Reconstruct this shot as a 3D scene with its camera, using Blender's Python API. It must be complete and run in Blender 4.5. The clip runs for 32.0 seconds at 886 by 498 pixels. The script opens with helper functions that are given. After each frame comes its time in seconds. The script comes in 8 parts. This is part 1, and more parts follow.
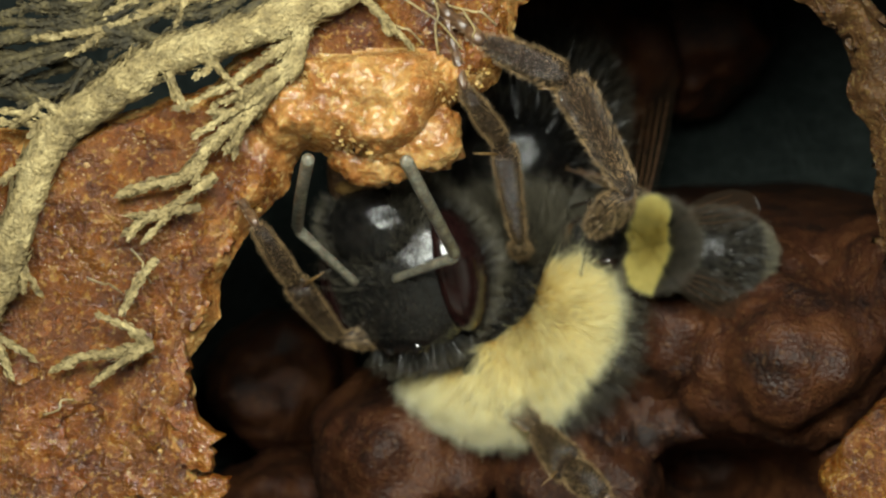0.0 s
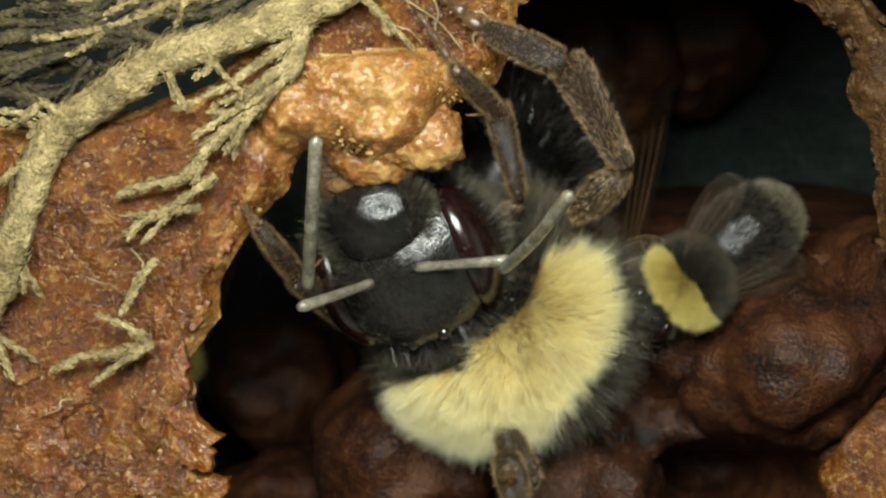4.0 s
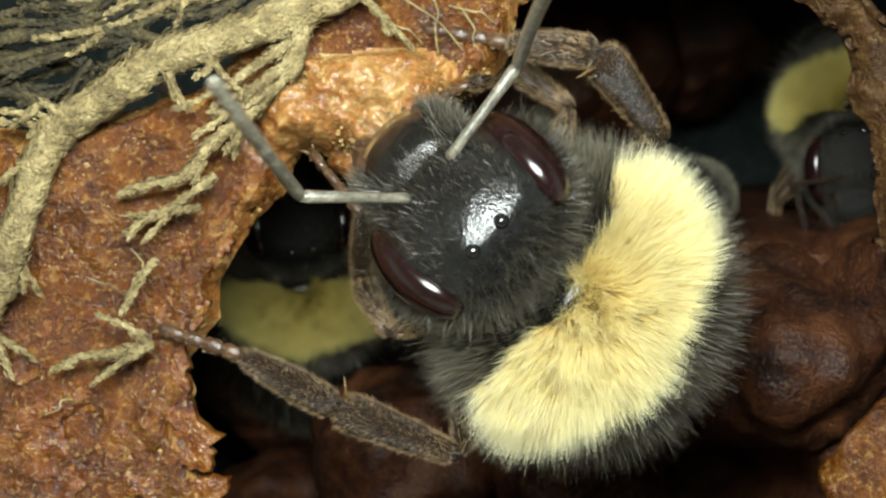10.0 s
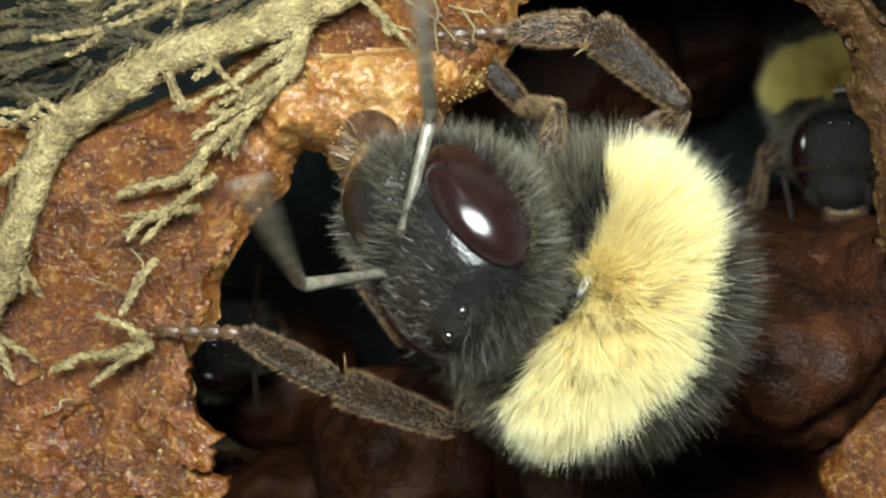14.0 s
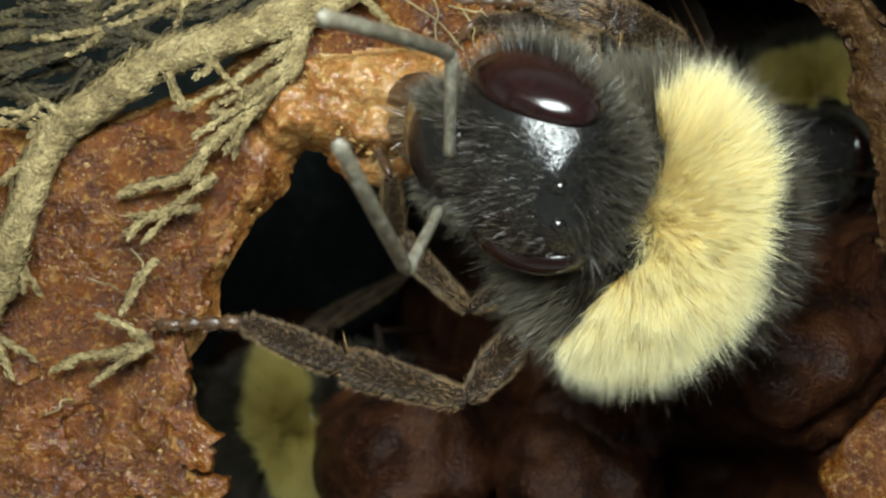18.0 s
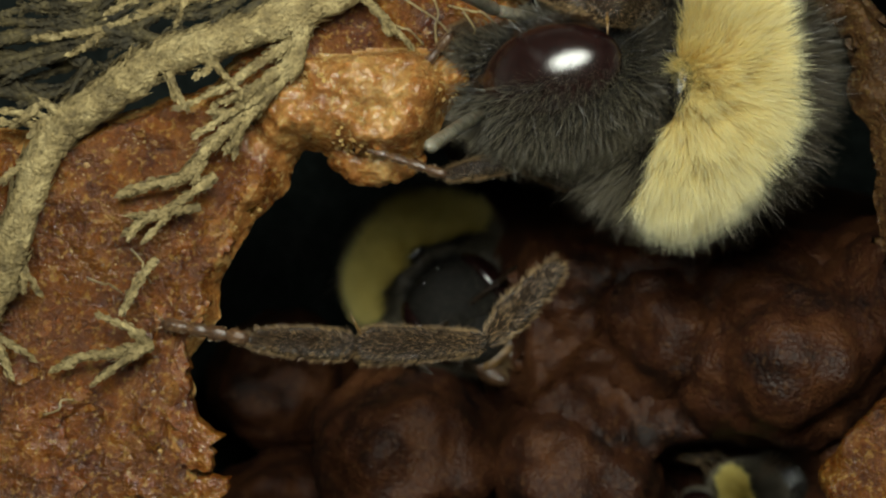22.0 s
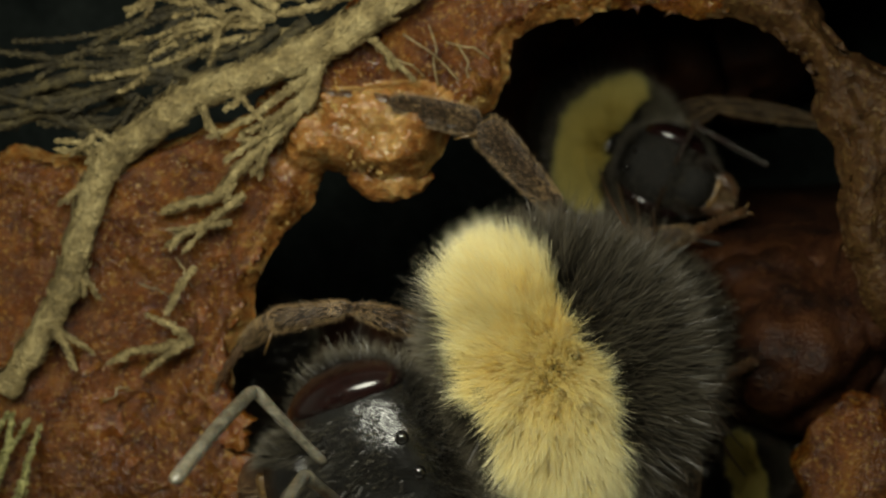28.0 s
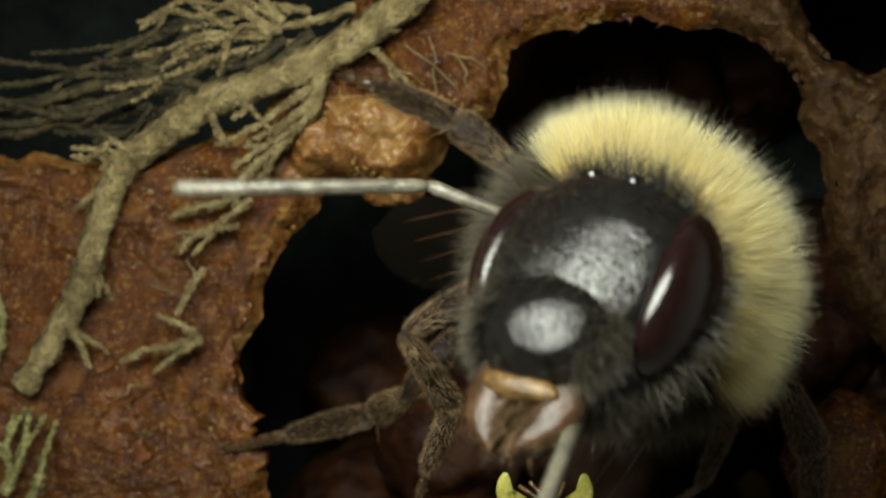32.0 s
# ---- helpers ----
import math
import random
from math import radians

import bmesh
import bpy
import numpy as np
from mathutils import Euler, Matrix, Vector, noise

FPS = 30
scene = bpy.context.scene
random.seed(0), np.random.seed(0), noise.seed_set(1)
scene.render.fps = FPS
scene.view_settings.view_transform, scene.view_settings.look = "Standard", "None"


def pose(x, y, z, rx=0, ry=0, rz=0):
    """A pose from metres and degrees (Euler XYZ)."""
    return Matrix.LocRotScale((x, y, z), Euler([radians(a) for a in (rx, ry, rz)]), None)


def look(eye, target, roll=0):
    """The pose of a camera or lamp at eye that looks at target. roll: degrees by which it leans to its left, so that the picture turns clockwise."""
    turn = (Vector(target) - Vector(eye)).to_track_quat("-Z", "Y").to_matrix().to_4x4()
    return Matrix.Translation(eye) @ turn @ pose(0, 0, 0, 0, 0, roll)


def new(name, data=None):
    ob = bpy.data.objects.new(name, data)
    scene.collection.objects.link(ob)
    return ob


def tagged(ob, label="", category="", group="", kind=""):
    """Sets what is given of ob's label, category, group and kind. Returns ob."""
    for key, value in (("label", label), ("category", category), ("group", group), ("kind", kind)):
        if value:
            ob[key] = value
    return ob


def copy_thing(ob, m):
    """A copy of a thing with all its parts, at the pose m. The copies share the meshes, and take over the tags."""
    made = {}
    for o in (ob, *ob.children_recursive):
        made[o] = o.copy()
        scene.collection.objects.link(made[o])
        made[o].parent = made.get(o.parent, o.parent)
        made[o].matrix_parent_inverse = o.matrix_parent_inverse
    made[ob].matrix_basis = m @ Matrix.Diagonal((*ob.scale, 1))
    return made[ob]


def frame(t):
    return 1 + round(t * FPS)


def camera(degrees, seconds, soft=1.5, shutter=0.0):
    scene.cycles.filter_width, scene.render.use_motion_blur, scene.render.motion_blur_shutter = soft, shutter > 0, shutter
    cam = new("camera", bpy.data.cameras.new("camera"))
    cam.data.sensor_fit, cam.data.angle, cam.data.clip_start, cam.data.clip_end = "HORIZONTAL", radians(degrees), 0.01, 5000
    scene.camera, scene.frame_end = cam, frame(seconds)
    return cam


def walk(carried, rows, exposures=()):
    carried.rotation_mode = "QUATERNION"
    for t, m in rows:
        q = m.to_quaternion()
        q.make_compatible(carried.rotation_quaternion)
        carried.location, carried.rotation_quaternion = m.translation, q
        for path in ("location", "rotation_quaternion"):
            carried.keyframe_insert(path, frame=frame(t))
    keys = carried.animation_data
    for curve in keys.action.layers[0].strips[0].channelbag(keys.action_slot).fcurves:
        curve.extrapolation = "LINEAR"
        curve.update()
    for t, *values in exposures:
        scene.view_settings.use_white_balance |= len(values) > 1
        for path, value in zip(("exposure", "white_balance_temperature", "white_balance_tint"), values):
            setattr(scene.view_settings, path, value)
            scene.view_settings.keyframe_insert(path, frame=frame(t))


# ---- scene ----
# ---- camera ----
MM = 0.001


def tilt(x, y, z, rx, ry, rz):
    """A camera pose from millimetres and a small turn vector in degrees; it looks down on the nest."""
    turn = Vector((radians(rx), radians(ry), radians(rz)))
    m = Matrix.Rotation(turn.length, 4, turn.normalized()) if turn.length > 1e-9 else Matrix.Identity(4)
    return Matrix.Translation((x * MM, y * MM, z * MM)) @ m


cam = camera(30, 32.0, soft=2.2, shutter=0.5)
cam.data.dof.use_dof = True
cam.data.dof.focus_distance = 0.0325
cam.data.dof.aperture_fstop = 200
walk(cam, [
    (0, tilt(0, 0, 33.59, 0, 0, 0)),
    (25.1, tilt(0, 0, 33.59, 0, 0, 0)),
    (25.5, tilt(0.81, 0.24, 34.65, -0.28, 1.39, -0.21)),
    (27.5, tilt(3.99, 0.41, 37.20, -0.40, 6.05, -0.27)),
    (28, tilt(4.70, 0.50, 37.88, -0.49, 7.00, -0.32)),
    (29, tilt(4.97, 0.55, 38.10, -0.55, 7.34, -0.33)),
    (30, tilt(5.42, 0.20, 39.00, 0.10, 7.90, -0.42)),
    (31, tilt(5.66, -0.05, 39.20, 0.40, 8.12, -0.38)),
    (32, tilt(5.70, -0.05, 39.25, 0.40, 8.16, -0.34)),
], exposures=[(0, -0.18, 6400, 10), (5, -0.16, 6400, 10), (8, -0.08, 6347, 10), (9.5, -0.06, 6078, 10), (11, 0.02, 5910, 10), (14, 0.03, 5885, 10), (17, 0.02, 5860, 10), (18, -0.42, 5885, 10), (19, -0.49, 6010, 10), (20, -0.61, 6135, 10), (21, -0.93, 6540, 10), (23, -0.98, 6540, 10), (24, -0.73, 6030, 10), (25, -0.66, 5955, 10), (27.5, -1.48, 7070, 10), (28, -1.51, 7070, 10), (28.5, -1.45, 7070, 10), (30, -1.2, 6520, 10), (31, -1.35, 6645, 10), (32, -1.4, 6570, 10)])

# ---- light: one broad lamp head above the lens ----
world = bpy.data.worlds.new("world")
scene.world = world
world.use_nodes = True
world.node_tree.nodes["Background"].inputs[0].default_value = (0.5, 0.55, 0.6, 1)
world.node_tree.nodes["Background"].inputs[1].default_value = 0.01


def lamp(name, eye, target, watts, size, colour):
    data = bpy.data.lights.new(name, "AREA")
    data.shape, data.size, data.size_y = "ELLIPSE", size * MM, size * 0.6 * MM
    data.energy, data.color = watts, colour
    ob = new(name, data)
    ob.matrix_world = look([c * MM for c in eye], [c * MM for c in target])
    return ob


lamp("key_light", (-1.6, 8.4, 25.6), (1.2, 0, -1), 0.0245, 18, (0.955, 1.0, 0.88))

# ---- materials ----


def material(name, colours, scale, rough=0.5, bump=0.3, fine=4.0, detail=6, metal=0.0, coat=0.0, spec=0.5, sss=0.0, island=False, ramp=(0.35, 0.65), distort=0.0, grain=None, overlay=0.55):
    """A two-scale mottled surface. colours: two or three; scale: mottles per millimetre."""
    mat = bpy.data.materials.new(name)
    mat.use_nodes = True
    nt = mat.node_tree
    bsdf = nt.nodes["Principled BSDF"]
    L = nt.links.new
    co = nt.nodes.new("ShaderNodeTexCoord")
    n1 = nt.nodes.new("ShaderNodeTexNoise")
    n1.inputs["Scale"].default_value = scale * 1000
    n1.inputs["Detail"].default_value = detail
    n1.inputs["Roughness"].default_value = 0.65
    n1.inputs["Distortion"].default_value = distort
    L(co.outputs["Object"], n1.inputs["Vector"])
    cr = nt.nodes.new("ShaderNodeValToRGB")
    e = cr.color_ramp.elements
    e[0].position, e[1].position = ramp
    e[0].color, e[1].color = (*colours[0], 1), (*colours[1], 1)
    if len(colours) > 2:
        mid = e.new(sum(ramp) / 2)
        mid.color, e[2].color = (*colours[1], 1), (*colours[2], 1)
    L(n1.outputs["Fac"], cr.inputs["Fac"])
    out = cr.outputs["Color"]
    n2 = nt.nodes.new("ShaderNodeTexNoise")
    n2.inputs["Scale"].default_value = scale * fine * 1000
    n2.inputs["Detail"].default_value = 4
    L(co.outputs["Object"], n2.inputs["Vector"])
    mx = nt.nodes.new("ShaderNodeMix")
    mx.data_type, mx.blend_type = "RGBA", "OVERLAY"
    mx.inputs[0].default_value = overlay
    L(out, mx.inputs[6])
    L(n2.outputs["Fac"], mx.inputs[7])
    out = mx.outputs[2]
    if grain:
        n3 = nt.nodes.new("ShaderNodeTexNoise")
        n3.inputs["Scale"].default_value = 7500
        n3.inputs["Detail"].default_value = 3
        L(co.outputs["Object"], n3.inputs["Vector"])
        n4 = nt.nodes.new("ShaderNodeMapRange")
        n4.inputs["From Min"].default_value, n4.inputs["From Max"].default_value = 0.55, 0.68
        n4.inputs["To Max"].default_value = 0.55
        L(n3.outputs["Fac"], n4.inputs["Value"])
        mg = nt.nodes.new("ShaderNodeMix")
        mg.data_type = "RGBA"
        L(n4.outputs["Result"], mg.inputs[0])
        L(out, mg.inputs[6])
        mg.inputs[7].default_value = (*grain, 1)
        out = mg.outputs[2]
    if island:
        geo = nt.nodes.new("ShaderNodeNewGeometry")
        mr = nt.nodes.new("ShaderNodeMapRange")
        mr.inputs["To Min"].default_value, mr.inputs["To Max"].default_value = 0.78, 1.25
        L(geo.outputs["Random Per Island"], mr.inputs["Value"])
        mv = nt.nodes.new("ShaderNodeMix")
        mv.data_type, mv.blend_type = "RGBA", "MULTIPLY"
        mv.inputs[0].default_value = 1.0
        L(out, mv.inputs[6])
        L(mr.outputs["Result"], mv.inputs[7])
        out = mv.outputs[2]
    L(out, bsdf.inputs["Base Color"])
    bsdf.inputs["Roughness"].default_value = rough
    bsdf.inputs["Metallic"].default_value = metal
    bsdf.inputs["Coat Weight"].default_value = coat
    bsdf.inputs["Coat Roughness"].default_value = 0.12
    bsdf.inputs["Specular IOR Level"].default_value = spec
    if sss:
        bsdf.inputs["Subsurface Weight"].default_value = sss
        bsdf.inputs["Subsurface Radius"].default_value = (1.0, 0.45, 0.2)
        bsdf.inputs["Subsurface Scale"].default_value = 0.35 * MM
    if bump:
        ad = nt.nodes.new("ShaderNodeMath")
        ad.operation = "ADD"
        L(n1.outputs["Fac"], ad.inputs[0])
        L(n2.outputs["Fac"], ad.inputs[1])
        bp = nt.nodes.new("ShaderNodeBump")
        bp.inputs["Strength"].default_value = bump
        bp.inputs["Distance"].default_value = 0.25 * MM
        L(ad.outputs[0], bp.inputs["Height"])
        L(bp.outputs["Normal"], bsdf.inputs["Normal"])
        L(bp.outputs["Normal"], bsdf.inputs["Coat Normal"])
    return mat


WAX = material("wax", [(0.048, 0.0120, 0.0023), (0.112, 0.034, 0.0048), (0.190, 0.076, 0.0115)], 1.3, rough=0.24, bump=0.6, fine=8, detail=7, sss=0.3, ramp=(0.32, 0.72), grain=(0.33, 0.19, 0.042), spec=0.55, overlay=0.4)
# Wax darkened to carry the shade on the right rim; also duller and rougher.
SHADED_WAX = material("shaded_wax", [(0.022, 0.0095, 0.0032), (0.052, 0.023, 0.007), (0.090, 0.046, 0.014)], 1.3, rough=0.5, bump=0.45, fine=8, detail=7, sss=0.1, ramp=(0.32, 0.72), grain=(0.15, 0.095, 0.03), spec=0.25, overlay=0.4)
LIP = material("lip_wax", [(0.12, 0.040, 0.009), (0.25, 0.110, 0.029), (0.39, 0.235, 0.088)], 0.9, rough=0.24, bump=0.35, grain=(0.42, 0.29, 0.11), fine=9, detail=7, sss=0.5, spec=0.5)
FLAKE = material("wax_flake", [(0.050, 0.0120, 0.0023), (0.140, 0.041, 0.0055), (0.22, 0.088, 0.013)], 1.2, rough=0.2, bump=0.45, fine=8, detail=6, sss=0.35, spec=0.55, grain=(0.33, 0.19, 0.045), overlay=0.35)
CRUMB = material("wax_crumb", [(0.20, 0.10, 0.03), (0.42, 0.28, 0.085)], 4, rough=0.35, bump=0.4, island=True)
COCOON = material("cocoon_silk", [(0.011, 0.0042, 0.0026), (0.040, 0.0118, 0.0042), (0.085, 0.030, 0.010)], 0.7, rough=0.5, bump=0.45, fine=14, detail=9, spec=0.35, grain=(0.11, 0.05, 0.018))
# Teal tint lifts the blacks: lens haze put into the floor colour.
SOIL = material("nest_soil", [(0.015, 0.0195, 0.0185), (0.030, 0.037, 0.034)], 0.5, rough=0.9, bump=0.8, fine=7, spec=0.05)
# Pale so that the added boards throw light back into the opening.
BOUNCE_BOARD = material("bounce_board", [(0.78, 0.80, 0.76), (0.85, 0.87, 0.83)], 0.05, rough=0.8, bump=0.2)
STRAW = material("dry_twig", [(0.098, 0.068, 0.024), (0.225, 0.168, 0.069), (0.37, 0.292, 0.136)], 1.8, rough=0.7, bump=0.6, fine=7, island=True, ramp=(0.3, 0.66))
PETAL = material("yellow_petal", [(0.45, 0.40, 0.06), (0.66, 0.62, 0.16)], 2.0, rough=0.45, bump=0.3, fine=6)
# Brown-green twigs; the shade of the gap is also put into this colour.
STRAW_SHADED = material("shaded_twig", [(0.013, 0.010, 0.003), (0.036, 0.027, 0.009), (0.08, 0.061, 0.022)], 1.6, rough=0.8, bump=0.3, fine=8, island=True)
LEAFLET = material("dry_leaflet", [(0.16, 0.15, 0.05), (0.36, 0.34, 0.13)], 1.5, rough=0.6, bump=0.5, island=True)
CHITIN = material("black_chitin", [(0.003, 0.003, 0.003), (0.007, 0.0065, 0.006)], 4.5, rough=0.21, bump=0.2, fine=3.5, coat=0.5, spec=0.75, detail=3)
GLOSS = material("polished_chitin", [(0.003, 0.003, 0.003), (0.009, 0.008, 0.007)], 5, rough=0.13, bump=0.2, fine=4, detail=3, spec=0.7)
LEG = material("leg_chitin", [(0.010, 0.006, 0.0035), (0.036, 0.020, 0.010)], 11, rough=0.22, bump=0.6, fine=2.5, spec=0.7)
CHITIN_B = material("brown_chitin", [(0.03, 0.015, 0.008), (0.09, 0.045, 0.02)], 4, rough=0.3, bump=0.2, coat=0.4)
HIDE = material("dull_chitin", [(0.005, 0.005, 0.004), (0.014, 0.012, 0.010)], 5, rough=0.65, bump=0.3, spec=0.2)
EYE = material("compound_eye", [(0.006, 0.0025, 0.0025), (0.013, 0.0045, 0.004)], 8, rough=0.18, bump=0.04, fine=5, coat=0.25, spec=0.5)
OCELLUS = material("ocellus_lens", [(0.003, 0.003, 0.003), (0.006, 0.005, 0.005)], 3, rough=0.06, bump=0, coat=1.0)
ANTENNA = material("antenna_chitin", [(0.070, 0.063, 0.046), (0.18, 0.165, 0.125)], 3, rough=0.3, bump=0.15, coat=0.4, sss=0.2)
AMBER = material("amber_mouthpart", [(0.045, 0.022, 0.007), (0.19, 0.11, 0.035)], 3, rough=0.3, bump=0.2, coat=0.3)
BRISTLE = material("brown_bristle", [(0.07, 0.042, 0.02), (0.31, 0.205, 0.10)], 2.0, rough=0.4, bump=0, island=True)

def fur(name, root, middle, tip, share=0.4, rough=0.42, spec=0.4):
    """Hair that changes colour from root to tip, each strand a little different, part of the light passing through."""
    mat = bpy.data.materials.new(name)
    mat.use_nodes = True
    nt = mat.node_tree
    L = nt.links.new
    bsdf, out = nt.nodes["Principled BSDF"], nt.nodes["Material Output"]
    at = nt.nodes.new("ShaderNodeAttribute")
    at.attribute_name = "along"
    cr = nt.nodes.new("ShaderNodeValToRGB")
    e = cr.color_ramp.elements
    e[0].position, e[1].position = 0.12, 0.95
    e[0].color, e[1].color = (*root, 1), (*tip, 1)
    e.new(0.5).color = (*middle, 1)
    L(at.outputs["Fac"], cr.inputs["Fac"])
    geo = nt.nodes.new("ShaderNodeNewGeometry")
    mr = nt.nodes.new("ShaderNodeMapRange")
    mr.inputs["To Min"].default_value, mr.inputs["To Max"].default_value = 0.88, 1.12
    L(geo.outputs["Random Per Island"], mr.inputs["Value"])
    co, ns, nr = nt.nodes.new("ShaderNodeTexCoord"), nt.nodes.new("ShaderNodeTexNoise"), nt.nodes.new("ShaderNodeMapRange")
    ns.inputs["Scale"].default_value = 900
    L(co.outputs["Object"], ns.inputs["Vector"])
    nr.inputs["From Min"].default_value, nr.inputs["From Max"].default_value = 0.3, 0.7
    nr.inputs["To Min"].default_value, nr.inputs["To Max"].default_value = 0.93, 1.07
    L(ns.outputs["Fac"], nr.inputs["Value"])
    mul = nt.nodes.new("ShaderNodeMath")
    mul.operation = "MULTIPLY"
    L(mr.outputs["Result"], mul.inputs[0])
    L(nr.outputs["Result"], mul.inputs[1])
    mv = nt.nodes.new("ShaderNodeMix")
    mv.data_type, mv.blend_type = "RGBA", "MULTIPLY"
    mv.inputs[0].default_value = 1.0
    L(cr.outputs["Color"], mv.inputs[6])
    L(mul.outputs[0], mv.inputs[7])
    L(mv.outputs[2], bsdf.inputs["Base Color"])
    bsdf.inputs["Roughness"].default_value, bsdf.inputs["Specular IOR Level"].default_value = rough, spec
    tr, mx = nt.nodes.new("ShaderNodeBsdfTranslucent"), nt.nodes.new("ShaderNodeMixShader")
    L(mv.outputs[2], tr.inputs["Color"])
    mx.inputs[0].default_value = share
    L(bsdf.outputs[0], mx.inputs[1])
    L(tr.outputs[0], mx.inputs[2])
    L(mx.outputs[0], out.inputs["Surface"])
    return mat


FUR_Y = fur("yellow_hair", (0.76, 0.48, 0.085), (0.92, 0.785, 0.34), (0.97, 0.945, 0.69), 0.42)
# Collar yellow darkened to carry the shade below the opening.
FUR_SHADED = fur("shaded_yellow_hair", (0.45, 0.33, 0.07), (0.66, 0.55, 0.16), (0.80, 0.72, 0.30))
# Grey-brown sheen on black strands is put into the paler tip colour.
FUR_K = fur("black_hair", (0.008, 0.007, 0.0055), (0.021, 0.018, 0.0135), (0.135, 0.115, 0.082), 0.3, 0.34, 0.6)
FUR_F = fur("face_hair", (0.012, 0.010, 0.008), (0.05, 0.043, 0.030), (0.22, 0.192, 0.135), 0.3, 0.38, 0.6)
FUR_G = fur("grey_hair", (0.05, 0.043, 0.03), (0.20, 0.175, 0.115), (0.40, 0.36, 0.24))

WING = bpy.data.materials.new("wing_membrane")
WING.use_nodes = True
wb = WING.node_tree.nodes["Principled BSDF"]
wb.inputs["Base Color"].default_value = (0.06, 0.045, 0.03, 1)
wb.inputs["Roughness"].default_value = 0.25
wb.inputs["Alpha"].default_value = 0.10

# ---- mesh helpers (all sizes in millimetres) ----
rng = np.random.default_rng(7)


def link(name, me, mat, parent=None, label="", smooth=True):
    me.materials.append(mat)
    if smooth:
        me.shade_smooth()
    ob = new(name, me)
    if parent is not None:
        ob.parent = parent
    if label:
        ob["label"] = label
    return ob


def from_arrays(name, v, f):
    me = bpy.data.meshes.new(name)
    me.from_pydata((np.asarray(v) * MM).tolist(), [], [tuple(int(i) for i in q) for q in f])
    me.update()
    return me


def rings(centres, frames, radii, seg=12, squash=1.0, cap=True):
    """Skin round a spine: frames are pairs of side vectors."""
    v, f = [], []
    n = len(centres)
    a = np.linspace(0, 2 * math.pi, seg, endpoint=False)
    for c, (s, u), r in zip(centres, frames, radii):
        v.append(np.asarray(c) + r * (np.outer(np.cos(a), s) + squash * np.outer(np.sin(a), u)))
    v = np.concatenate(v)
    for i in range(n - 1):
        for j in range(seg):
            k = (j + 1) % seg
            f.append((i * seg + j, i * seg + k, (i + 1) * seg + k, (i + 1) * seg + j))
    if cap:
        f.append(tuple(range(seg))[::-1])
        f.append(tuple((n - 1) * seg + j for j in range(seg)))
    return v, f


def spine(points, steps):
    """A smooth line through the points, with side vectors along it."""
    p = np.array(points, float)
    t = np.linspace(0, len(p) - 1, steps)
    out = []
    for x in t:
        i = min(int(x), len(p) - 2)
        u = x - i
        a, b, c, d = p[max(i - 1, 0)], p[i], p[i + 1], p[min(i + 2, len(p) - 1)]
        out.append(0.5 * (2 * b + (c - a) * u + (2 * a - 5 * b + 4 * c - d) * u * u + (3 * b - 3 * c + d - a) * u ** 3))
    c = np.array(out)
    tan = np.gradient(c, axis=0)
    tan /= np.linalg.norm(tan, axis=1)[:, None] + 1e-9
    ref = np.array([0, 0, 1.0])
    s = np.cross(tan, ref)
    s /= np.linalg.norm(s, axis=1)[:, None] + 1e-9
    u = np.cross(s, tan)
    return c, list(zip(s, u)), tan


def blob(name, c, r, seg=32, rows=20, rough=0.0, freq=1.0, shape=None):
    """A closed rounded body; shape(unit points) may reshape it."""
    th = np.linspace(0, math.pi, rows + 1)[1:-1]
    ph = np.linspace(0, 2 * math.pi, seg, endpoint=False)
    u = [(0, 1, 0)] + [(math.sin(t) * math.cos(p), math.cos(t), math.sin(t) * math.sin(p)) for t in th for p in ph] + [(0, -1, 0)]
    u = np.array(u)
    v = u * np.asarray(r)
    if shape:
        v = shape(u, v)
    if rough:
        v = v * np.array([1 + rough * noise.fractal(Vector(q) * freq, 1.0, 2.0, 4) for q in v])[:, None]
    v = v + np.asarray(c)
    f = []
    m = len(th)
    for j in range(seg):
        k = (j + 1) % seg
        f.append((0, 1 + k, 1 + j))
        for i in range(m - 1):
            a = 1 + i * seg
            f.append((a + j, a + k, a + seg + k, a + seg + j))
        f.append((1 + (m - 1) * seg + j, 1 + (m - 1) * seg + k, len(u) - 1))
    return from_arrays(name, v, f)


def ball_points(n, r, c, keep):
    """Points and outward normals on an ellipsoid, where keep(unit) holds."""
    u = rng.normal(size=(n, 3))
    u /= np.linalg.norm(u, axis=1)[:, None]
    u = u[keep(u)]
    nrm = u / np.asarray(r)
    nrm /= np.linalg.norm(nrm, axis=1)[:, None]
    return u * np.asarray(r) + np.asarray(c), nrm


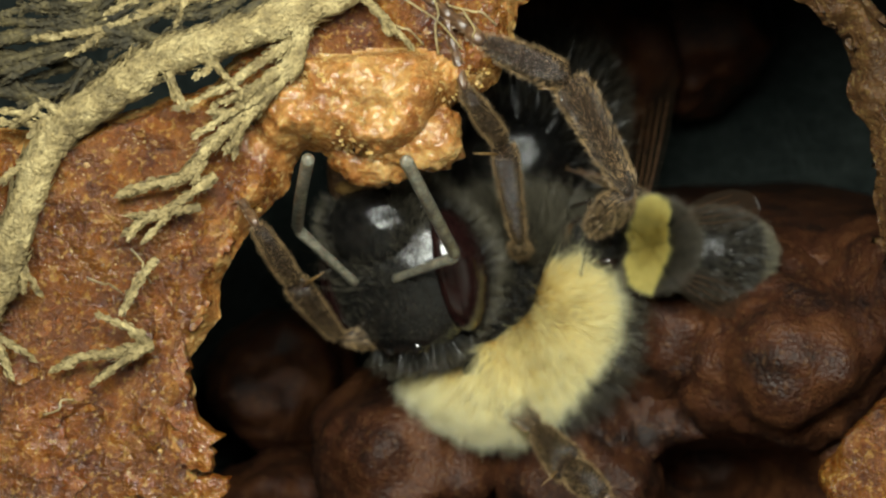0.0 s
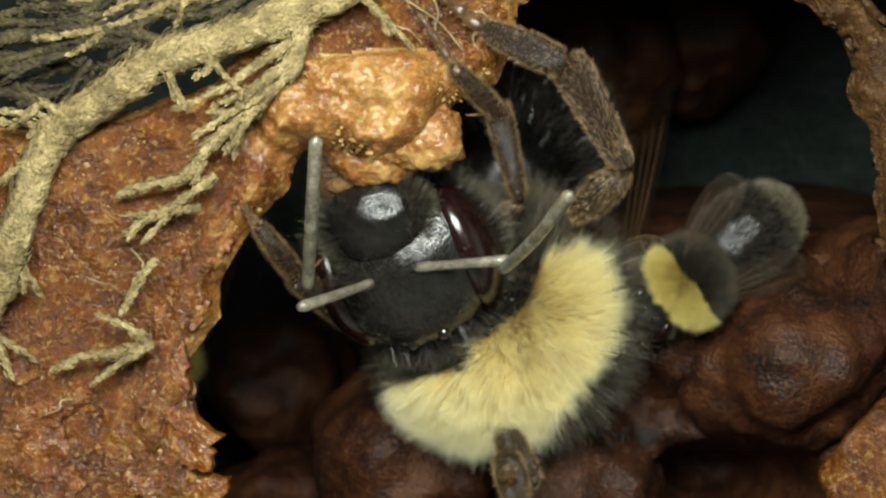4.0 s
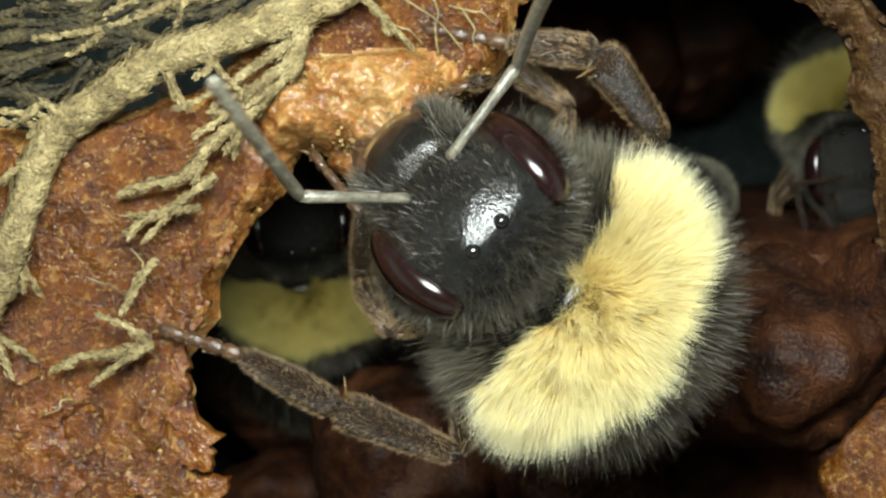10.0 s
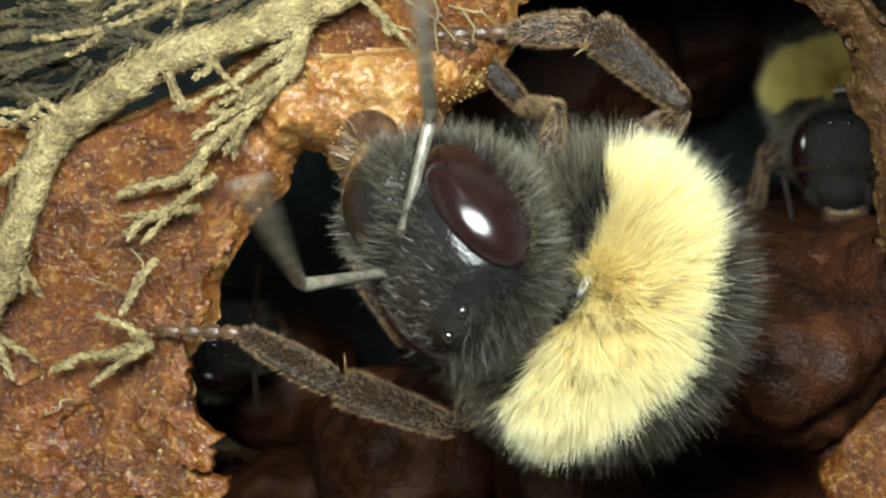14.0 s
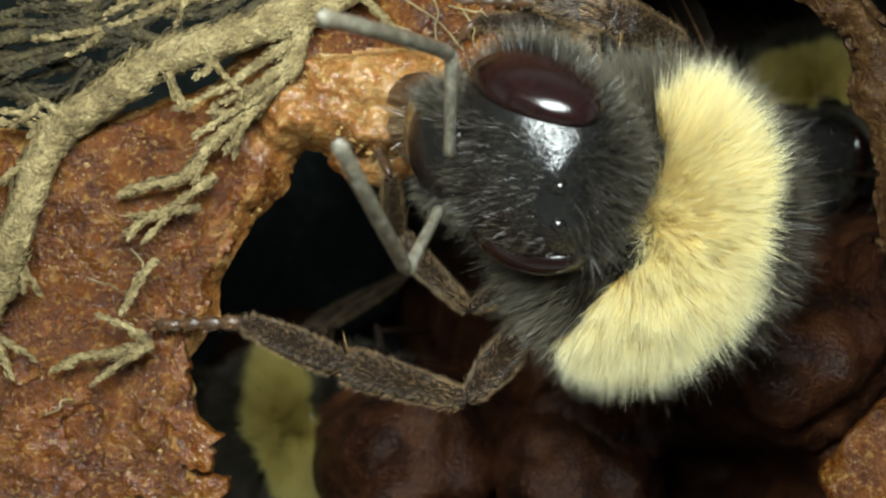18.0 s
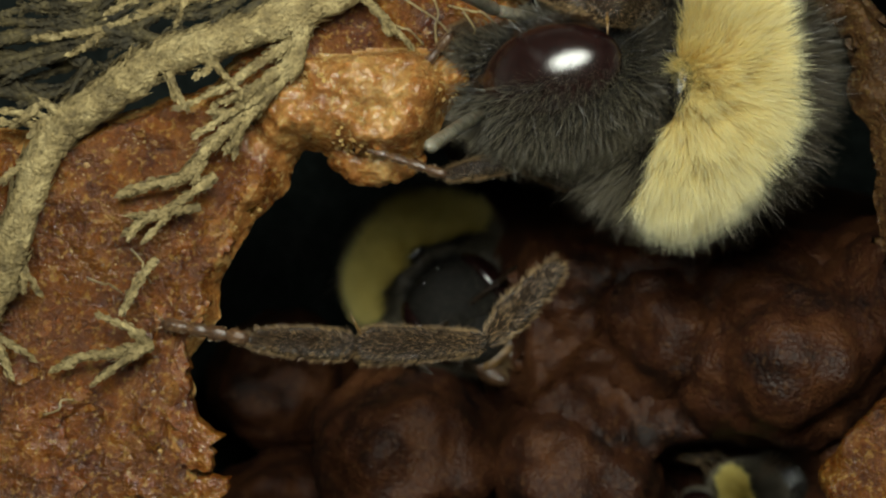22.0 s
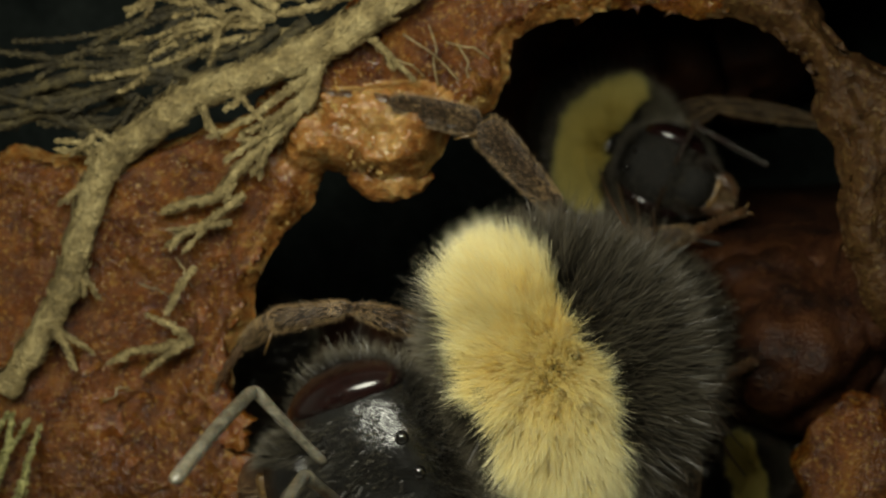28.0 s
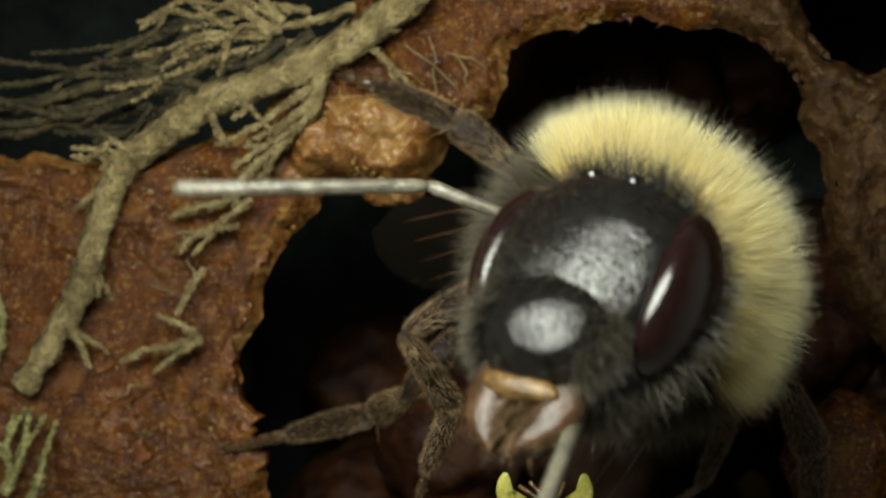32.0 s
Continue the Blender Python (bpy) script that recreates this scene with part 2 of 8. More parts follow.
def hairs(name, roots, normals, length, width, comb=(0, 0, 0), spread=0.35, curl=0.3, locks=0.0):
    """Tapered, bent hair blades, joined into one mesh."""
    n = len(roots)
    lean = np.asarray(comb) + np.zeros((n, 3))
    d = normals + lean + spread * rng.normal(size=(n, 3))
    if locks:
        x, y, z = roots.T
        for f, k in ((2.3, 0.6), (6.1, 1.0), (13.7, 0.8)):
            d += locks * k * np.stack([np.sin(f * (y + 0.7 * z) + 1.3 * np.sin(f * x)), np.sin(f * (x - 0.6 * z) + 1.7 * np.sin(f * y) + 1), np.sin(f * (y - x) + 2)], 1)
    d /= np.linalg.norm(d, axis=1)[:, None]
    ln = (length * (0.65 + 0.5 * rng.random(n)))[:, None]
    side = np.cross(d, rng.normal(size=(n, 3)))
    side /= np.linalg.norm(side, axis=1)[:, None] + 1e-9
    bend = curl * rng.normal(size=(n, 3)) * ln + lean * curl * ln
    p0, p1, p2 = roots, roots + d * ln * 0.55 + bend * 0.2, roots + d * ln + bend * 0.6
    w = width * (0.7 + 0.6 * rng.random(n))[:, None]
    v = np.stack([p0 - side * w, p0 + side * w, p1 - side * w * 0.75, p1 + side * w * 0.75, p2], 1).reshape(-1, 3)
    i = np.arange(n)[:, None] * 5
    quads = i + np.array([[0, 1, 3, 2]])
    tris = i + np.array([[2, 3, 4]])
    me = bpy.data.meshes.new(name)
    nv = len(v)
    me.vertices.add(nv)
    me.vertices.foreach_set("co", (v * MM).ravel())
    loops = np.concatenate([quads.ravel(), tris.ravel()])
    me.loops.add(len(loops))
    me.loops.foreach_set("vertex_index", loops.astype(np.int32))
    me.polygons.add(2 * n)
    me.polygons.foreach_set("loop_start", np.concatenate([np.arange(n) * 4, 4 * n + np.arange(n) * 3]).astype(np.int32))
    me.update(calc_edges=True)
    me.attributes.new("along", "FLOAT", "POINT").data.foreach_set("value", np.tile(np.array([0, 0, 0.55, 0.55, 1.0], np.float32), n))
    return me


# ---- the setting ----


def polygon_distance(px, py, poly):
    """Signed distance to a closed outline: negative inside."""
    poly = np.array(poly, float)
    q = np.roll(poly, -1, 0)
    best = np.full(px.shape, 1e9)
    inside = np.zeros(px.shape, bool)
    for (ax, ay), (bx, by) in zip(poly, q):
        ex, ey = bx - ax, by - ay
        t = np.clip(((px - ax) * ex + (py - ay) * ey) / (ex * ex + ey * ey), 0, 1)
        best = np.minimum(best, np.hypot(px - ax - t * ex, py - ay - t * ey))
        cross = ((ay > py) != (by > py)) & (px < (bx - ax) * (py - ay) / (by - ay + 1e-12) + ax)
        inside ^= cross
    return np.where(inside, -best, best)


HOLE = [(-4.4, -9.0), (-4.4, -6.5), (-4.62, -5.1), (-5.1, -4.3), (-5.45, -3.5), (-5.2, -3.0), (-5.3, -2.3), (-5.0, -1.75), (-4.65, -1.45),
        (-4.75, -0.85), (-4.45, -0.25), (-4.0, 0.35), (-3.4, 1.25), (-3.15, 1.75), (-2.9, 2.06), (-2.55, 2.1), (-2.25, 1.98), (-1.9, 1.78), (-1.5, 1.62),
        (-1.0, 1.8), (-0.5, 1.95), (-0.12, 2.4), (0.05, 2.8), (0.4, 2.95), (0.75, 3.15), (1.12, 3.5), (1.5, 4.3), (1.62, 5.1), (2.6, 5.55), (4.3, 5.75),
        (6.1, 5.6), (7.3, 5.3), (7.85, 4.92), (8.25, 4.6), (8.42, 4.1), (8.6, 3.75), (8.58, 3.34), (8.8, 2.93), (9.05, 2.47), (9.2, 1.65), (9.12, 0.71), (9.22, 0.1), (9.6, -0.9), (10.6, -2.4), (11.2, -5), (10, -8), (5, -9.4)]
GAP = [(-14, 2.75), (-10.2, 2.7), (-9.1, 2.5), (-8.3, 2.4), (-6.9, 2.85), (-5.4, 3.3), (-3.7, 4.3), (-2.7, 5.3), (-2.0, 7.5), (-1.6, 9), (-4, 11), (-14, 11)]
CLEFT = [(8.9, 5.3), (9.3, 4.75), (10.2, 4.4), (12.2, 5.0), (12.2, 8.2), (9.2, 8.2), (8.6, 6.2)]


def fbm(x, y, f, seed=0.0, oct=4):
    return np.array([noise.fractal(Vector((a * f, b * f, seed)), 1.0, 2.0, oct) for a, b in zip(x.ravel(), y.ravel())]).reshape(x.shape)


def bulge(x, y, ax, ay, bx, by, r, h):
    ex, ey = bx - ax, by - ay
    t = np.clip(((x - ax) * ex + (y - ay) * ey) / (ex * ex + ey * ey), 0, 1)
    d = np.hypot(x - ax - t * ex, y - ay - t * ey) / r
    return h * np.sqrt(np.clip(1 - d * d, 0, 1))


def wax_canopy():
    h = 0.07
    # Unseen outer sheet, added out to the boards, keeps lamp light from below.
    xs = np.concatenate([np.arange(-40.2, -13, 0.8), np.arange(-13, 13, h), np.arange(13.1, 40.6, 0.8)])
    ys = np.concatenate([np.arange(-40.2, -9.5, 0.8), np.arange(-9.5, 8.5, h), np.arange(8.6, 40.6, 0.8)])
    x, y = np.meshgrid(xs, ys)
    ragged = 0.16 * fbm(x, y, 1.1, 3) + 0.02 * fbm(x, y, 3.5, 8)
    sd = np.minimum(np.minimum(polygon_distance(x, y, HOLE), polygon_distance(x, y, GAP)), polygon_distance(x, y, CLEFT)) + ragged
    e = np.clip(sd, 0, None)
    z = -0.75 + 0.45 * fbm(x, y, 0.33, 1) + 0.05 * fbm(x, y, 1.7, 5) + 0.03 * fbm(x, y, 6, 9)
    z -= 0.55 * np.exp(-(e / 0.22) ** 1.2)
    z += 0.30 * np.exp(-((e - 0.55) / 0.35) ** 2)
    for seed, f, lift in ((21, 0.7, 0.11), (27, 1.2, 0.07), (35, 2.1, 0.04)):
        plates = fbm(x + 0.2 * fbm(x, y, 2.5, 4), y, f, seed, 3)
        z += lift * np.clip((plates - 0.10) * 22, 0, 1) * (e > 0.1)
    z -= 0.20 * np.clip((x - 7) / 2, 0, 1)
    lip = bulge(x, y, -3.0, 2.9, -0.9, 3.15, 0.95, 0.65) + bulge(x, y, -2.1, 3.9, 0.4, 3.6, 0.8, 0.3)
    z += lip + np.clip(lip * 3, 0, 1) * (0.16 * fbm(x, y, 2.2, 41) + 0.07 * fbm(x, y, 6.0, 43))
    grid, depth = np.stack([x.ravel(), y.ravel(), z.ravel()], 1), sd.ravel()
    idx = np.arange(x.size).reshape(x.shape)
    cells = np.stack([idx[:-1, :-1].ravel(), idx[:-1, 1:].ravel(), idx[1:, 1:].ravel(), idx[1:, :-1].ravel()], 1)
    solid = (depth > 0)[cells]
    f = [tuple(q) for q in cells[solid.all(1)]]
    cut, extra = {}, []
    for q in cells[solid.any(1) & ~solid.all(1)]:
        ring = []
        for p, r in zip(q, np.roll(q, -1)):
            if depth[p] > 0:
                ring.append(p)
            if (depth[p] > 0) != (depth[r] > 0):
                key = (min(p, r), max(p, r))
                if key not in cut:
                    t = depth[key[0]] / (depth[key[0]] - depth[key[1]])
                    cut[key] = len(grid) + len(extra)
                    extra.append(grid[key[0]] + t * (grid[key[1]] - grid[key[0]]))
                ring.append(cut[key])
        f.append(tuple(ring))
    v, sd = np.concatenate([grid, np.array(extra)]), np.concatenate([depth, np.zeros(len(extra))])
    used = np.unique(np.concatenate([np.array(q) for q in f]))
    new_id = -np.ones(len(v), int)
    new_id[used] = np.arange(len(used))
    v, sd = v[used], sd[used]
    f = [tuple(new_id[list(q)]) for q in f]
    me = from_arrays("wax_canopy", v, f)
    ob = link("wax_canopy", me, WAX)
    me.materials.append(LIP)
    cx, cy = v[:, 0], v[:, 1]
    near = bulge(cx, cy, -3.2, 2.75, -0.6, 3.0, 1.25, 1.0) + 0.35 * fbm(cx, cy, 2.0, 31) > 0.3
    near |= (sd + 0.3 * fbm(cx, cy, 1.3, 33) < 0.32) & (cx < 4)
    slot = np.array([near[list(q)].all() for q in f], np.int32)
    me.materials.append(SHADED_WAX)
    # Right rim takes the darkened wax, so its shade is in the colour.
    rim_shade = cx + 0.9 * fbm(cx, cy, 0.8, 37) > 6.2
    slot[[rim_shade[list(q)].all() for q in f]] = 2
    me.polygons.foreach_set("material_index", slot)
    so = ob.modifiers.new("thickness", "SOLIDIFY")
    so.thickness, so.offset = 0.7 * MM, -1
    tagged(ob, "amber brown wax canopy with a ragged worked opening", "wax canopy", kind="structure")
    return ob


canopy = wax_canopy()


def ground():
    xs = np.linspace(-42, 42, 120)
    x, y = np.meshgrid(xs, xs)
    z = -24 + 0.8 * fbm(x, y, 0.25, 2)
    idx = np.arange(x.size).reshape(x.shape)
    f = np.stack([idx[:-1, :-1].ravel(), idx[:-1, 1:].ravel(), idx[1:, 1:].ravel(), idx[1:, :-1].ravel()], 1)
    ob = link("ground", from_arrays("ground", np.stack([x.ravel(), y.ravel(), z.ravel()], 1), f), SOIL)
    tagged(ob, "dark crumbly floor of the nest", "ground", kind="structure")


ground()


def board(name, lo, hi):
    bm = bmesh.new()
    bmesh.ops.create_cube(bm, size=1)
    for q in bm.verts:
        q.co = [(l + (c + 0.5) * (h - l)) * MM for c, l, h in zip(q.co, lo, hi)]
    bmesh.ops.bevel(bm, geom=bm.edges[:], offset=0.4 * MM, segments=2, affect="EDGES")
    me = bpy.data.meshes.new(name)
    bm.to_mesh(me)
    bm.free()
    tagged(link(name, me, BOUNCE_BOARD, smooth=False), "unseen pale board added around the nest to bounce fill light", "wall", kind="structure")


# Unseen boards added to close the space; painted pale to bounce fill light.
board("wall_north", (-44, 40, -27), (44, 43, 66))
board("wall_south", (-44, -43, -27), (44, -40, 66))
board("wall_east", (40, -40, -27), (43, 40, 66))
board("wall_west", (-43, -40, -27), (-40, 40, 66))
board("ceiling", (-44, -43, 66.2), (44, 43, 69))

def cocoon(x, y, top, r, hgt, seed):
    def shape(u, v):
        return v * np.array([1 + 0.16 * noise.fractal(Vector(q) * 0.5 + Vector((seed, 0, 0)), 1.0, 2.0, 3) for q in v])[:, None]
    me = blob("cocoon", (x, y, top - hgt), (r, r * 0.95, hgt), 64, 44, 0.025, 1.8, shape)
    return tagged(link("cocoon", me, COCOON), "reddish brown silk cocoon below the wax opening", "cocoon", "cocoons")


for k, spot in enumerate(((8.4, -2.5, -3.6, 2.6, 5.0), (5.6, -2.1, -6.6, 2.3, 4.8), (-0.9, -5.5, -6.6, 2.6, 4.4), (3.4, -5.9, -6.2, 2.4, 4.2),
                          (-4.9, -4.2, -14.0, 2.3, 4.4), (11.2, -1.2, -3.4, 2.2, 4.4), (3.3, 5.6, -13.4, 3.8, 4.4), (9.6, -10.2, -2.6, 2.3, 4.6),
                          (-4.7, -8.2, -11.0, 2.4, 4.0), (1.0, -9.2, -4.2, 2.5, 4.2), (7.6, 7.3, -16.0, 3.1, 4.4))):
    cocoon(*spot, seed=k * 3.1)

def comb_base():
    """Dark sealed brood comb between the cocoons, with a gap that drops away."""
    h = 0.15
    x, y = np.meshgrid(np.arange(-1.4, 13, h), np.arange(-11, 3.4, h))
    z = -8.0 + 0.9 * fbm(x, y, 0.5, 12) + 0.25 * fbm(x, y, 2.0, 14) + 0.45 * np.clip(x - 6, 0, 6)
    z -= 7 * np.clip(1.2 - np.hypot((x - 7.4) / 2.1, (y + 6.1) / 1.2), 0, 0.8)
    z -= 5 * np.clip((2.2 - x) / 1.7, 0, 3) + 6 * np.clip((y + 0.5) / 1.6, 0, 2) ** 2
    idx = np.arange(x.size).reshape(x.shape)
    f = np.stack([idx[:-1, :-1].ravel(), idx[:-1, 1:].ravel(), idx[1:, 1:].ravel(), idx[1:, :-1].ravel()], 1)
    ob = link("brood_comb", from_arrays("brood_comb", np.stack([x.ravel(), y.ravel(), z.ravel()], 1), f), COCOON)
    so = ob.modifiers.new("thickness", "SOLIDIFY")
    so.thickness, so.offset = 1.2 * MM, -1
    tagged(ob, "dark red-brown sealed brood comb below the opening", "brood comb", kind="structure")


comb_base()
me = blob("wax_lump", (9.5, -5.3, -1.6), (1.3, 1.7, 1.2), 36, 24, 0.3, 0.9)
tagged(link("wax_lump", me, WAX), "golden brown wax lump on a cocoon", "wax lump")


def gnawed(x, y, z, rx, ry, rz, seed):
    """A crumbly amber lump of wax under the worked rim."""
    def shape(u, v):
        w = np.array([1 + 0.22 * noise.fractal(Vector(q) * 1.1 + Vector((seed, 0, 0)), 1.0, 2.0, 3) + 0.08 * noise.fractal(Vector(q) * 5 + Vector((0, seed, 0)), 1.0, 2.0, 3) for q in v])
        return v * w[:, None]
    return link("wax_lump", blob("wax_lump", (x, y, z), (rx, ry, rz), 72, 48, 0, 1, shape), LIP)


tagged(gnawed(-1.45, 2.0, -1.45, 1.0, 0.6, 0.55, 3), "crumbly reddish amber wax lump under the gnawed rim", "wax lump")
morsel = gnawed(0, 0, 0, 1.15, 0.82, 0.72, 8)
tagged(morsel, "rounded amber wax lump that the bumblebee gnaws off the rim", "wax lump")

# ---- dry scaly twigs over the canopy ----


def twig(points, r0, r1, density=95, name="twig", mat=STRAW, parent=None):
    """A tapered stem, and as its part the pressed, overlapping scale leaves."""
    pts = np.array(points, float)
    length = np.linalg.norm(np.diff(pts, axis=0), axis=1).sum()
    steps = max(8, int(length / 0.12))
    c, fr, tan = spine(pts, steps)
    k = np.linspace(0, 1, steps)
    rad = (r0 + (r1 - r0) * k) * (0.86 if r0 > 0.33 else 0.7)
    rad = rad * (1 + 0.10 * np.sin(k * length * 9) + 0.08 * rng.normal(size=steps)) * np.clip((1 - k) * length / 0.35, 0.25, 1)
    v, f = rings(c, fr, rad, 10, 0.45)
    stem = link(name, from_arrays(name, v, f), mat, parent)
    v, f, base = [], [], 0
    for _ in range(int(length * density * (0.5 + 2 * (r0 + r1)))):
        i = rng.integers(0, steps - 1)
        a = rng.random() * 2 * math.pi
        s, u = fr[i]
        out = math.cos(a) * s + math.sin(a) * u
        r = rad[i]
        ln = (0.14 + 0.34 * r) * (0.6 + 1.0 * rng.random())
        w = 0.025 + 0.2 * ln * (0.5 + rng.random())
        sd = np.cross(out, tan[i])
        root = c[i] + (math.cos(a) * s + 0.45 * math.sin(a) * u) * r * 0.95
        fwd = tan[i] + out * (0.01 + 0.5 * rng.random() ** 5) + sd * 0.16 * rng.normal()
        fwd /= np.linalg.norm(fwd)
        v.append(np.array([root - sd * w * 0.5, root + fwd * ln * 0.45 - sd * w, root + fwd * ln, root + fwd * ln * 0.45 + sd * w, root + sd * w * 0.5, root + fwd * ln * 0.45 + out * w * 0.35]))
        f += [(base, base + 1, base + 5), (base + 1, base + 2, base + 5), (base + 2, base + 3, base + 5), (base + 3, base + 4, base + 5)]
        base += 6
    scales = link("scale_leaves", from_arrays("scale_leaves", np.concatenate(v), f), mat, stem)
    scales["kind"] = "stuff"
    return stem


def spray(label, rows, mat=STRAW, feather=0):
    """One sprig: a stem with side twigs as its parts."""
    root = new("dry_sprig")
    extra = []
    for pts, r0, r1 in (rows[1:] if feather else ()):
        c, fr, tan = spine(pts, 24)
        for k in range(feather):
            i = int(3 + 19 * (k + rng.random()) / feather)
            side = fr[i][0] * (1 if k % 2 else -1)
            d = tan[i] * 1.0 + side * (0.28 + 0.2 * rng.random()) + np.array([0, 0, 0.1 * rng.normal()])
            ln = 0.4 + 0.6 * rng.random()
            extra.append(([tuple(c[i]), tuple(c[i] + d * ln * 0.5 + tan[i] * 0.06), tuple(c[i] + d * ln * 0.8 + tan[i] * 0.25 * ln)], 0.07 + 0.03 * rng.random(), 0.03))
    for i, (pts, r0, r1) in enumerate(rows + extra):
        twig(pts, r0, r1, name="stem" if i == 0 else "side_twig", mat=mat, parent=root)
    return tagged(root, label, "dry sprig", "dry sprigs")


spray("straw-coloured scaly dry sprig lying over the wax canopy", [
    ([(-10.6, -3.2, -0.1), (-9.5, -1.6, 0.0), (-8.85, -0.3, 0.05), (-8.45, 1.0, 0.1), (-7.85, 2.3, 0.15), (-6.7, 3.15, 0.2), (-5.8, 3.8, 0.25), (-4.3, 4.3, 0.3), (-3.0, 4.8, 0.3), (-1.7, 5.5, 0.3), (-0.3, 6.6, 0.3)], 0.36, 0.50),
    ([(-2.85, 4.7, 0.35), (-2.95, 3.9, 0.3), (-3.5, 3.2, 0.2), (-4.1, 2.6, 0.1), (-4.7, 2.1, 0.15), (-5.2, 1.5, 0.2), (-5.9, 1.3, 0.25), (-6.5, 1.1, 0.3)], 0.30, 0.09),
    ([(-3.0, 4.2, 0.3), (-3.7, 3.75, 0.3), (-4.3, 3.3, 0.35), (-4.6, 3.2, 0.35)], 0.16, 0.06),
    ([(-3.3, 3.6, 0.3), (-3.9, 3.2, 0.3), (-4.6, 2.9, 0.3)], 0.15, 0.06),
    ([(-3.6, 3.1, 0.25), (-4.2, 2.8, 0.2), (-4.7, 2.75, 0.2)], 0.12, 0.05),
    ([(-3.9, 2.7, 0.25), (-4.2, 2.2, 0.2), (-4.35, 2.0, 0.2)], 0.12, 0.05),
    ([(-4.6, 1.5, 0.1), (-5.2, 1.05, 0.15), (-5.7, 0.72, 0.2), (-6.35, 0.68, 0.25)], 0.13, 0.06),
    ([(-4.9, 0.85, 0.15), (-5.6, 0.72, 0.2), (-6.1, 0.55, 0.25), (-6.3, 0.25, 0.25)], 0.12, 0.06),
    ([(-5.8, -0.2, 0.0), (-6.1, -0.5, 0.0), (-6.35, -0.9, 0.0), (-6.5, -1.3, 0.0)], 0.11, 0.05),
    ([(-7.75, 2.4, 0.2), (-8.1, 2.55, 0.25), (-8.3, 2.3, 0.3)], 0.2, 0.06),
    ([(-8.2, 1.9, 0.2), (-8.5, 1.75, 0.2)], 0.14, 0.05),
    ([(-8.7, 0.1, 0.1), (-8.55, -0.4, 0.1), (-8.5, -0.8, 0.1)], 0.13, 0.05),
    ([(-9.4, -1.5, 0.1), (-9.0, -2.0, 0.1), (-8.75, -2.6, 0.1)], 0.16, 0.05),
    ([(-5.6, 3.8, 0.3), (-5.45, 3.4, 0.4), (-5.4, 3.1, 0.4)], 0.12, 0.06),
    ([(-4.9, 4.1, 0.3), (-4.7, 3.7, 0.35), (-4.95, 3.5, 0.35)], 0.12, 0.05),
    ([(-2.0, 5.3, 0.2), (-1.4, 4.9, 0.1), (-1.1, 4.4, 0.0)], 0.16, 0.05),
    ([(-4.05, 5.39, 0.3), (-5.05, 5.42, 0.25), (-5.91, 5.34, 0.2), (-6.51, 5.12, 0.1)], 0.11, 0.06),
    ([(-4.04, 5.46, 0.35), (-4.59, 5.96, 0.35), (-5.1, 6.32, 0.3), (-5.38, 6.74, 0.3)], 0.22, 0.14),
    ([(-4.75, 6.04, 0.3), (-5.45, 6.22, 0.3), (-6.18, 6.33, 0.25), (-6.62, 6.21, 0.2), (-6.88, 5.76, 0.2)], 0.08, 0.05),
    ([(-3.74, 5.72, 0.4), (-4.16, 6.21, 0.4), (-4.44, 6.63, 0.4)], 0.18, 0.12),
    ([(-4.61, 5.55, 0.3), (-5.17, 5.71, 0.3), (-5.74, 6.06, 0.3), (-6.19, 6.57, 0.2)], 0.1, 0.06),
    ([(-3.75, 5.52, 0.4), (-4.3, 5.67, 0.4), (-4.81, 5.62, 0.35), (-5.18, 5.23, 0.3)], 0.12, 0.08),
    ([(-1.96, 6.09, 0.35), (-3.07, 5.75, 0.3), (-4.47, 5.55, 0.25), (-5.91, 5.16, 0.15), (-6.79, 4.78, 0.05)], 0.13, 0.07),
    ([(-2.96, 5.31, 0.35), (-4.07, 5.16, 0.3), (-5.33, 5.01, 0.2), (-6.79, 4.51, 0.05), (-8.27, 4.28, -0.1)], 0.13, 0.08),
    ([(-4.2, 6.57, 0.3), (-5.05, 6.28, 0.25), (-5.88, 5.98, 0.2), (-6.76, 6.15, 0.1), (-7.37, 5.77, 0.0)], 0.09, 0.05),
    ([(-3.06, 5.99, 0.35), (-4.18, 6.16, 0.3), (-5.17, 5.82, 0.25), (-6.18, 5.69, 0.15)], 0.1, 0.06),
    ([(-4.91, 5.5, 0.3), (-5.78, 5.51, 0.2), (-6.66, 5.23, 0.1), (-7.54, 5.06, 0.0)], 0.08, 0.05),
    ([(-7.6, 2.55, 0.2), (-7.95, 2.9, 0.3), (-8.2, 2.85, 0.35)], 0.16, 0.05),
    ([(-7.7, 2.4, 0.2), (-8.2, 2.75, 0.3), (-8.45, 2.65, 0.35)], 0.13, 0.04),
], feather=1)
spray("short straw-coloured dry sprig stuck in the wax", [
    ([(-5.9, -1.95, -0.1), (-6.6, -2.1, 0.0), (-7.3, -2.2, 0.0), (-7.9, -2.45, 0.0)], 0.16, 0.07),
    ([(-6.1, -2.0, 0.0), (-6.6, -2.35, 0.05), (-7.1, -2.75, 0.05)], 0.15, 0.06),
    ([(-6.0, -1.9, 0.0), (-6.4, -1.6, 0.0), (-7.0, -1.35, 0.0)], 0.12, 0.05),
])
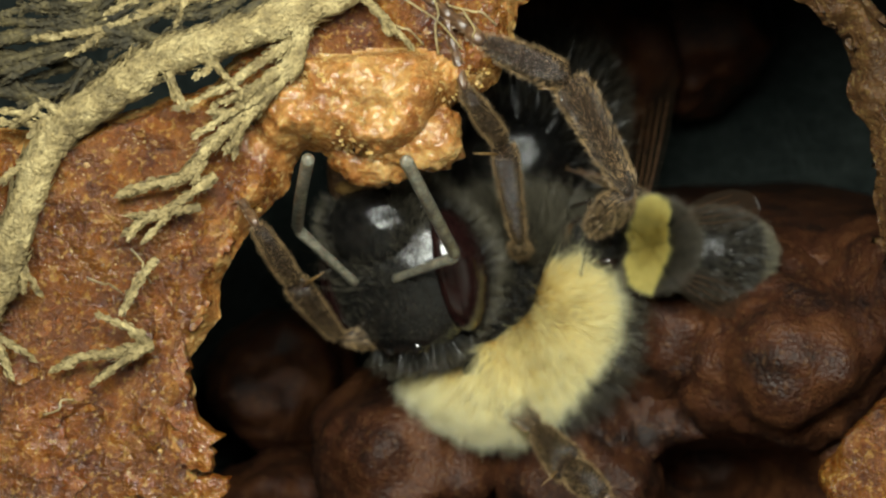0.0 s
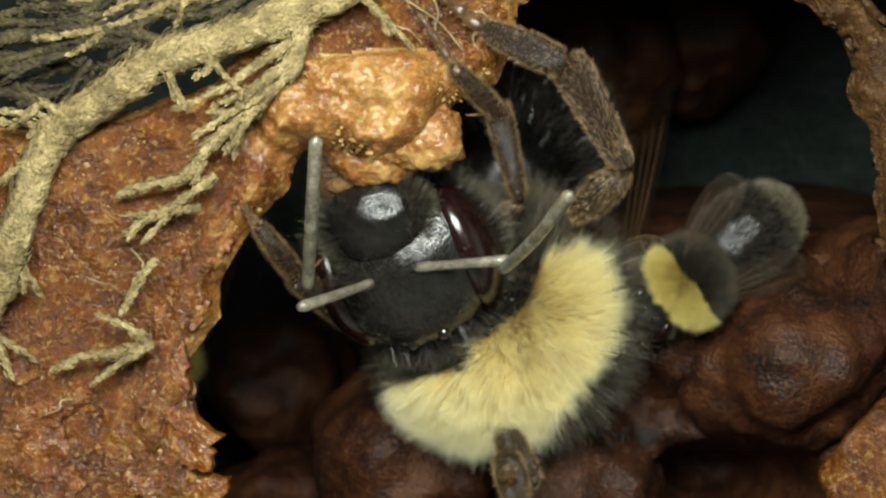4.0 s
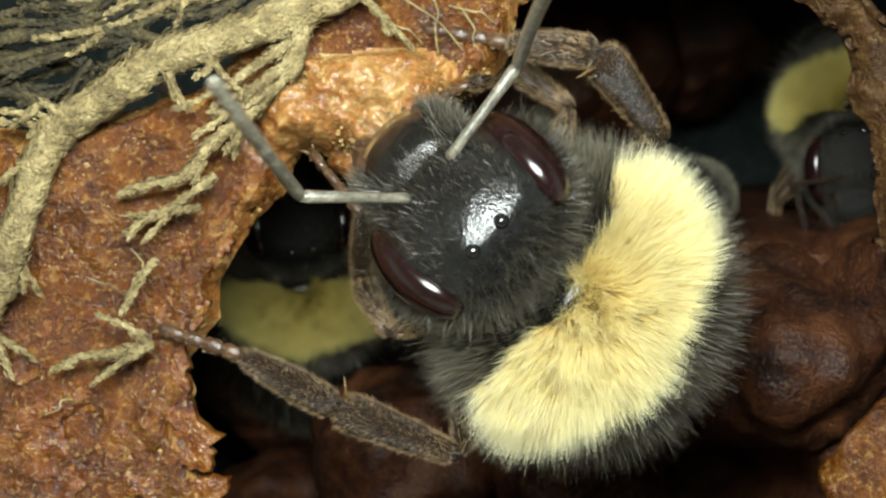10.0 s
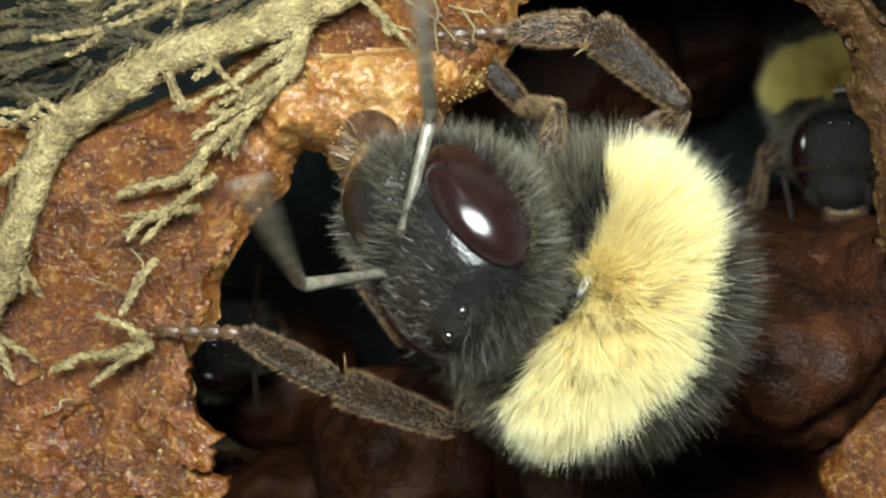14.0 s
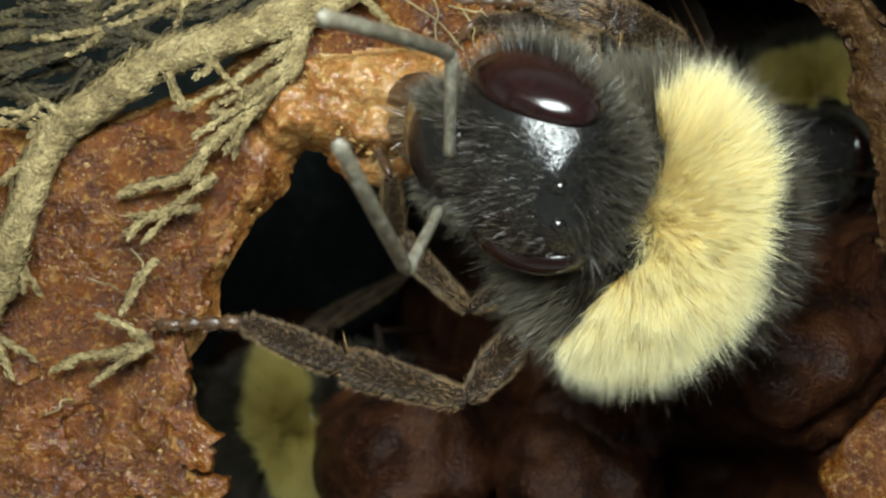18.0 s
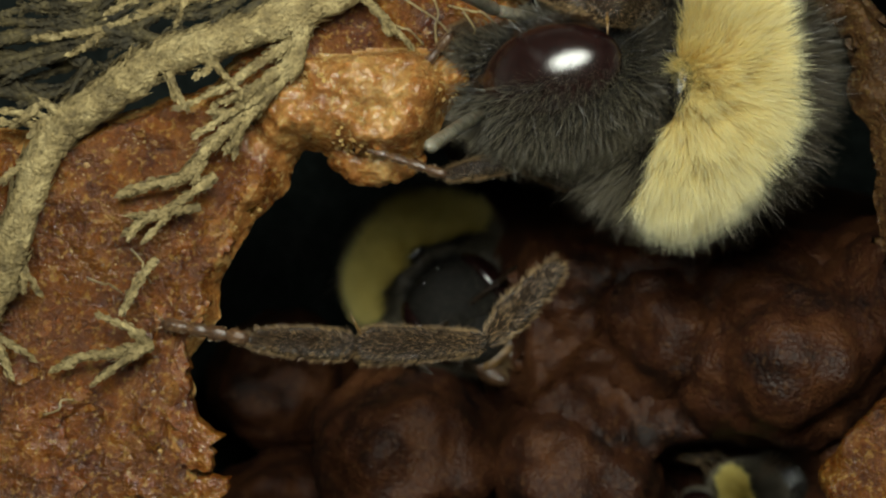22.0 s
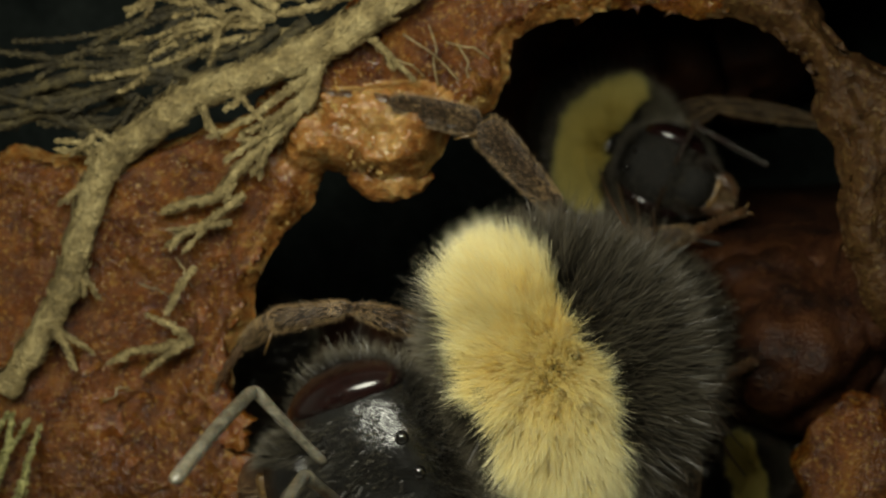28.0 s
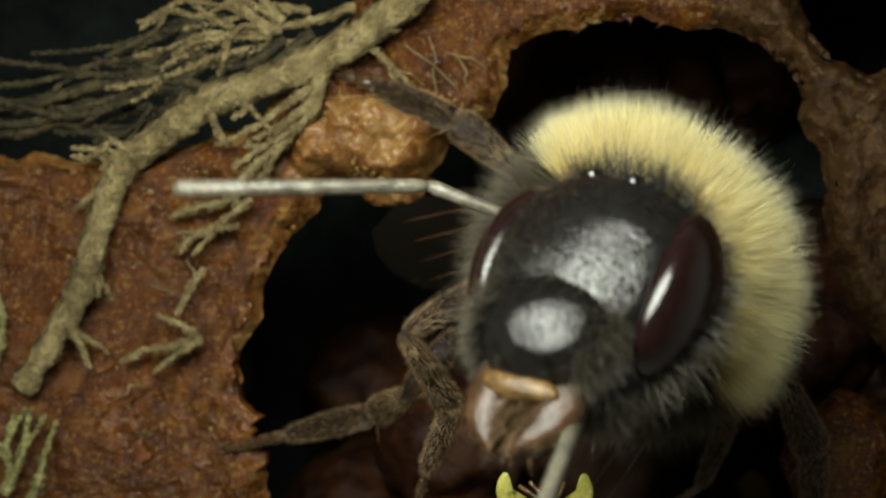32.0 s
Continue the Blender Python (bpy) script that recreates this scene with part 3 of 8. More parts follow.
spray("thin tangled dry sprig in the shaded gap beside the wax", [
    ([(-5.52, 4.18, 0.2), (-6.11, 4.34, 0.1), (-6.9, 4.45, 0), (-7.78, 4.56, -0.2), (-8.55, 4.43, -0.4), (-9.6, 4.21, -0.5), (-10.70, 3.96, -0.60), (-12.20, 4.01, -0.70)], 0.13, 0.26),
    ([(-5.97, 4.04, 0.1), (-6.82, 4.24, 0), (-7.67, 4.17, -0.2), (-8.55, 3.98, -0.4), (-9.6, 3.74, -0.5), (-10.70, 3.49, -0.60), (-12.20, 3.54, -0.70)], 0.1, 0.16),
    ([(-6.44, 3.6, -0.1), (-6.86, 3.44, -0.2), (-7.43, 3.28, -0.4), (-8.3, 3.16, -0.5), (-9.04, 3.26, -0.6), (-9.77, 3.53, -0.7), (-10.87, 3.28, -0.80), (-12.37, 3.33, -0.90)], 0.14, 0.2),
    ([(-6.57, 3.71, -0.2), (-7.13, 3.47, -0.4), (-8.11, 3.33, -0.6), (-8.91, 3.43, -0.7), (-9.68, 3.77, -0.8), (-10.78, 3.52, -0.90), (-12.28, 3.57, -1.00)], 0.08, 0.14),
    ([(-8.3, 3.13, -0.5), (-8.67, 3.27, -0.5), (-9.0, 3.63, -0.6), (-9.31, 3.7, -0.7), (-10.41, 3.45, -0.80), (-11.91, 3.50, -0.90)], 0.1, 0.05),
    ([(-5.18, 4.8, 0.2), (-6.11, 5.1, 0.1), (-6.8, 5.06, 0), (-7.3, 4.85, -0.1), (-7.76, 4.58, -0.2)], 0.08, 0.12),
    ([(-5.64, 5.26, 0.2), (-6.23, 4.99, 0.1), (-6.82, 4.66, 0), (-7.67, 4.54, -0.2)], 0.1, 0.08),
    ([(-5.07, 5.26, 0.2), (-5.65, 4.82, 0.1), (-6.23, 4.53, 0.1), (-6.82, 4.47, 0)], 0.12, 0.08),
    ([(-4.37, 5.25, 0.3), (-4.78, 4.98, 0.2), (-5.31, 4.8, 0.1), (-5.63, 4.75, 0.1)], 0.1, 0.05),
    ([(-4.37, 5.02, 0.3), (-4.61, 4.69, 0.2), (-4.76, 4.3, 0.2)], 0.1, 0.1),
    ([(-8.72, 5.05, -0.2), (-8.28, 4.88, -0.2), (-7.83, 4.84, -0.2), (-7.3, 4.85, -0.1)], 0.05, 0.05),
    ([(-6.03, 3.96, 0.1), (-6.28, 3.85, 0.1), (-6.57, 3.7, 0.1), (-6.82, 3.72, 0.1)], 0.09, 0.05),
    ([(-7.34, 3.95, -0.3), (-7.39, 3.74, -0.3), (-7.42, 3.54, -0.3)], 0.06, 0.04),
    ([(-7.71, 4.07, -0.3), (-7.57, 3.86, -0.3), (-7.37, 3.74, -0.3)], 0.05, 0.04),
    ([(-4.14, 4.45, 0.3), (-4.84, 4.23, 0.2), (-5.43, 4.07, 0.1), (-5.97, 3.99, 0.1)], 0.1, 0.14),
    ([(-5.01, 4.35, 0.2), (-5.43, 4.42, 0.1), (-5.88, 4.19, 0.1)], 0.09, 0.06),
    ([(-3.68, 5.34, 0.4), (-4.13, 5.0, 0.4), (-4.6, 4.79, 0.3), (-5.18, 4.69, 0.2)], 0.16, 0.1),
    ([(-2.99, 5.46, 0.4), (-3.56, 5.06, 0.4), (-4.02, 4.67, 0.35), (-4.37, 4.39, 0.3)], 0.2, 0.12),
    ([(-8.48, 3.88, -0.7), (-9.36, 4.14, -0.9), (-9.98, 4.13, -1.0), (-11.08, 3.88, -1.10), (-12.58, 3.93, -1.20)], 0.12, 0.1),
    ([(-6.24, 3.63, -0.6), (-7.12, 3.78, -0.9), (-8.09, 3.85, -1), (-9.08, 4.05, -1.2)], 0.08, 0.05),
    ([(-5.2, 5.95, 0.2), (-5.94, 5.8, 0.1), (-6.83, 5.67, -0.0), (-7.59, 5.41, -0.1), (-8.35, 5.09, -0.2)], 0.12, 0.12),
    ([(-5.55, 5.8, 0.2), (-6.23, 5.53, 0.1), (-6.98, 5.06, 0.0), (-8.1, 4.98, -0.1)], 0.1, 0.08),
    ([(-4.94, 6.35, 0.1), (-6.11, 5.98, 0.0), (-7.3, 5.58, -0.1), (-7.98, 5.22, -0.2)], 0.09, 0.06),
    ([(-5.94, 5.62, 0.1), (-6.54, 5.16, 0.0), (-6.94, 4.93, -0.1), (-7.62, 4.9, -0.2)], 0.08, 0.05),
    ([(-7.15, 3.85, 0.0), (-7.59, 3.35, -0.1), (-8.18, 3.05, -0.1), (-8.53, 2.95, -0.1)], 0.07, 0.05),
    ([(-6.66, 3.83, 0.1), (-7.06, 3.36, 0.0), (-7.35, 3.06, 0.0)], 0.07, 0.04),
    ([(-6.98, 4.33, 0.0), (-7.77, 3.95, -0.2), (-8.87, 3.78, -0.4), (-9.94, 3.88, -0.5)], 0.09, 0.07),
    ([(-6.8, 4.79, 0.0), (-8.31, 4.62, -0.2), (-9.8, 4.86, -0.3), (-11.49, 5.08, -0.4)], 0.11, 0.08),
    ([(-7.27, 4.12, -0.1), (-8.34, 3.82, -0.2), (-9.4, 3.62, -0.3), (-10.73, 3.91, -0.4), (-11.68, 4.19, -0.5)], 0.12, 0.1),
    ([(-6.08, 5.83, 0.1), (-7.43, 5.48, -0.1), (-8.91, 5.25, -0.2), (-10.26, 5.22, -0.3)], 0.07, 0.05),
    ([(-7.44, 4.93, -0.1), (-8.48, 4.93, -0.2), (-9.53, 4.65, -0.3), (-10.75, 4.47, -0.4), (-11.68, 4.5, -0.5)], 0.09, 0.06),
], STRAW_SHADED, feather=1)
spray("yellow-green withered leafy sprig at the wax edge", [
    ([(-11.4, -0.3, 0.0), (-11.0, -1.5, 0.1), (-11.2, -2.6, 0.1)], 0.16, 0.06),
    ([(-11.0, -5.8, 0.0), (-10.5, -4.8, 0.1), (-10.3, -3.7, 0.1)], 0.18, 0.05),
    ([(-10.7, -6.4, 0.0), (-10.1, -5.6, 0.1), (-9.9, -4.7, 0.1)], 0.14, 0.05),
    ([(-10.8, -5.4, 0.0), (-10.9, -4.6, 0.1), (-10.7, -3.9, 0.1)], 0.12, 0.04),
], LEAFLET, feather=2)


def flake(px, py, a, b, turn):
    """A thin torn flake of wax stuck on the canopy; places in hundredths of a millimetre."""
    x0, y0, z0 = px * 0.01, py * 0.01, -0.66
    n = 22
    k = np.linspace(0, 2 * math.pi, n, endpoint=False)
    rad = 1 + 0.14 * np.sin(2 * k + px) + 0.10 * np.sin(3 * k + py) + 0.08 * np.sin(5 * k + px * py) + 0.14 * rng.normal(size=n)
    c, s = math.cos(radians(turn)), math.sin(radians(turn))
    ox, oy = rad * a * 0.01 * np.cos(k), rad * b * 0.01 * np.sin(k)
    ring = np.stack([x0 + c * ox - s * oy, y0 + s * ox + c * oy], 1)
    v, f = [], []
    for size, z in ((1.05, -0.25), (1.0, 0.0), (0.96, 0.06), (0.6, 0.065), (0.25, 0.055)):
        p = (ring - (x0, y0)) * size + (x0, y0)
        tilt_z = 0.06 * np.sin(k + px)
        h = np.array([0.45 * noise.fractal(Vector((q[0] * 0.33, q[1] * 0.33, 1)), 1.0, 2.0, 4) for q in p])
        v.append(np.column_stack([p, z0 + z + h + tilt_z]))
    for i in range(4):
        for j in range(n):
            m = (j + 1) % n
            f.append((i * n + j, i * n + m, (i + 1) * n + m, (i + 1) * n + j))
    f.append(tuple(4 * n + j for j in range(n)))
    link("wax_flake", from_arrays("wax_flake", np.concatenate(v), f), FLAKE, canopy, smooth=False)


for spot in ((-829, -344, 55, 30, 10), (-743, -282, 14, 14, 0), (-747, -320, 28, 25, 60), (-566, -203, 39, 86, 10), (-513, -122, 23, 44, -30), (-554, -303, 41, 69, 25), (-513, -408, 46, 57, 40), (-659, -441, 21, 18, 0), (-677, -396, 34, 30, 50), (-817, -420, 46, 52, 20), (-805, -174, 34, 30, 10), (-729, -139, 46, 25, 30), (-531, -16, 52, 30, 55), (-460, 13, 34, 23, 60), (-869, -256, 30, 23, 5), (-618, -478, 46, 34, 10), (-776, -490, 41, 28, 70), (-145, 445, 46, 29, 30), (-28, 469, 34, 25, 80), (-425, 130, 39, 23, 40), (-624, -92, 30, 21, 0), (-484, -501, 44, 34, 20)):
    flake(*spot)


def crumbs():
    """Grains of fresh wax on the lip and along the edge."""
    v, f = [], []
    base = 0
    ico = np.array([(0, 0, 1), (0.9, 0, 0.35), (0.28, 0.85, 0.35), (-0.72, 0.53, 0.35), (-0.72, -0.53, 0.35), (0.28, -0.85, 0.35),
                    (0.72, 0.53, -0.35), (-0.28, 0.85, -0.35), (-0.9, 0, -0.35), (-0.28, -0.85, -0.35), (0.72, -0.53, -0.35), (0, 0, -1)])
    tri = [(0, 1, 2), (0, 2, 3), (0, 3, 4), (0, 4, 5), (0, 5, 1), (1, 6, 2), (2, 7, 3), (3, 8, 4), (4, 9, 5), (5, 10, 1),
           (6, 7, 2), (7, 8, 3), (8, 9, 4), (9, 10, 5), (10, 6, 1), (11, 7, 6), (11, 8, 7), (11, 9, 8), (11, 10, 9), (11, 6, 10)]
    spots = []
    for ax, ay, bx, by, n, s in ((-3.2, 3.5, 0.3, 4.1, 800, 0.3), (-3.0, 3.0, -0.9, 3.2, 120, 0.4), (-2.6, 1.8, -0.2, 2.1, 320, 0.2), (-4.2, 0.2, -3.0, 1.5, 50, 0.15), (-0.2, 2.3, 1.2, 4.0, 200, 0.3),
                                 (-8.5, -1.5, -6.0, -4.5, 420, 0.9), (-6.2, 1.0, -5.0, -3.0, 260, 0.6), (-5.0, 2.0, -3.6, 3.0, 160, 0.5), (-8.6, 0.5, -6.0, 1.8, 260, 0.8)):
        for _ in range(n):
            t = rng.random()
            spots.append((ax + t * (bx - ax) + s * rng.normal(), ay + t * (by - ay) + s * rng.normal()))
    spots = np.array(spots)
    sd = np.min([polygon_distance(spots[:, 0], spots[:, 1], edge) for edge in (HOLE, GAP, CLEFT)], axis=0)
    for (x, y), e in zip(spots, sd):
        if e < 0.12:
            continue
        z = -0.78 + 0.45 * noise.fractal(Vector((x * 0.33, y * 0.33, 1)), 1.0, 2.0, 4) + 0.05 * noise.fractal(Vector((x * 1.7, y * 1.7, 5)), 1.0, 2.0, 4)
        z += 0.3 * math.exp(-((e - 0.55) / 0.35) ** 2)
        z += float(bulge(x, y, -3.0, 2.9, -0.9, 3.15, 0.95, 0.65) + bulge(x, y, -2.1, 3.9, 0.4, 3.6, 0.8, 0.3)) - 0.55 * math.exp(-(e / 0.22) ** 1.2)
        r = 0.018 + 0.055 * rng.random() ** 3
        v.append(np.array([x, y, z]) + ico * r * (0.6 + 0.8 * rng.random((12, 1))) * (1, 1, 0.7))
        f += [(base + a, base + b, base + c) for a, b, c in tri]
        base += 12
    ob = link("wax_crumbs", from_arrays("wax_crumbs", np.concatenate(v), f), CRUMB, smooth=False)
    tagged(ob, "golden wax crumbs on the worked rim of the canopy", "wax crumbs", kind="stuff")


crumbs()

def fibre(*points):
    """A hair-thin dry plant fibre lying over the wax."""
    c, fr, _ = spine(points, 24)
    v, f = rings(c, fr, np.full(24, 0.02) * (1 + 0.3 * rng.random(24)), 6)
    tagged(link("plant_fibre", from_arrays("plant_fibre", v, f), STRAW), "hair-thin straw-coloured plant fibre stuck to the wax", "plant fibre", "plant fibres")


for a, b, c, d in ((-0.9, 5.2, 0.4, 4.1), (-0.3, 5.4, -0.1, 4.0), (0.1, 5.0, 1.1, 4.6), (-1.3, 4.7, -0.4, 4.2), (0.4, 4.9, 0.7, 3.9), (-7.3, -0.6, -6.6, -0.9), (-8.2, -3.4, -7.6, -3.1), (-6.4, 0.0, -6.0, -0.7)):
    fibre((a, b, -0.35), (0.6 * a + 0.4 * c + 0.12, 0.6 * b + 0.4 * d, -0.12), (0.3 * a + 0.7 * c, 0.3 * b + 0.7 * d + 0.1, -0.10), (c, d, -0.4))


def flower():
    """A small yellow flower head that leans in over the near edge of the opening."""
    root = new("flower_head")
    c, fr, _ = spine([(3.0, -5.1, 6.1), (3.3, -7.8, 5.0), (3.5, -10.3, 2.0), (3.6, -11.5, -0.9)], 40)
    v, f = rings(c, fr, np.linspace(0.09, 0.14, 40), 8)
    link("stalk", from_arrays("stalk", v, f), STRAW, root)
    link("calyx", blob("calyx", (3.0, -5.05, 6.15), (0.36, 0.3, 0.26), 18, 12, 0.1, 3), STRAW, root)
    for tx, ty in ((2.24, -4.22), (3.80, -4.22), (2.05, -5.7), (3.0, -6.2), (3.95, -5.7)):
        bow = 0.22 * (1 if tx > 3 else -1)
        c, fr, tan = spine([(3.0 + 0.5 * (tx - 3.0), -5.05 + 0.2 * (ty + 5.05), 6.2), ((tx + 3) / 2 + 1.7 * bow, (ty - 5.05) / 2 - 0.05, 6.45), (tx, ty, 6.6)], 16)
        k = np.linspace(0, 1, 16)
        v, f = rings(c, fr, 0.02 + 0.17 * np.sin(math.pi * (0.12 + 0.86 * k)) ** 0.8, 12, 0.18)
        link("petal", from_arrays("petal", v, f), PETAL, root)
    for tx, ty in ((2.5, -4.5), (2.72, -4.42), (2.95, -4.52), (3.12, -4.4), (3.4, -4.42), (3.25, -4.6)):
        c, fr, tan = spine([(3.0, -5.0, 6.3), ((tx + 3) / 2 + 0.1, (ty - 5) / 2 + 0.05, 6.6), (tx, ty, 6.45)], 12)
        v, f = rings(c, fr, np.linspace(0.03, 0.045, 12), 7)
        link("stamen", from_arrays("stamen", v, f), AMBER, root)
    return tagged(root, "small yellow flower head with pointed petals on a dry stalk", "flower")


blossom = flower()

# ---- the bumblebees ----


def limb(name, profile, mat, parent, squash=0.7, bend=0.0):
    """A leg or antenna piece along +Y from its near end: profile rows are (distance, radius)."""
    c = [(0, y, bend * math.sin(math.pi * y / profile[-1][0])) for y, _ in profile]
    fr = [(np.array((1.0, 0, 0)), np.array((0, 0, 1.0)))] * len(c)
    v, f = rings(c, fr, [r for _, r in profile], 14, squash)
    return link(name, from_arrays(name, v, f), mat, parent)


def bristles(parent, profile, n, length, mat=BRISTLE, squash=0.7, lean=0.9, width=0.0045, name="bristles"):
    ys = np.array([p[0] for p in profile])
    rs = np.array([p[1] for p in profile])
    y = ys[0] + (ys[-1] - ys[0]) * rng.random(n)
    r = np.interp(y, ys, rs)
    a = rng.choice([0.0, math.pi], n) + 1.2 * rng.normal(size=n)
    nrm = np.stack([np.cos(a), np.zeros(n), np.sin(a)], 1)
    root = np.stack([r * np.cos(a), y, squash * r * np.sin(a)], 1)
    return link(name, hairs(name, root, nrm, length, width, (0, lean, 0), 0.25, 0.25), mat, parent, smooth=False)


FEMUR = [(0, 0.10), (0.25, 0.22), (0.9, 0.33), (1.7, 0.30), (2.3, 0.22), (2.6, 0.13)]
TIBIA = [(0, 0.12), (0.2, 0.22), (0.8, 0.27), (1.6, 0.33), (2.3, 0.37), (2.6, 0.30), (2.7, 0.12)]
BASI = [(0, 0.10), (0.15, 0.27), (0.8, 0.30), (1.6, 0.25), (2.1, 0.18), (2.25, 0.08)]
TARSUS = [(0, 0.08), (0.1, 0.13), (0.38, 0.15), (0.45, 0.09), (0.55, 0.13), (0.8, 0.14), (0.88, 0.08), (0.98, 0.12), (1.2, 0.13), (1.28, 0.07), (1.4, 0.10), (1.75, 0.12), (1.9, 0.05)]
LEGS = ("front", "front", "middle", "middle", "hind", "hind")


def stand(x, y, z, fx, fy, fz, ux, uy, uz):
    """A pose at millimetres whose Y axis is f and whose Z axis leans to u."""
    f = Vector((fx, fy, fz)).normalized()
    r = f.cross(Vector((ux, uy, uz))).normalized()
    u = r.cross(f)
    return Matrix.Translation((x * MM, y * MM, z * MM)) @ Matrix((r, f, u)).transposed().to_4x4()


def rod(ax, ay, az, bx, by, bz):
    """The pose of a limb piece that points from a to b, its flat side towards the sky."""
    d = Vector((bx - ax, by - ay, bz - az))
    up = Vector((0, 0, 1)) if abs(d.normalized().z) < 0.97 else Vector((0, 1, 0))
    return stand(ax, ay, az, d.x, d.y, d.z, *up)


def make_bee():
    """Thorax at the origin, head towards +Y, back towards +Z, right side +X."""
    bee = new("bumblebee")
    thorax = link("thorax", blob("thorax", (0, 0, 0), (2.45, 2.35, 2.3), 40, 28, 0.03, 1.5), HIDE, bee)
    band = lambda u: (u[:, 1] > 0.01 + 0.05 * np.sin(7 * u[:, 0])) & (0.8 * u[:, 1] - 0.5 * u[:, 2] < 0.33 + 0.03 * np.sin(9 * u[:, 0])) & (u[:, 2] > 0.13)
    p, n = ball_points(320000, (2.45, 2.35, 2.3), (0, 0, 0), band)
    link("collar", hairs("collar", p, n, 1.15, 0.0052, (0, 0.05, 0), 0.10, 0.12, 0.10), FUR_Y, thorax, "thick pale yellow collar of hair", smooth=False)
    breast = lambda u: (u[:, 1] > -0.3) & (u[:, 2] < 0.12 + 0.25 * u[:, 1]) & ~band(u)
    p, n = ball_points(60000, (2.45, 2.35, 2.3), (0, 0, 0), breast)
    link("breast_hair", hairs("breast_hair", p, n, 0.6 + 0.45 * np.clip((0.85 - n[:, 1]) / 0.3, 0, 1), 0.0065, (0, 0.1, -0.1), 0.14, 0.25, 0.18), FUR_F, thorax, "long brownish grey breast hair", smooth=False)
    rest = lambda u: ~band(u) & ~breast(u) & (u[:, 1] < 0.995)
    p, n = ball_points(52000, (2.45, 2.35, 2.3), (0, 0, 0), rest)
    link("thorax_hair", hairs("thorax_hair", p, n, 0.65 + 0.5 * np.clip((0.8 - n[:, 1]) / 0.3, 0, 1), 0.0075, (0, -0.1, 0), 0.16, 0.22, 0.16), FUR_K, thorax, "black thorax hair", smooth=False)
    link("neck_plate", blob("neck_plate", (0, 2.14, 1.68), (0.52, 0.22, 0.26), 24, 16, 0.04, 3), GLOSS, thorax, "shiny black neck plate")

    def belly(u, v):
        s = 1 - 0.12 * np.clip(-u[:, 1], 0, 1) + 0.02 * np.sin(v[:, 1] * 4.5)
        return np.stack([v[:, 0] * s, v[:, 1], v[:, 2] * s], 1)
    abdomen = link("abdomen", blob("abdomen", (0, -5.2, -1.6), (2.9, 3.9, 2.5), 40, 36, 0, 1, belly), CHITIN, bee)
    p, n = ball_points(16000, (2.9, 3.9, 2.5), (0, -5.2, -1.6), lambda u: u[:, 1] < 0.7)
    link("abdomen_hair", hairs("abdomen_hair", p, n, 0.75, 0.013, (0, -0.8, 0), 0.3, 0.25), FUR_K, abdomen, smooth=False)
    p, n = ball_points(14000, (2.9, 3.9, 2.5), (0, -5.2, -1.6), lambda u: u[:, 1] < -0.62)
    link("tail_hair", hairs("tail_hair", p, n, 0.8, 0.013, (0, -0.8, 0), 0.3, 0.25), FUR_G, abdomen, "greyish buff hair on the tail end", smooth=False)

    def skull(u, v):
        s = 1 - 0.30 * np.clip(u[:, 1], 0, 1) ** 1.5
        flat = np.clip(1 - u[:, 1] ** 2, 0.4, 1) ** -0.25
        return np.stack([v[:, 0] * s, v[:, 1], v[:, 2] * flat * (1 - 0.15 * np.clip(u[:, 1], 0, 1))], 1)
    head = link("head", blob("head", (0, 0.35, 0), (2.05, 2.05, 1.38), 44, 30, 0.025, 2.0, skull), CHITIN, bee, "glossy black head")
    for s in (1, -1):
        def bean(u, v, s=s):
            return np.stack([v[:, 0] + s * 0.15 * (1 - u[:, 1] ** 2), v[:, 1], v[:, 2]], 1)
        me = blob("compound_eye", (s * 1.42, 0.15, 0.10), (0.54, 1.46, 0.92), 34, 28, 0, 1, bean)
        link("compound_eye", me, EYE, head, "dark maroon compound eye")
        def jaw(u, v, s=s):
            return np.stack([v[:, 0] * (1 - 0.3 * u[:, 1]) - s * 0.35 * np.clip(u[:, 1], 0, 1) ** 2, v[:, 1], v[:, 2] + 0.1 * u[:, 1] ** 2], 1)
        me = blob("mandible", (s * 0.56, 2.85, 0.50), (0.46, 0.78, 0.36), 26, 20, 0.06, 3, jaw)
        link("mandible", me, CHITIN_B, head, "dark brown mandible")
        socket = blob("antenna_socket", (s * 0.5, 0.42, 1.18), (0.17, 0.17, 0.15), 16, 10)
        link("antenna_socket", socket, CHITIN_B, head)
    for x, y in ((0, -1.05), (0.38, -1.32), (-0.38, -1.32)):
        link("ocellus", blob("ocellus", (x, y, 0.92 + 0.25 * (y + 1.3)), (0.15, 0.15, 0.14), 18, 12), OCELLUS, head, "glassy black ocellus")
    link("clypeus", blob("clypeus", (0, 1.55, 0.80), (1.14, 1.0, 0.74), 32, 20, 0.03, 3), GLOSS, head, "bulging glossy clypeus")
    link("labrum", blob("labrum", (0, 2.58, 0.86), (0.7, 0.24, 0.2), 20, 12, 0.05, 3), AMBER, head, "amber labrum")

    p, n = ball_points(11000, (1.14, 1.0, 0.74), (0, 1.55, 0.80), lambda u: (u[:, 2] > -0.3) & (np.abs(u[:, 0]) > 0.72))
    link("clypeus_hair", hairs("clypeus_hair", p, n, 0.4, 0.005, (0, 0.5, 0.15), 0.3, 0.3), FUR_F, head, smooth=False)

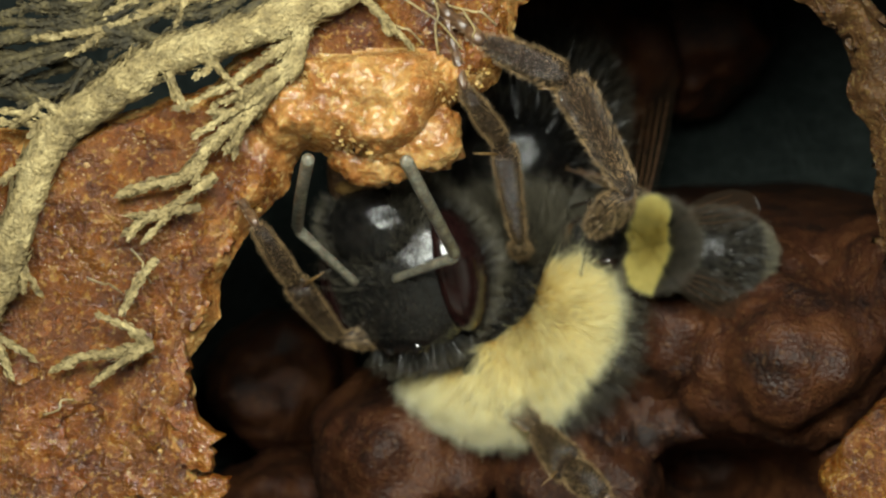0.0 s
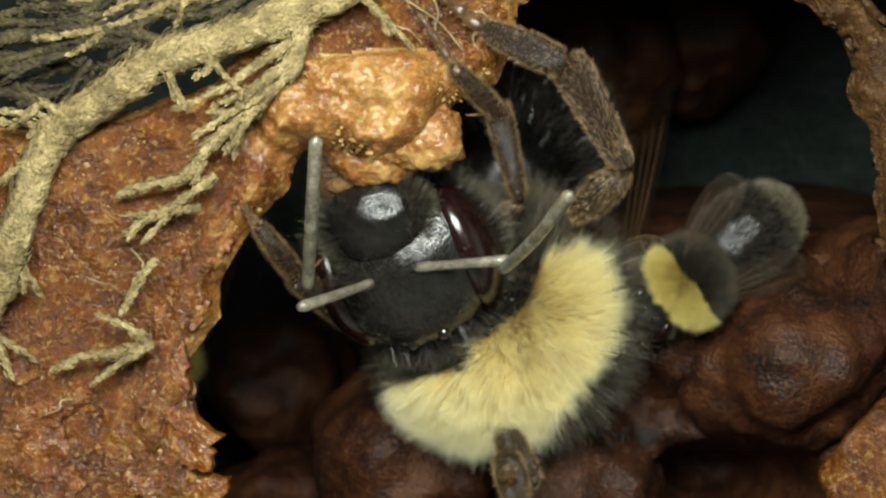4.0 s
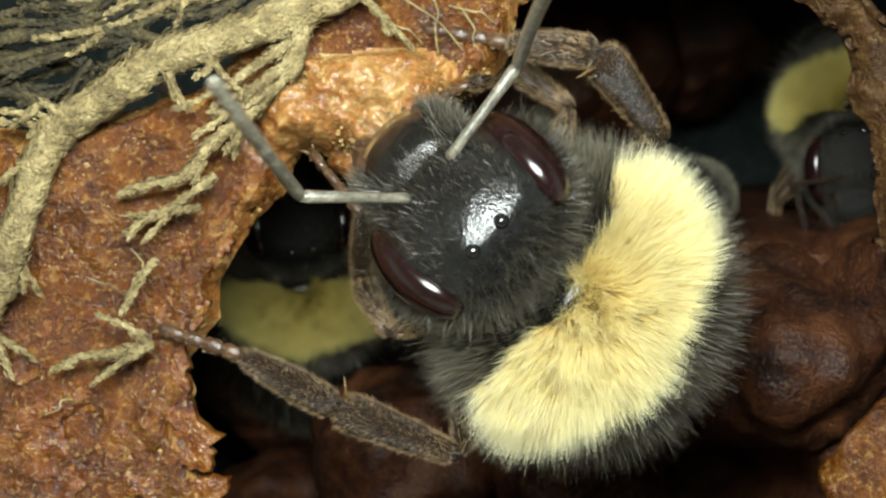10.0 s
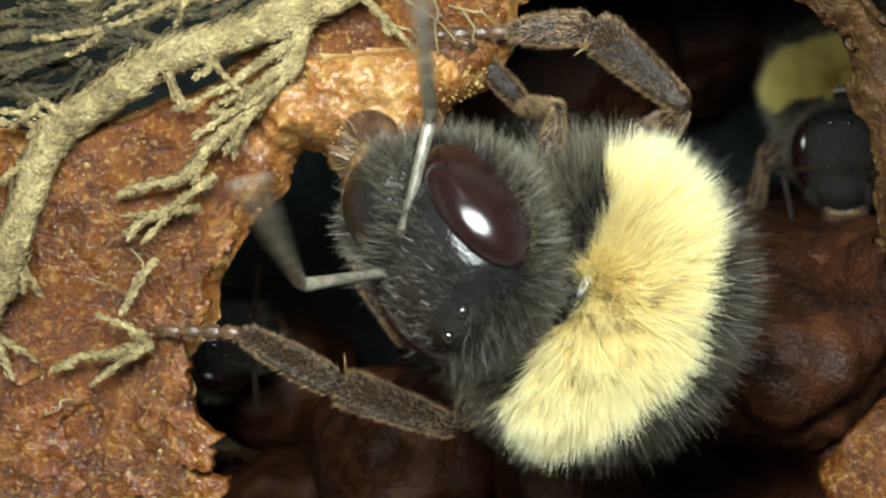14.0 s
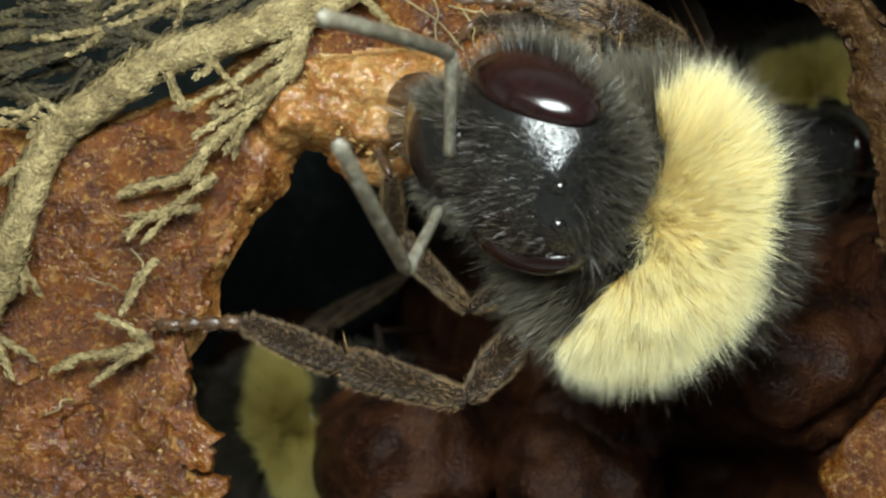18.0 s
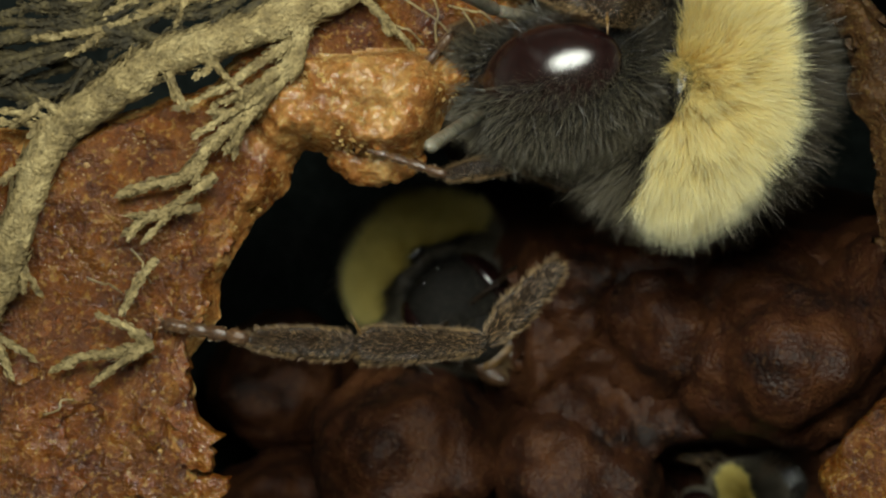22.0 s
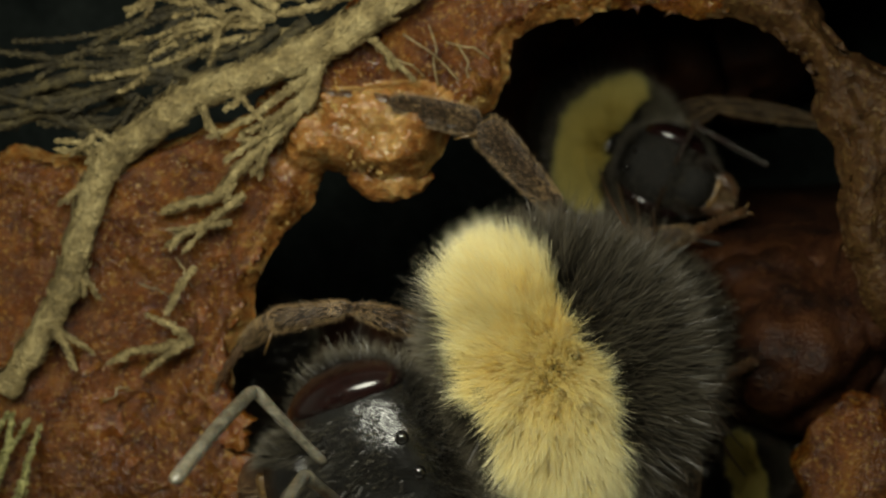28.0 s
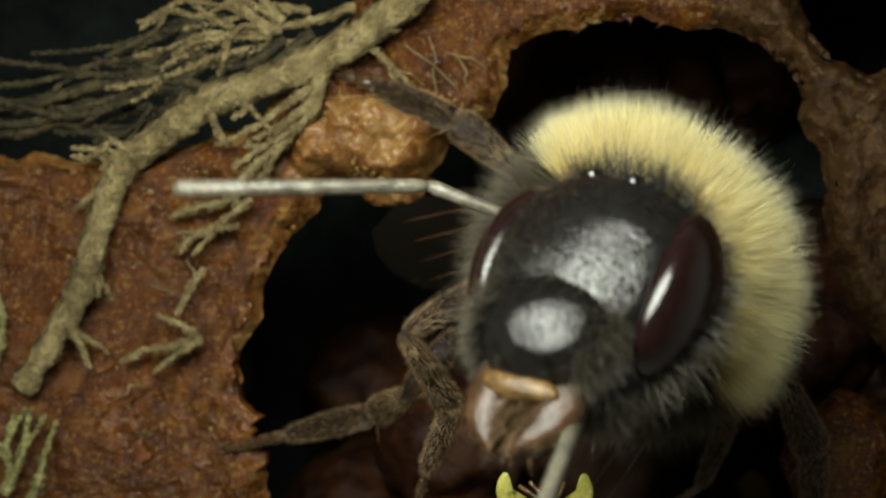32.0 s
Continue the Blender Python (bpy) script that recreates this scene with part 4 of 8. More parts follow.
    def tuft(name, n0, keep, length, comb, mat=FUR_K, spread=0.3):
        p, n = ball_points(n0, (2.05, 2.05, 1.38), (0, 0, 0), keep)
        p = skull(p / np.array((2.05, 2.05, 1.38)), p) + (0, 0.35, 0)
        link(name, hairs(name, p, n, length, 0.005, comb, spread, 0.3), mat, head, smooth=False)
    tuft("vertex_hair", 20000, lambda u: (u[:, 1] < -0.80) & ((np.abs(u[:, 0]) > 0.3) | (u[:, 1] < -0.9)), 0.6, (0, -0.35, 0.1), FUR_K)
    tuft("face_hair", 15000, lambda u: (np.abs(u[:, 0]) < 0.62) & (u[:, 1] > -0.05) & (u[:, 1] < 0.62) & (u[:, 2] > 0) & ((np.abs(u[:, 0]) > 0.36) | (u[:, 1] < 0.25)), 0.5, (0, 0.5, 0.1), FUR_F)
    tuft("cheek_hair", 22000, lambda u: (u[:, 2] < 0.0) | (u[:, 1] > 0.72), 0.55, (0, 0.25, -0.1), FUR_F)
    tuft("frons_hair", 9000, lambda u: (np.abs(u[:, 0]) < 0.6) & (u[:, 1] > -0.7) & (u[:, 1] < 0.0) & (u[:, 2] > 0), 0.2, (0, 0.9, 0.0), FUR_F)
    p, n = ball_points(700, (0.55, 0.5, 0.3), (0, 2.75, 0.45), lambda u: u[:, 1] > -0.2)
    link("mouth_fringe", hairs("mouth_fringe", p, n, 0.5, 0.012, (0, 0.9, 0), 0.3, 0.3), BRISTLE, head, "golden brown mouth fringe", smooth=False)

    scapes, flagella = [], []
    for s in (1, -1):
        prof = [(0, 0.07), (0.1, 0.12), (0.5, 0.10), (1.6, 0.115), (2.1, 0.13), (2.25, 0.08)]
        sc = limb("scape", prof, ANTENNA, head, 1.0, 0.06)
        prof = [(0, 0.07), (0.12, 0.11)]
        for i in range(10):
            y = 0.2 + i * 0.41
            prof += [(y + 0.02, 0.128), (y + 0.06, 0.132), (y + 0.35, 0.134), (y + 0.39, 0.128)]
        prof += [(4.4, 0.03)]
        fl = limb("flagellum", prof, ANTENNA, head, 1.0, 0.12)
        sc.matrix_basis = rod(s * 0.5, 0.42, 1.3, s * 2.45, 0.5, 1.5)
        fl.matrix_basis = rod(s * 2.45, 0.5, 1.5, s * 2.0, 4.4, -0.4)
        scapes.append(sc)
        flagella.append(fl)
    head.matrix_basis = stand(0, 3.3, -0.5, 0, 0.45, -0.9, 0, 0.9, 0.45)

    legs = []
    for i, kind in enumerate(LEGS):
        s = 1 if i % 2 == 0 else -1
        y = 0.9 - 0.9 * (i // 2)
        names = [kind + "_" + w for w in ("femur", "tibia", "basitarsus", "tarsus")]
        row = []
        for w, prof, n, ln in zip(names, (FEMUR, TIBIA, BASI, TARSUS), (1500, 2300, 2000, 220), (0.15, 0.13, 0.12, 0.08)):
            mat = LEG if "tarsus" not in w or "basi" in w else CHITIN_B
            if kind == "front":
                prof = [(y0, r0 * 0.74) for y0, r0 in prof]
            elif kind == "middle":
                prof = [(y0, r0 * 1.12) for y0, r0 in prof]
            ob = limb(w, prof, mat, bee)
            bristles(ob, prof, n, ln, name="leg_bristles")
            row.append(ob)
        for w in (1, -1):
            claw = limb("claw", [(0, 0.035), (0.12, 0.03), (0.26, 0.006)], AMBER, row[3], 1.0, 0.05)
            claw.matrix_basis = stand(0.05 * w, 1.82, 0, 0.6 * w, 1, 0, 0, 0, 1)
        spur = limb("spur", [(0, 0.035), (0.3, 0.03), (0.62, 0.008)], AMBER, row[1], 1.0)
        spur.matrix_basis = stand(-0.16 * s, 2.55, 0.1, -0.9 * s, 0.45, 0.3, 0, 0, 1)
        a = Vector((s * 1.5, y, -1.8))
        k = a + Vector((s * 1.9, 0.3, -1.6))
        b = k + Vector((s * 0.6, 0.6, -2.4))
        t = b + Vector((s * 0.5, 1.0, -1.7))
        e = t + Vector((s * 0.4, 1.2, -0.9))
        for ob, (p, q) in zip(row, ((k, a), (k, b), (b, t), (t, e))):
            ob.matrix_basis = rod(*p, *q)
        legs.append(row)

    wings = []
    for s in (1, -1):
        prof = [(0, 0.12), (1.5, 1.0), (3.5, 1.45), (5.5, 1.5), (6.8, 1.05), (7.3, 0.35)]
        wing = limb("forewing", prof, WING, bee, 0.012)
        wing["label"] = "smoky translucent folded forewing"
        wing.matrix_basis = stand(s * 1.7, -0.6, 1.9, s * 0.30, -1, -0.28, s * 0.35, 0, 1)
        for j in range(4):
            c, fr, _ = spine([(0.05, 0.1, 0), (-0.7 + 0.45 * j, 2.8, 0.0), (-1.0 + 0.62 * j, 5.6 + 0.3 * j, 0)], 14)
            v, f = rings(c, fr, np.linspace(0.05, 0.02, 14), 6)
            link("wing_vein", from_arrays("wing_vein", v, f), CHITIN_B, wing)
        wings.append(wing)
        tegula = blob("tegula", (s * 2.05, 0.55, 1.45), (0.38, 0.5, 0.3), 18, 12, 0.03, 2)
        link("tegula", tegula, CHITIN, bee, "shiny black wing-root plate")
    return bee, [abdomen] + wings, head, scapes, flagella, legs


bee, rear, head, scapes, flagella, legs = make_bee()
tagged(bee, "black furry bumblebee with pale yellow collar gnawing the wax rim", "bumblebee", "bumblebees")
left_bee = tagged(copy_thing(bee, pose(0, 0, -0.01)), "dark worker bumblebee with yellow collar under the wax opening", "bumblebee", "bumblebees")
right_bee = tagged(copy_thing(bee, pose(0, 0, -0.01)), "shaded worker bumblebee with yellow collar among the cocoons", "bumblebee", "bumblebees")
small_bee = tagged(copy_thing(bee, pose(0, 0, -0.01)), "small dark bumblebee with a furry grey tail end", "bumblebee", "bumblebees")
# Lower bees get darkened collars, heads and feelers: nest shade put into materials.
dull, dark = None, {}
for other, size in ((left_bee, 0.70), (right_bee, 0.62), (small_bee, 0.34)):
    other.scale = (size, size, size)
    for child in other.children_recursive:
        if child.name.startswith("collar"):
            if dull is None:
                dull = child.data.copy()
                dull.materials[0] = FUR_SHADED
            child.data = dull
            child["label"] = "olive yellow collar of hair, darkened to show the nest shade"
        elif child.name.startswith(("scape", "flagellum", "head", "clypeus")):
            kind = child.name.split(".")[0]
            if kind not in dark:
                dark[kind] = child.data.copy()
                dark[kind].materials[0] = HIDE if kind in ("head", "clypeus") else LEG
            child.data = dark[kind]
droop = Matrix.Translation((0, -1.2 * MM, -1.2 * MM)) @ Matrix.Rotation(radians(48), 4, "X")
for ob in rear:
    ob.matrix_basis = droop @ ob.matrix_basis
abdomen = rear[0]


def motions():
    """All that moves: the bees, their heads, feelers and legs."""
    def ride(rows, base):
        return [(t, base[t].inverted() @ m) for t, m in rows]

    def sweep(rows, beats):
        """Add the quick turns of a feeler: degrees for each thirtieth of a second."""
        out = []
        for t, m in rows:
            d = beats.get(t, 0)
            turn = Matrix.Rotation(radians(d), 4, "Z")
            out += [(t - 1 / FPS, m @ turn.inverted()), (t, m), (t + 1 / FPS, m @ turn)] if d else [(t, m)]
        return out

    body = [(0, stand(1.72, -1.53, -7.5, -0.66, 0.14, 0.74, 0.32, -0.84, 0.44)),
            (1, stand(1.54, -1.33, -7.5, -0.66, 0.14, 0.74, 0.32, -0.84, 0.44)),
            (2, stand(1.5, -1.28, -7.5, -0.66, 0.14, 0.74, 0.32, -0.84, 0.44)),
            (3, stand(1.39, -1.4, -7.3, -0.66, 0.14, 0.74, 0.32, -0.84, 0.44)),
            (6, stand(1.75, -2.04, -2.8, -0.58, 0.51, 0.64, 0.34, -0.56, 0.75)),
            (7, stand(1.29, -1.56, -3.08, -0.6, 0.21, 0.77, 0.43, -0.72, 0.54)),
            (8, stand(3.19, -0.75, -0.8, -0.65, 0.36, 0.67, 0.57, -0.35, 0.74)),
            (8.5, stand(2.38, -1.64, -1, -0.61, 0.39, 0.69, 0.58, -0.37, 0.73)),
            (9, stand(2.89, -0.93, -0.8, -0.64, 0.38, 0.67, 0.56, -0.37, 0.75)),
            (9.5, stand(3.33, -0.75, -0.5, -0.62, 0.33, 0.71, 0.61, -0.37, 0.7)),
            (10, stand(2.75, -1.04, -0.5, -0.6, 0.39, 0.7, 0.57, -0.4, 0.71)),
            (10.5, stand(3.21, -0.69, -0.4, -0.62, 0.33, 0.71, 0.61, -0.37, 0.7)),
            (11, stand(3.31, -0.28, -0.3, -0.61, 0.29, 0.74, 0.64, -0.37, 0.67)),
            (12, stand(3.06, -0.4, -0.4, -0.68, 0.16, 0.72, 0.62, -0.41, 0.66)),
            (12.5, stand(3.43, 0.01, 0.2, -0.69, 0.2, 0.7, 0.66, -0.24, 0.71)),
            (13, stand(3.86, 0.41, 0.5, -0.69, 0.1, 0.71, 0.7, -0.15, 0.7)),
            (14, stand(3, -0.91, 0, -0.67, 0.3, 0.68, 0.62, -0.29, 0.73)),
            (17, stand(3.61, 0.6, 1.08, -0.61, 0.01, 0.79, 0.69, -0.49, 0.54)),
            (18, stand(3.94, 0.62, 0.72, -0.67, 0.07, 0.74, 0.64, -0.43, 0.63)),
            (19, stand(4.03, 0.09, 0.46, -0.7, 0.09, 0.71, 0.62, -0.42, 0.66)),
            (20, stand(3.32, 0, 1.26, -0.57, 0.27, 0.77, 0.72, -0.27, 0.63)),
            (20.5, stand(3.32, 0.11, 1.26, -0.57, 0.27, 0.77, 0.72, -0.27, 0.63)),
            (21, stand(5.32, 1.04, -1.85, -0.77, 0.28, 0.58, 0.52, -0.26, 0.81)),
            (22, stand(5.09, 3.62, -1.74, -0.72, -0.02, 0.69, 0.68, -0.21, 0.7)),
            (23, stand(5.3, 0.08, -1.14, -0.67, 0.02, 0.74, 0.72, -0.2, 0.66)),
            (24, stand(4.07, 0.13, 2.57, -0.68, 0.07, 0.73, 0.72, -0.13, 0.68)),
            (25, stand(4.01, 0.01, 2.8, -0.68, 0.08, 0.73, 0.72, -0.12, 0.69)),
            (27.5, stand(3.58, -1.36, 2.5, -0.62, -0.07, 0.78, 0.76, 0.17, 0.63)),
            (28, stand(2.79, -2.36, 3.6, -0.85, -0.36, 0.39, 0.33, 0.2, 0.92)),
            (29, stand(2.5, -1.94, 4.13, -0.82, -0.29, 0.49, 0.44, 0.23, 0.87)),
            (30, stand(2.04, -0.54, 4.8, -0.73, -0.4, 0.55, 0.5, 0.24, 0.83)),
            (30.4, stand(1.6, -0.4, 5.3, -0.15, 0.35, 0.92, 0.55, 0.78, -0.2)),
            (31, stand(3.9, -1.25, 5.6, 0.07, 0.03, 0.99, 0.54, 0.84, -0.05)),
            (32, stand(4.77, -0.38, 6.6, -0.19, -0.16, 0.97, 0.79, 0.56, 0.25))]
    walk(bee, body)
    body = dict(body)
    skull = [(0, stand(-0.82, -0.77, -4.97, -0.25, 0.95, 0.18, -0.47, -0.29, 0.84)),
             (1, stand(-0.95, -0.53, -4.83, -0.36, 0.81, 0.47, -0.39, -0.58, 0.71)),
             (2, stand(-1.02, -0.38, -4.78, -0.45, 0.8, 0.41, -0.45, -0.6, 0.67)),
             (3, stand(-0.9, -0.36, -4.42, -0.45, 0.8, 0.4, -0.36, -0.57, 0.73)),
             (6, stand(-0.14, -0.5, -0.57, -0.26, 0.88, -0.39, 0.13, 0.43, 0.89)),
             (7, stand(-0.31, -0.84, -0.48, -0.22, 0.79, -0.57, -0.7, 0.28, 0.65)),
             (8, stand(1.47, 0.8, 1.59, -0.64, 0.45, -0.62, -0.6, 0.2, 0.77)),
             (8.5, stand(0.57, -0.21, 1.38, -0.59, 0.61, -0.53, -0.52, 0.22, 0.83)),
             (9, stand(1.22, 0.62, 1.63, -0.68, 0.54, -0.49, -0.3, 0.4, 0.87)),
             (9.5, stand(1.44, 0.91, 1.66, -0.54, 0.53, -0.65, -0.69, 0.16, 0.7)),
             (10, stand(0.65, 0.54, 1.53, -0.5, 0.53, -0.69, -0.54, 0.43, 0.72)),
             (10.5, stand(0.81, 0.81, 1.3, -0.58, 0.59, -0.57, -0.57, 0.22, 0.8)),
             (11, stand(1.34, 0.96, 2.08, -0.58, 0.52, -0.63, -0.66, 0.15, 0.73)),
             (12, stand(0.9, 0.64, 2.1, -0.51, 0.52, -0.68, -0.81, -0.03, 0.59)),
             (12.5, stand(1.23, 1.1, 2.33, -0.59, 0.51, -0.63, -0.8, -0.24, 0.56)),
             (13, stand(1.68, 1.45, 2.42, -0.72, 0.36, -0.6, -0.69, -0.24, 0.68)),
             (14, stand(0.33, -0.19, 2.51, -0.48, 0.75, -0.45, -0.81, -0.2, 0.55)),
             (17, stand(1.79, 1.5, 3.14, -0.63, 0.36, -0.68, -0.77, -0.34, 0.54)),
             (18, stand(1.83, 1.57, 3.21, -0.67, 0.38, -0.64, -0.74, -0.34, 0.58)),
             (19, stand(1.76, 1.14, 2.65, -0.6, 0.49, -0.63, -0.8, -0.42, 0.43)),
             (20, stand(1.08, 0.95, 2.17, -0.63, 0.33, -0.7, -0.74, -0, 0.67)),
             (20.5, stand(1.08, 0.94, 2.22, -0.63, 0.33, -0.7, -0.74, -0, 0.67)),
             (21, stand(2.95, 2.36, -0.52, -0.83, -0.19, -0.53, -0.22, 0.98, 0)),
             (22, stand(2.79, 3.52, -0.39, -0.92, -0.2, -0.35, -0.2, 0.98, -0.01)),
             (23, stand(2.82, 1.41, 1.19, -0.8, 0.44, -0.4, -0.34, 0.21, 0.91)),
             (24, stand(0.96, 0.98, 4.83, -0.66, 0.25, -0.7, -0.67, 0.22, 0.71)),
             (25, stand(0.45, 0.19, 3.43, -0.75, 0.3, -0.59, -0.64, -0.09, 0.76)),
             (27.5, stand(1.94, -2.74, 5.05, -0.78, -0.17, -0.6, -0.54, -0.3, 0.79)),
             (28, stand(-0.68, -3.99, 4.22, -0.82, -0.33, -0.46, -0.38, -0.3, 0.88)),
             (29, stand(-0.81, -2.8, 4.04, -0.72, -0.56, -0.41, -0.21, -0.38, 0.9)),
             (30, stand(-1.87, -1.31, 5.79, -0.74, -0.67, -0.03, -0.2, 0.17, 0.97)),
             (30.4, stand(0.67, -0.14, 8.5, -0.1, -0.93, 0.35, -0.25, 0.35, 0.9)),
             (31, stand(4.15, -1.91, 9.12, -0.32, -0.93, 0.18, -0.27, 0.27, 0.92)),
             (32, stand(4.4, -0.3, 12, -0.36, -0.83, 0.42, -0.33, 0.35, 0.87))]
    walk(head, ride(skull, body))
    skull = dict(skull)
    walk(scapes[0], ride([
        (0, rod(-1.11, -0.68, -3.55, 0.28, -0.16, -1.93)),
        (1, rod(-1.19, -0.91, -3.44, 0.1, -0.96, -1.66)),
        (2, rod(-1.4, -0.76, -3.43, 0.23, -0.35, -2.01)),
        (3, rod(-1.15, -0.68, -3.02, 0.86, -0.73, -2.13)),
        (6, rod(0.4, 0.52, 0.32, 2.02, 1.02, 1.72)),
        (7, rod(-0.98, 0.13, 0.38, 0.97, 1.14, 0.47)),
        (8, rod(0.65, 1.68, 2.41, 0.71, 3.68, 3.34)),
        (8.5, rod(-0.04, 0.71, 2.33, 1.61, 2.15, 2.52)),
        (9, rod(0.87, 1.74, 2.49, 0.86, 3.54, 3.76)),
        (9.5, rod(0.56, 1.75, 2.45, 0.74, 3.93, 2.74)),
        (10, rod(0.09, 1.69, 2.22, 1.4, 3.44, 2.48)),
        (10.5, rod(0.12, 1.72, 2.2, 1.2, 3.62, 2.47)),
        (11, rod(0.48, 1.8, 2.9, 0.94, 3.32, 4.42)),
        (12, rod(-0.6, 1.39, 2.98, -0.24, 2.46, 4.87)),
        (12.5, rod(-0.18, 1.35, 3.26, -0.77, 3.15, 4.38)),
        (13, rod(0.35, 1.68, 3.47, 1.19, 3.69, 3.75)),
        (14, rod(-0.76, 0.19, 3.39, -0.23, 2.32, 3.57)),
        (17, rod(0.09, 1.54, 3.98, -0.28, 3.14, 5.45)),
        (18, rod(0.11, 1.65, 4.15, 0.15, 3.31, 5.59)),
        (19, rod(-0.19, 0.76, 3.47, 0.76, 2.04, 4.97)),
        (20, rod(-0.52, 1.69, 3.03, -0.85, 3.85, 3.33)),
        (20.5, rod(-0.52, 1.68, 3.08, 0.57, 3.45, 3.8)),
        (21, rod(2.58, 3.61, -1.16, 1.18, 3.71, 0.53)),
        (22, rod(2.31, 4.74, -1.02, 1.08, 4.72, 0.8)),
        (23, rod(2.28, 2.31, 2.2, 2.04, 3.69, 3.89)),
        (24, rod(-0.02, 1.85, 5.47, 0.8, 3.62, 6.48)),
        (25, rod(-0.61, 0.67, 4.3, -1.59, 2.38, 5.28)),
        (27.5, rod(0.75, -2.72, 5.89, -0.06, -2.29, 7.89)),
        (28, rod(-1.73, -4.07, 5.23, -2.94, -2.5, 6.19)),
        (29, rod(-1.72, -3.16, 5.11, -3.44, -2.08, 5.96)),
        (30, rod(-2.75, -1.01, 6.9, -3.29, -0.32, 8.92)),
        (31, rod(3.35, -1.07, 10.21, 2.27, -0.63, 12.08)),
        (32, rod(3.44, 0.45, 10.67, 1.43, 1.25, 11.02))], skull))
    walk(flagella[0], sweep(ride([
        (0, rod(0.28, -0.16, -1.93, -0.72, 1.72, 1.81)),
        (1, rod(0.1, -0.96, -1.66, -1.04, 1.73, 1.49)),
        (2, rod(0.23, -0.35, -2.01, 0.21, 2.79, 0.92)),
        (3, rod(0.86, -0.73, -2.13, 1.11, 1.26, 1.67)),
        (6, rod(2.02, 1.02, 1.72, 3.51, 3.77, 4.68)),
        (7, rod(0.97, 1.14, 0.47, -0.92, 1.8, 4.28)),
        (8, rod(0.71, 3.68, 3.34, -1.57, 3.6, 6.99)),
        (8.5, rod(1.61, 2.15, 2.52, 0.21, 2.97, 6.51)),
        (9, rod(0.86, 3.54, 3.76, -1.84, 3.74, 7.1)),
        (9.5, rod(0.74, 3.93, 2.74, 0.5, 4.82, 6.94)),
        (10, rod(1.4, 3.44, 2.48, 1.79, 4.36, 6.66)),
        (10.5, rod(1.2, 3.62, 2.47, -0.9, 3.51, 6.22)),
        (11, rod(0.94, 3.32, 4.42, -1.39, 3.66, 8.01)),
        (12, rod(-0.24, 2.46, 4.87, -1.22, 3.64, 8.89)),
        (12.5, rod(-0.77, 3.15, 4.38, -2.59, 2.57, 8.23)),
        (13, rod(1.19, 3.69, 3.75, 0.92, 5.12, 7.8)),
        (14, rod(-0.23, 2.32, 3.57, -0.4, 4.51, 7.27)),
        (17, rod(-0.28, 3.14, 5.45, -2.11, 2.38, 9.26)),
        (18, rod(0.15, 3.31, 5.59, -1.77, 3.39, 9.43)),
        (19, rod(0.76, 2.04, 4.97, 0.5, 3.68, 8.94)),
        (20, rod(-0.85, 3.85, 3.33, -1.88, 3.52, 7.49)),
        (20.5, rod(0.57, 3.45, 3.8, 1.23, 3.86, 8.03)),
        (21, rod(1.18, 3.71, 0.53, -2.82, 4.08, 2.07)),
        (22, rod(1.08, 4.72, 0.8, -0.83, 4.96, 4.65)),
        (23, rod(2.04, 3.69, 3.89, 0.91, 3.8, 8.04)),
        (24, rod(0.8, 3.62, 6.48, -0.75, 2.2, 10.23)),
        (25, rod(-1.59, 2.38, 5.28, -2.5, 2.32, 9.48)),
        (27.5, rod(-0.06, -2.29, 7.89, -1.75, -2.49, 11.84)),
        (28, rod(-2.94, -2.5, 6.19, -3.34, -3.67, 10.31)),
        (29, rod(-3.44, -2.08, 5.96, -4.8, -3.38, 9.82)),
        (30, rod(-3.29, -0.32, 8.92, -3.58, -0.98, 13.16)),
        (31, rod(2.27, -0.63, 12.08, 2.3, -3.57, 15.22)),
        (32, rod(1.43, 1.25, 11.02, -2.67, 1.19, 12.31))], skull), {6: 8, 13: 6, 14: 8, 19: 6, 24: 6, 25: -6, 29: 8, 31: 7}))
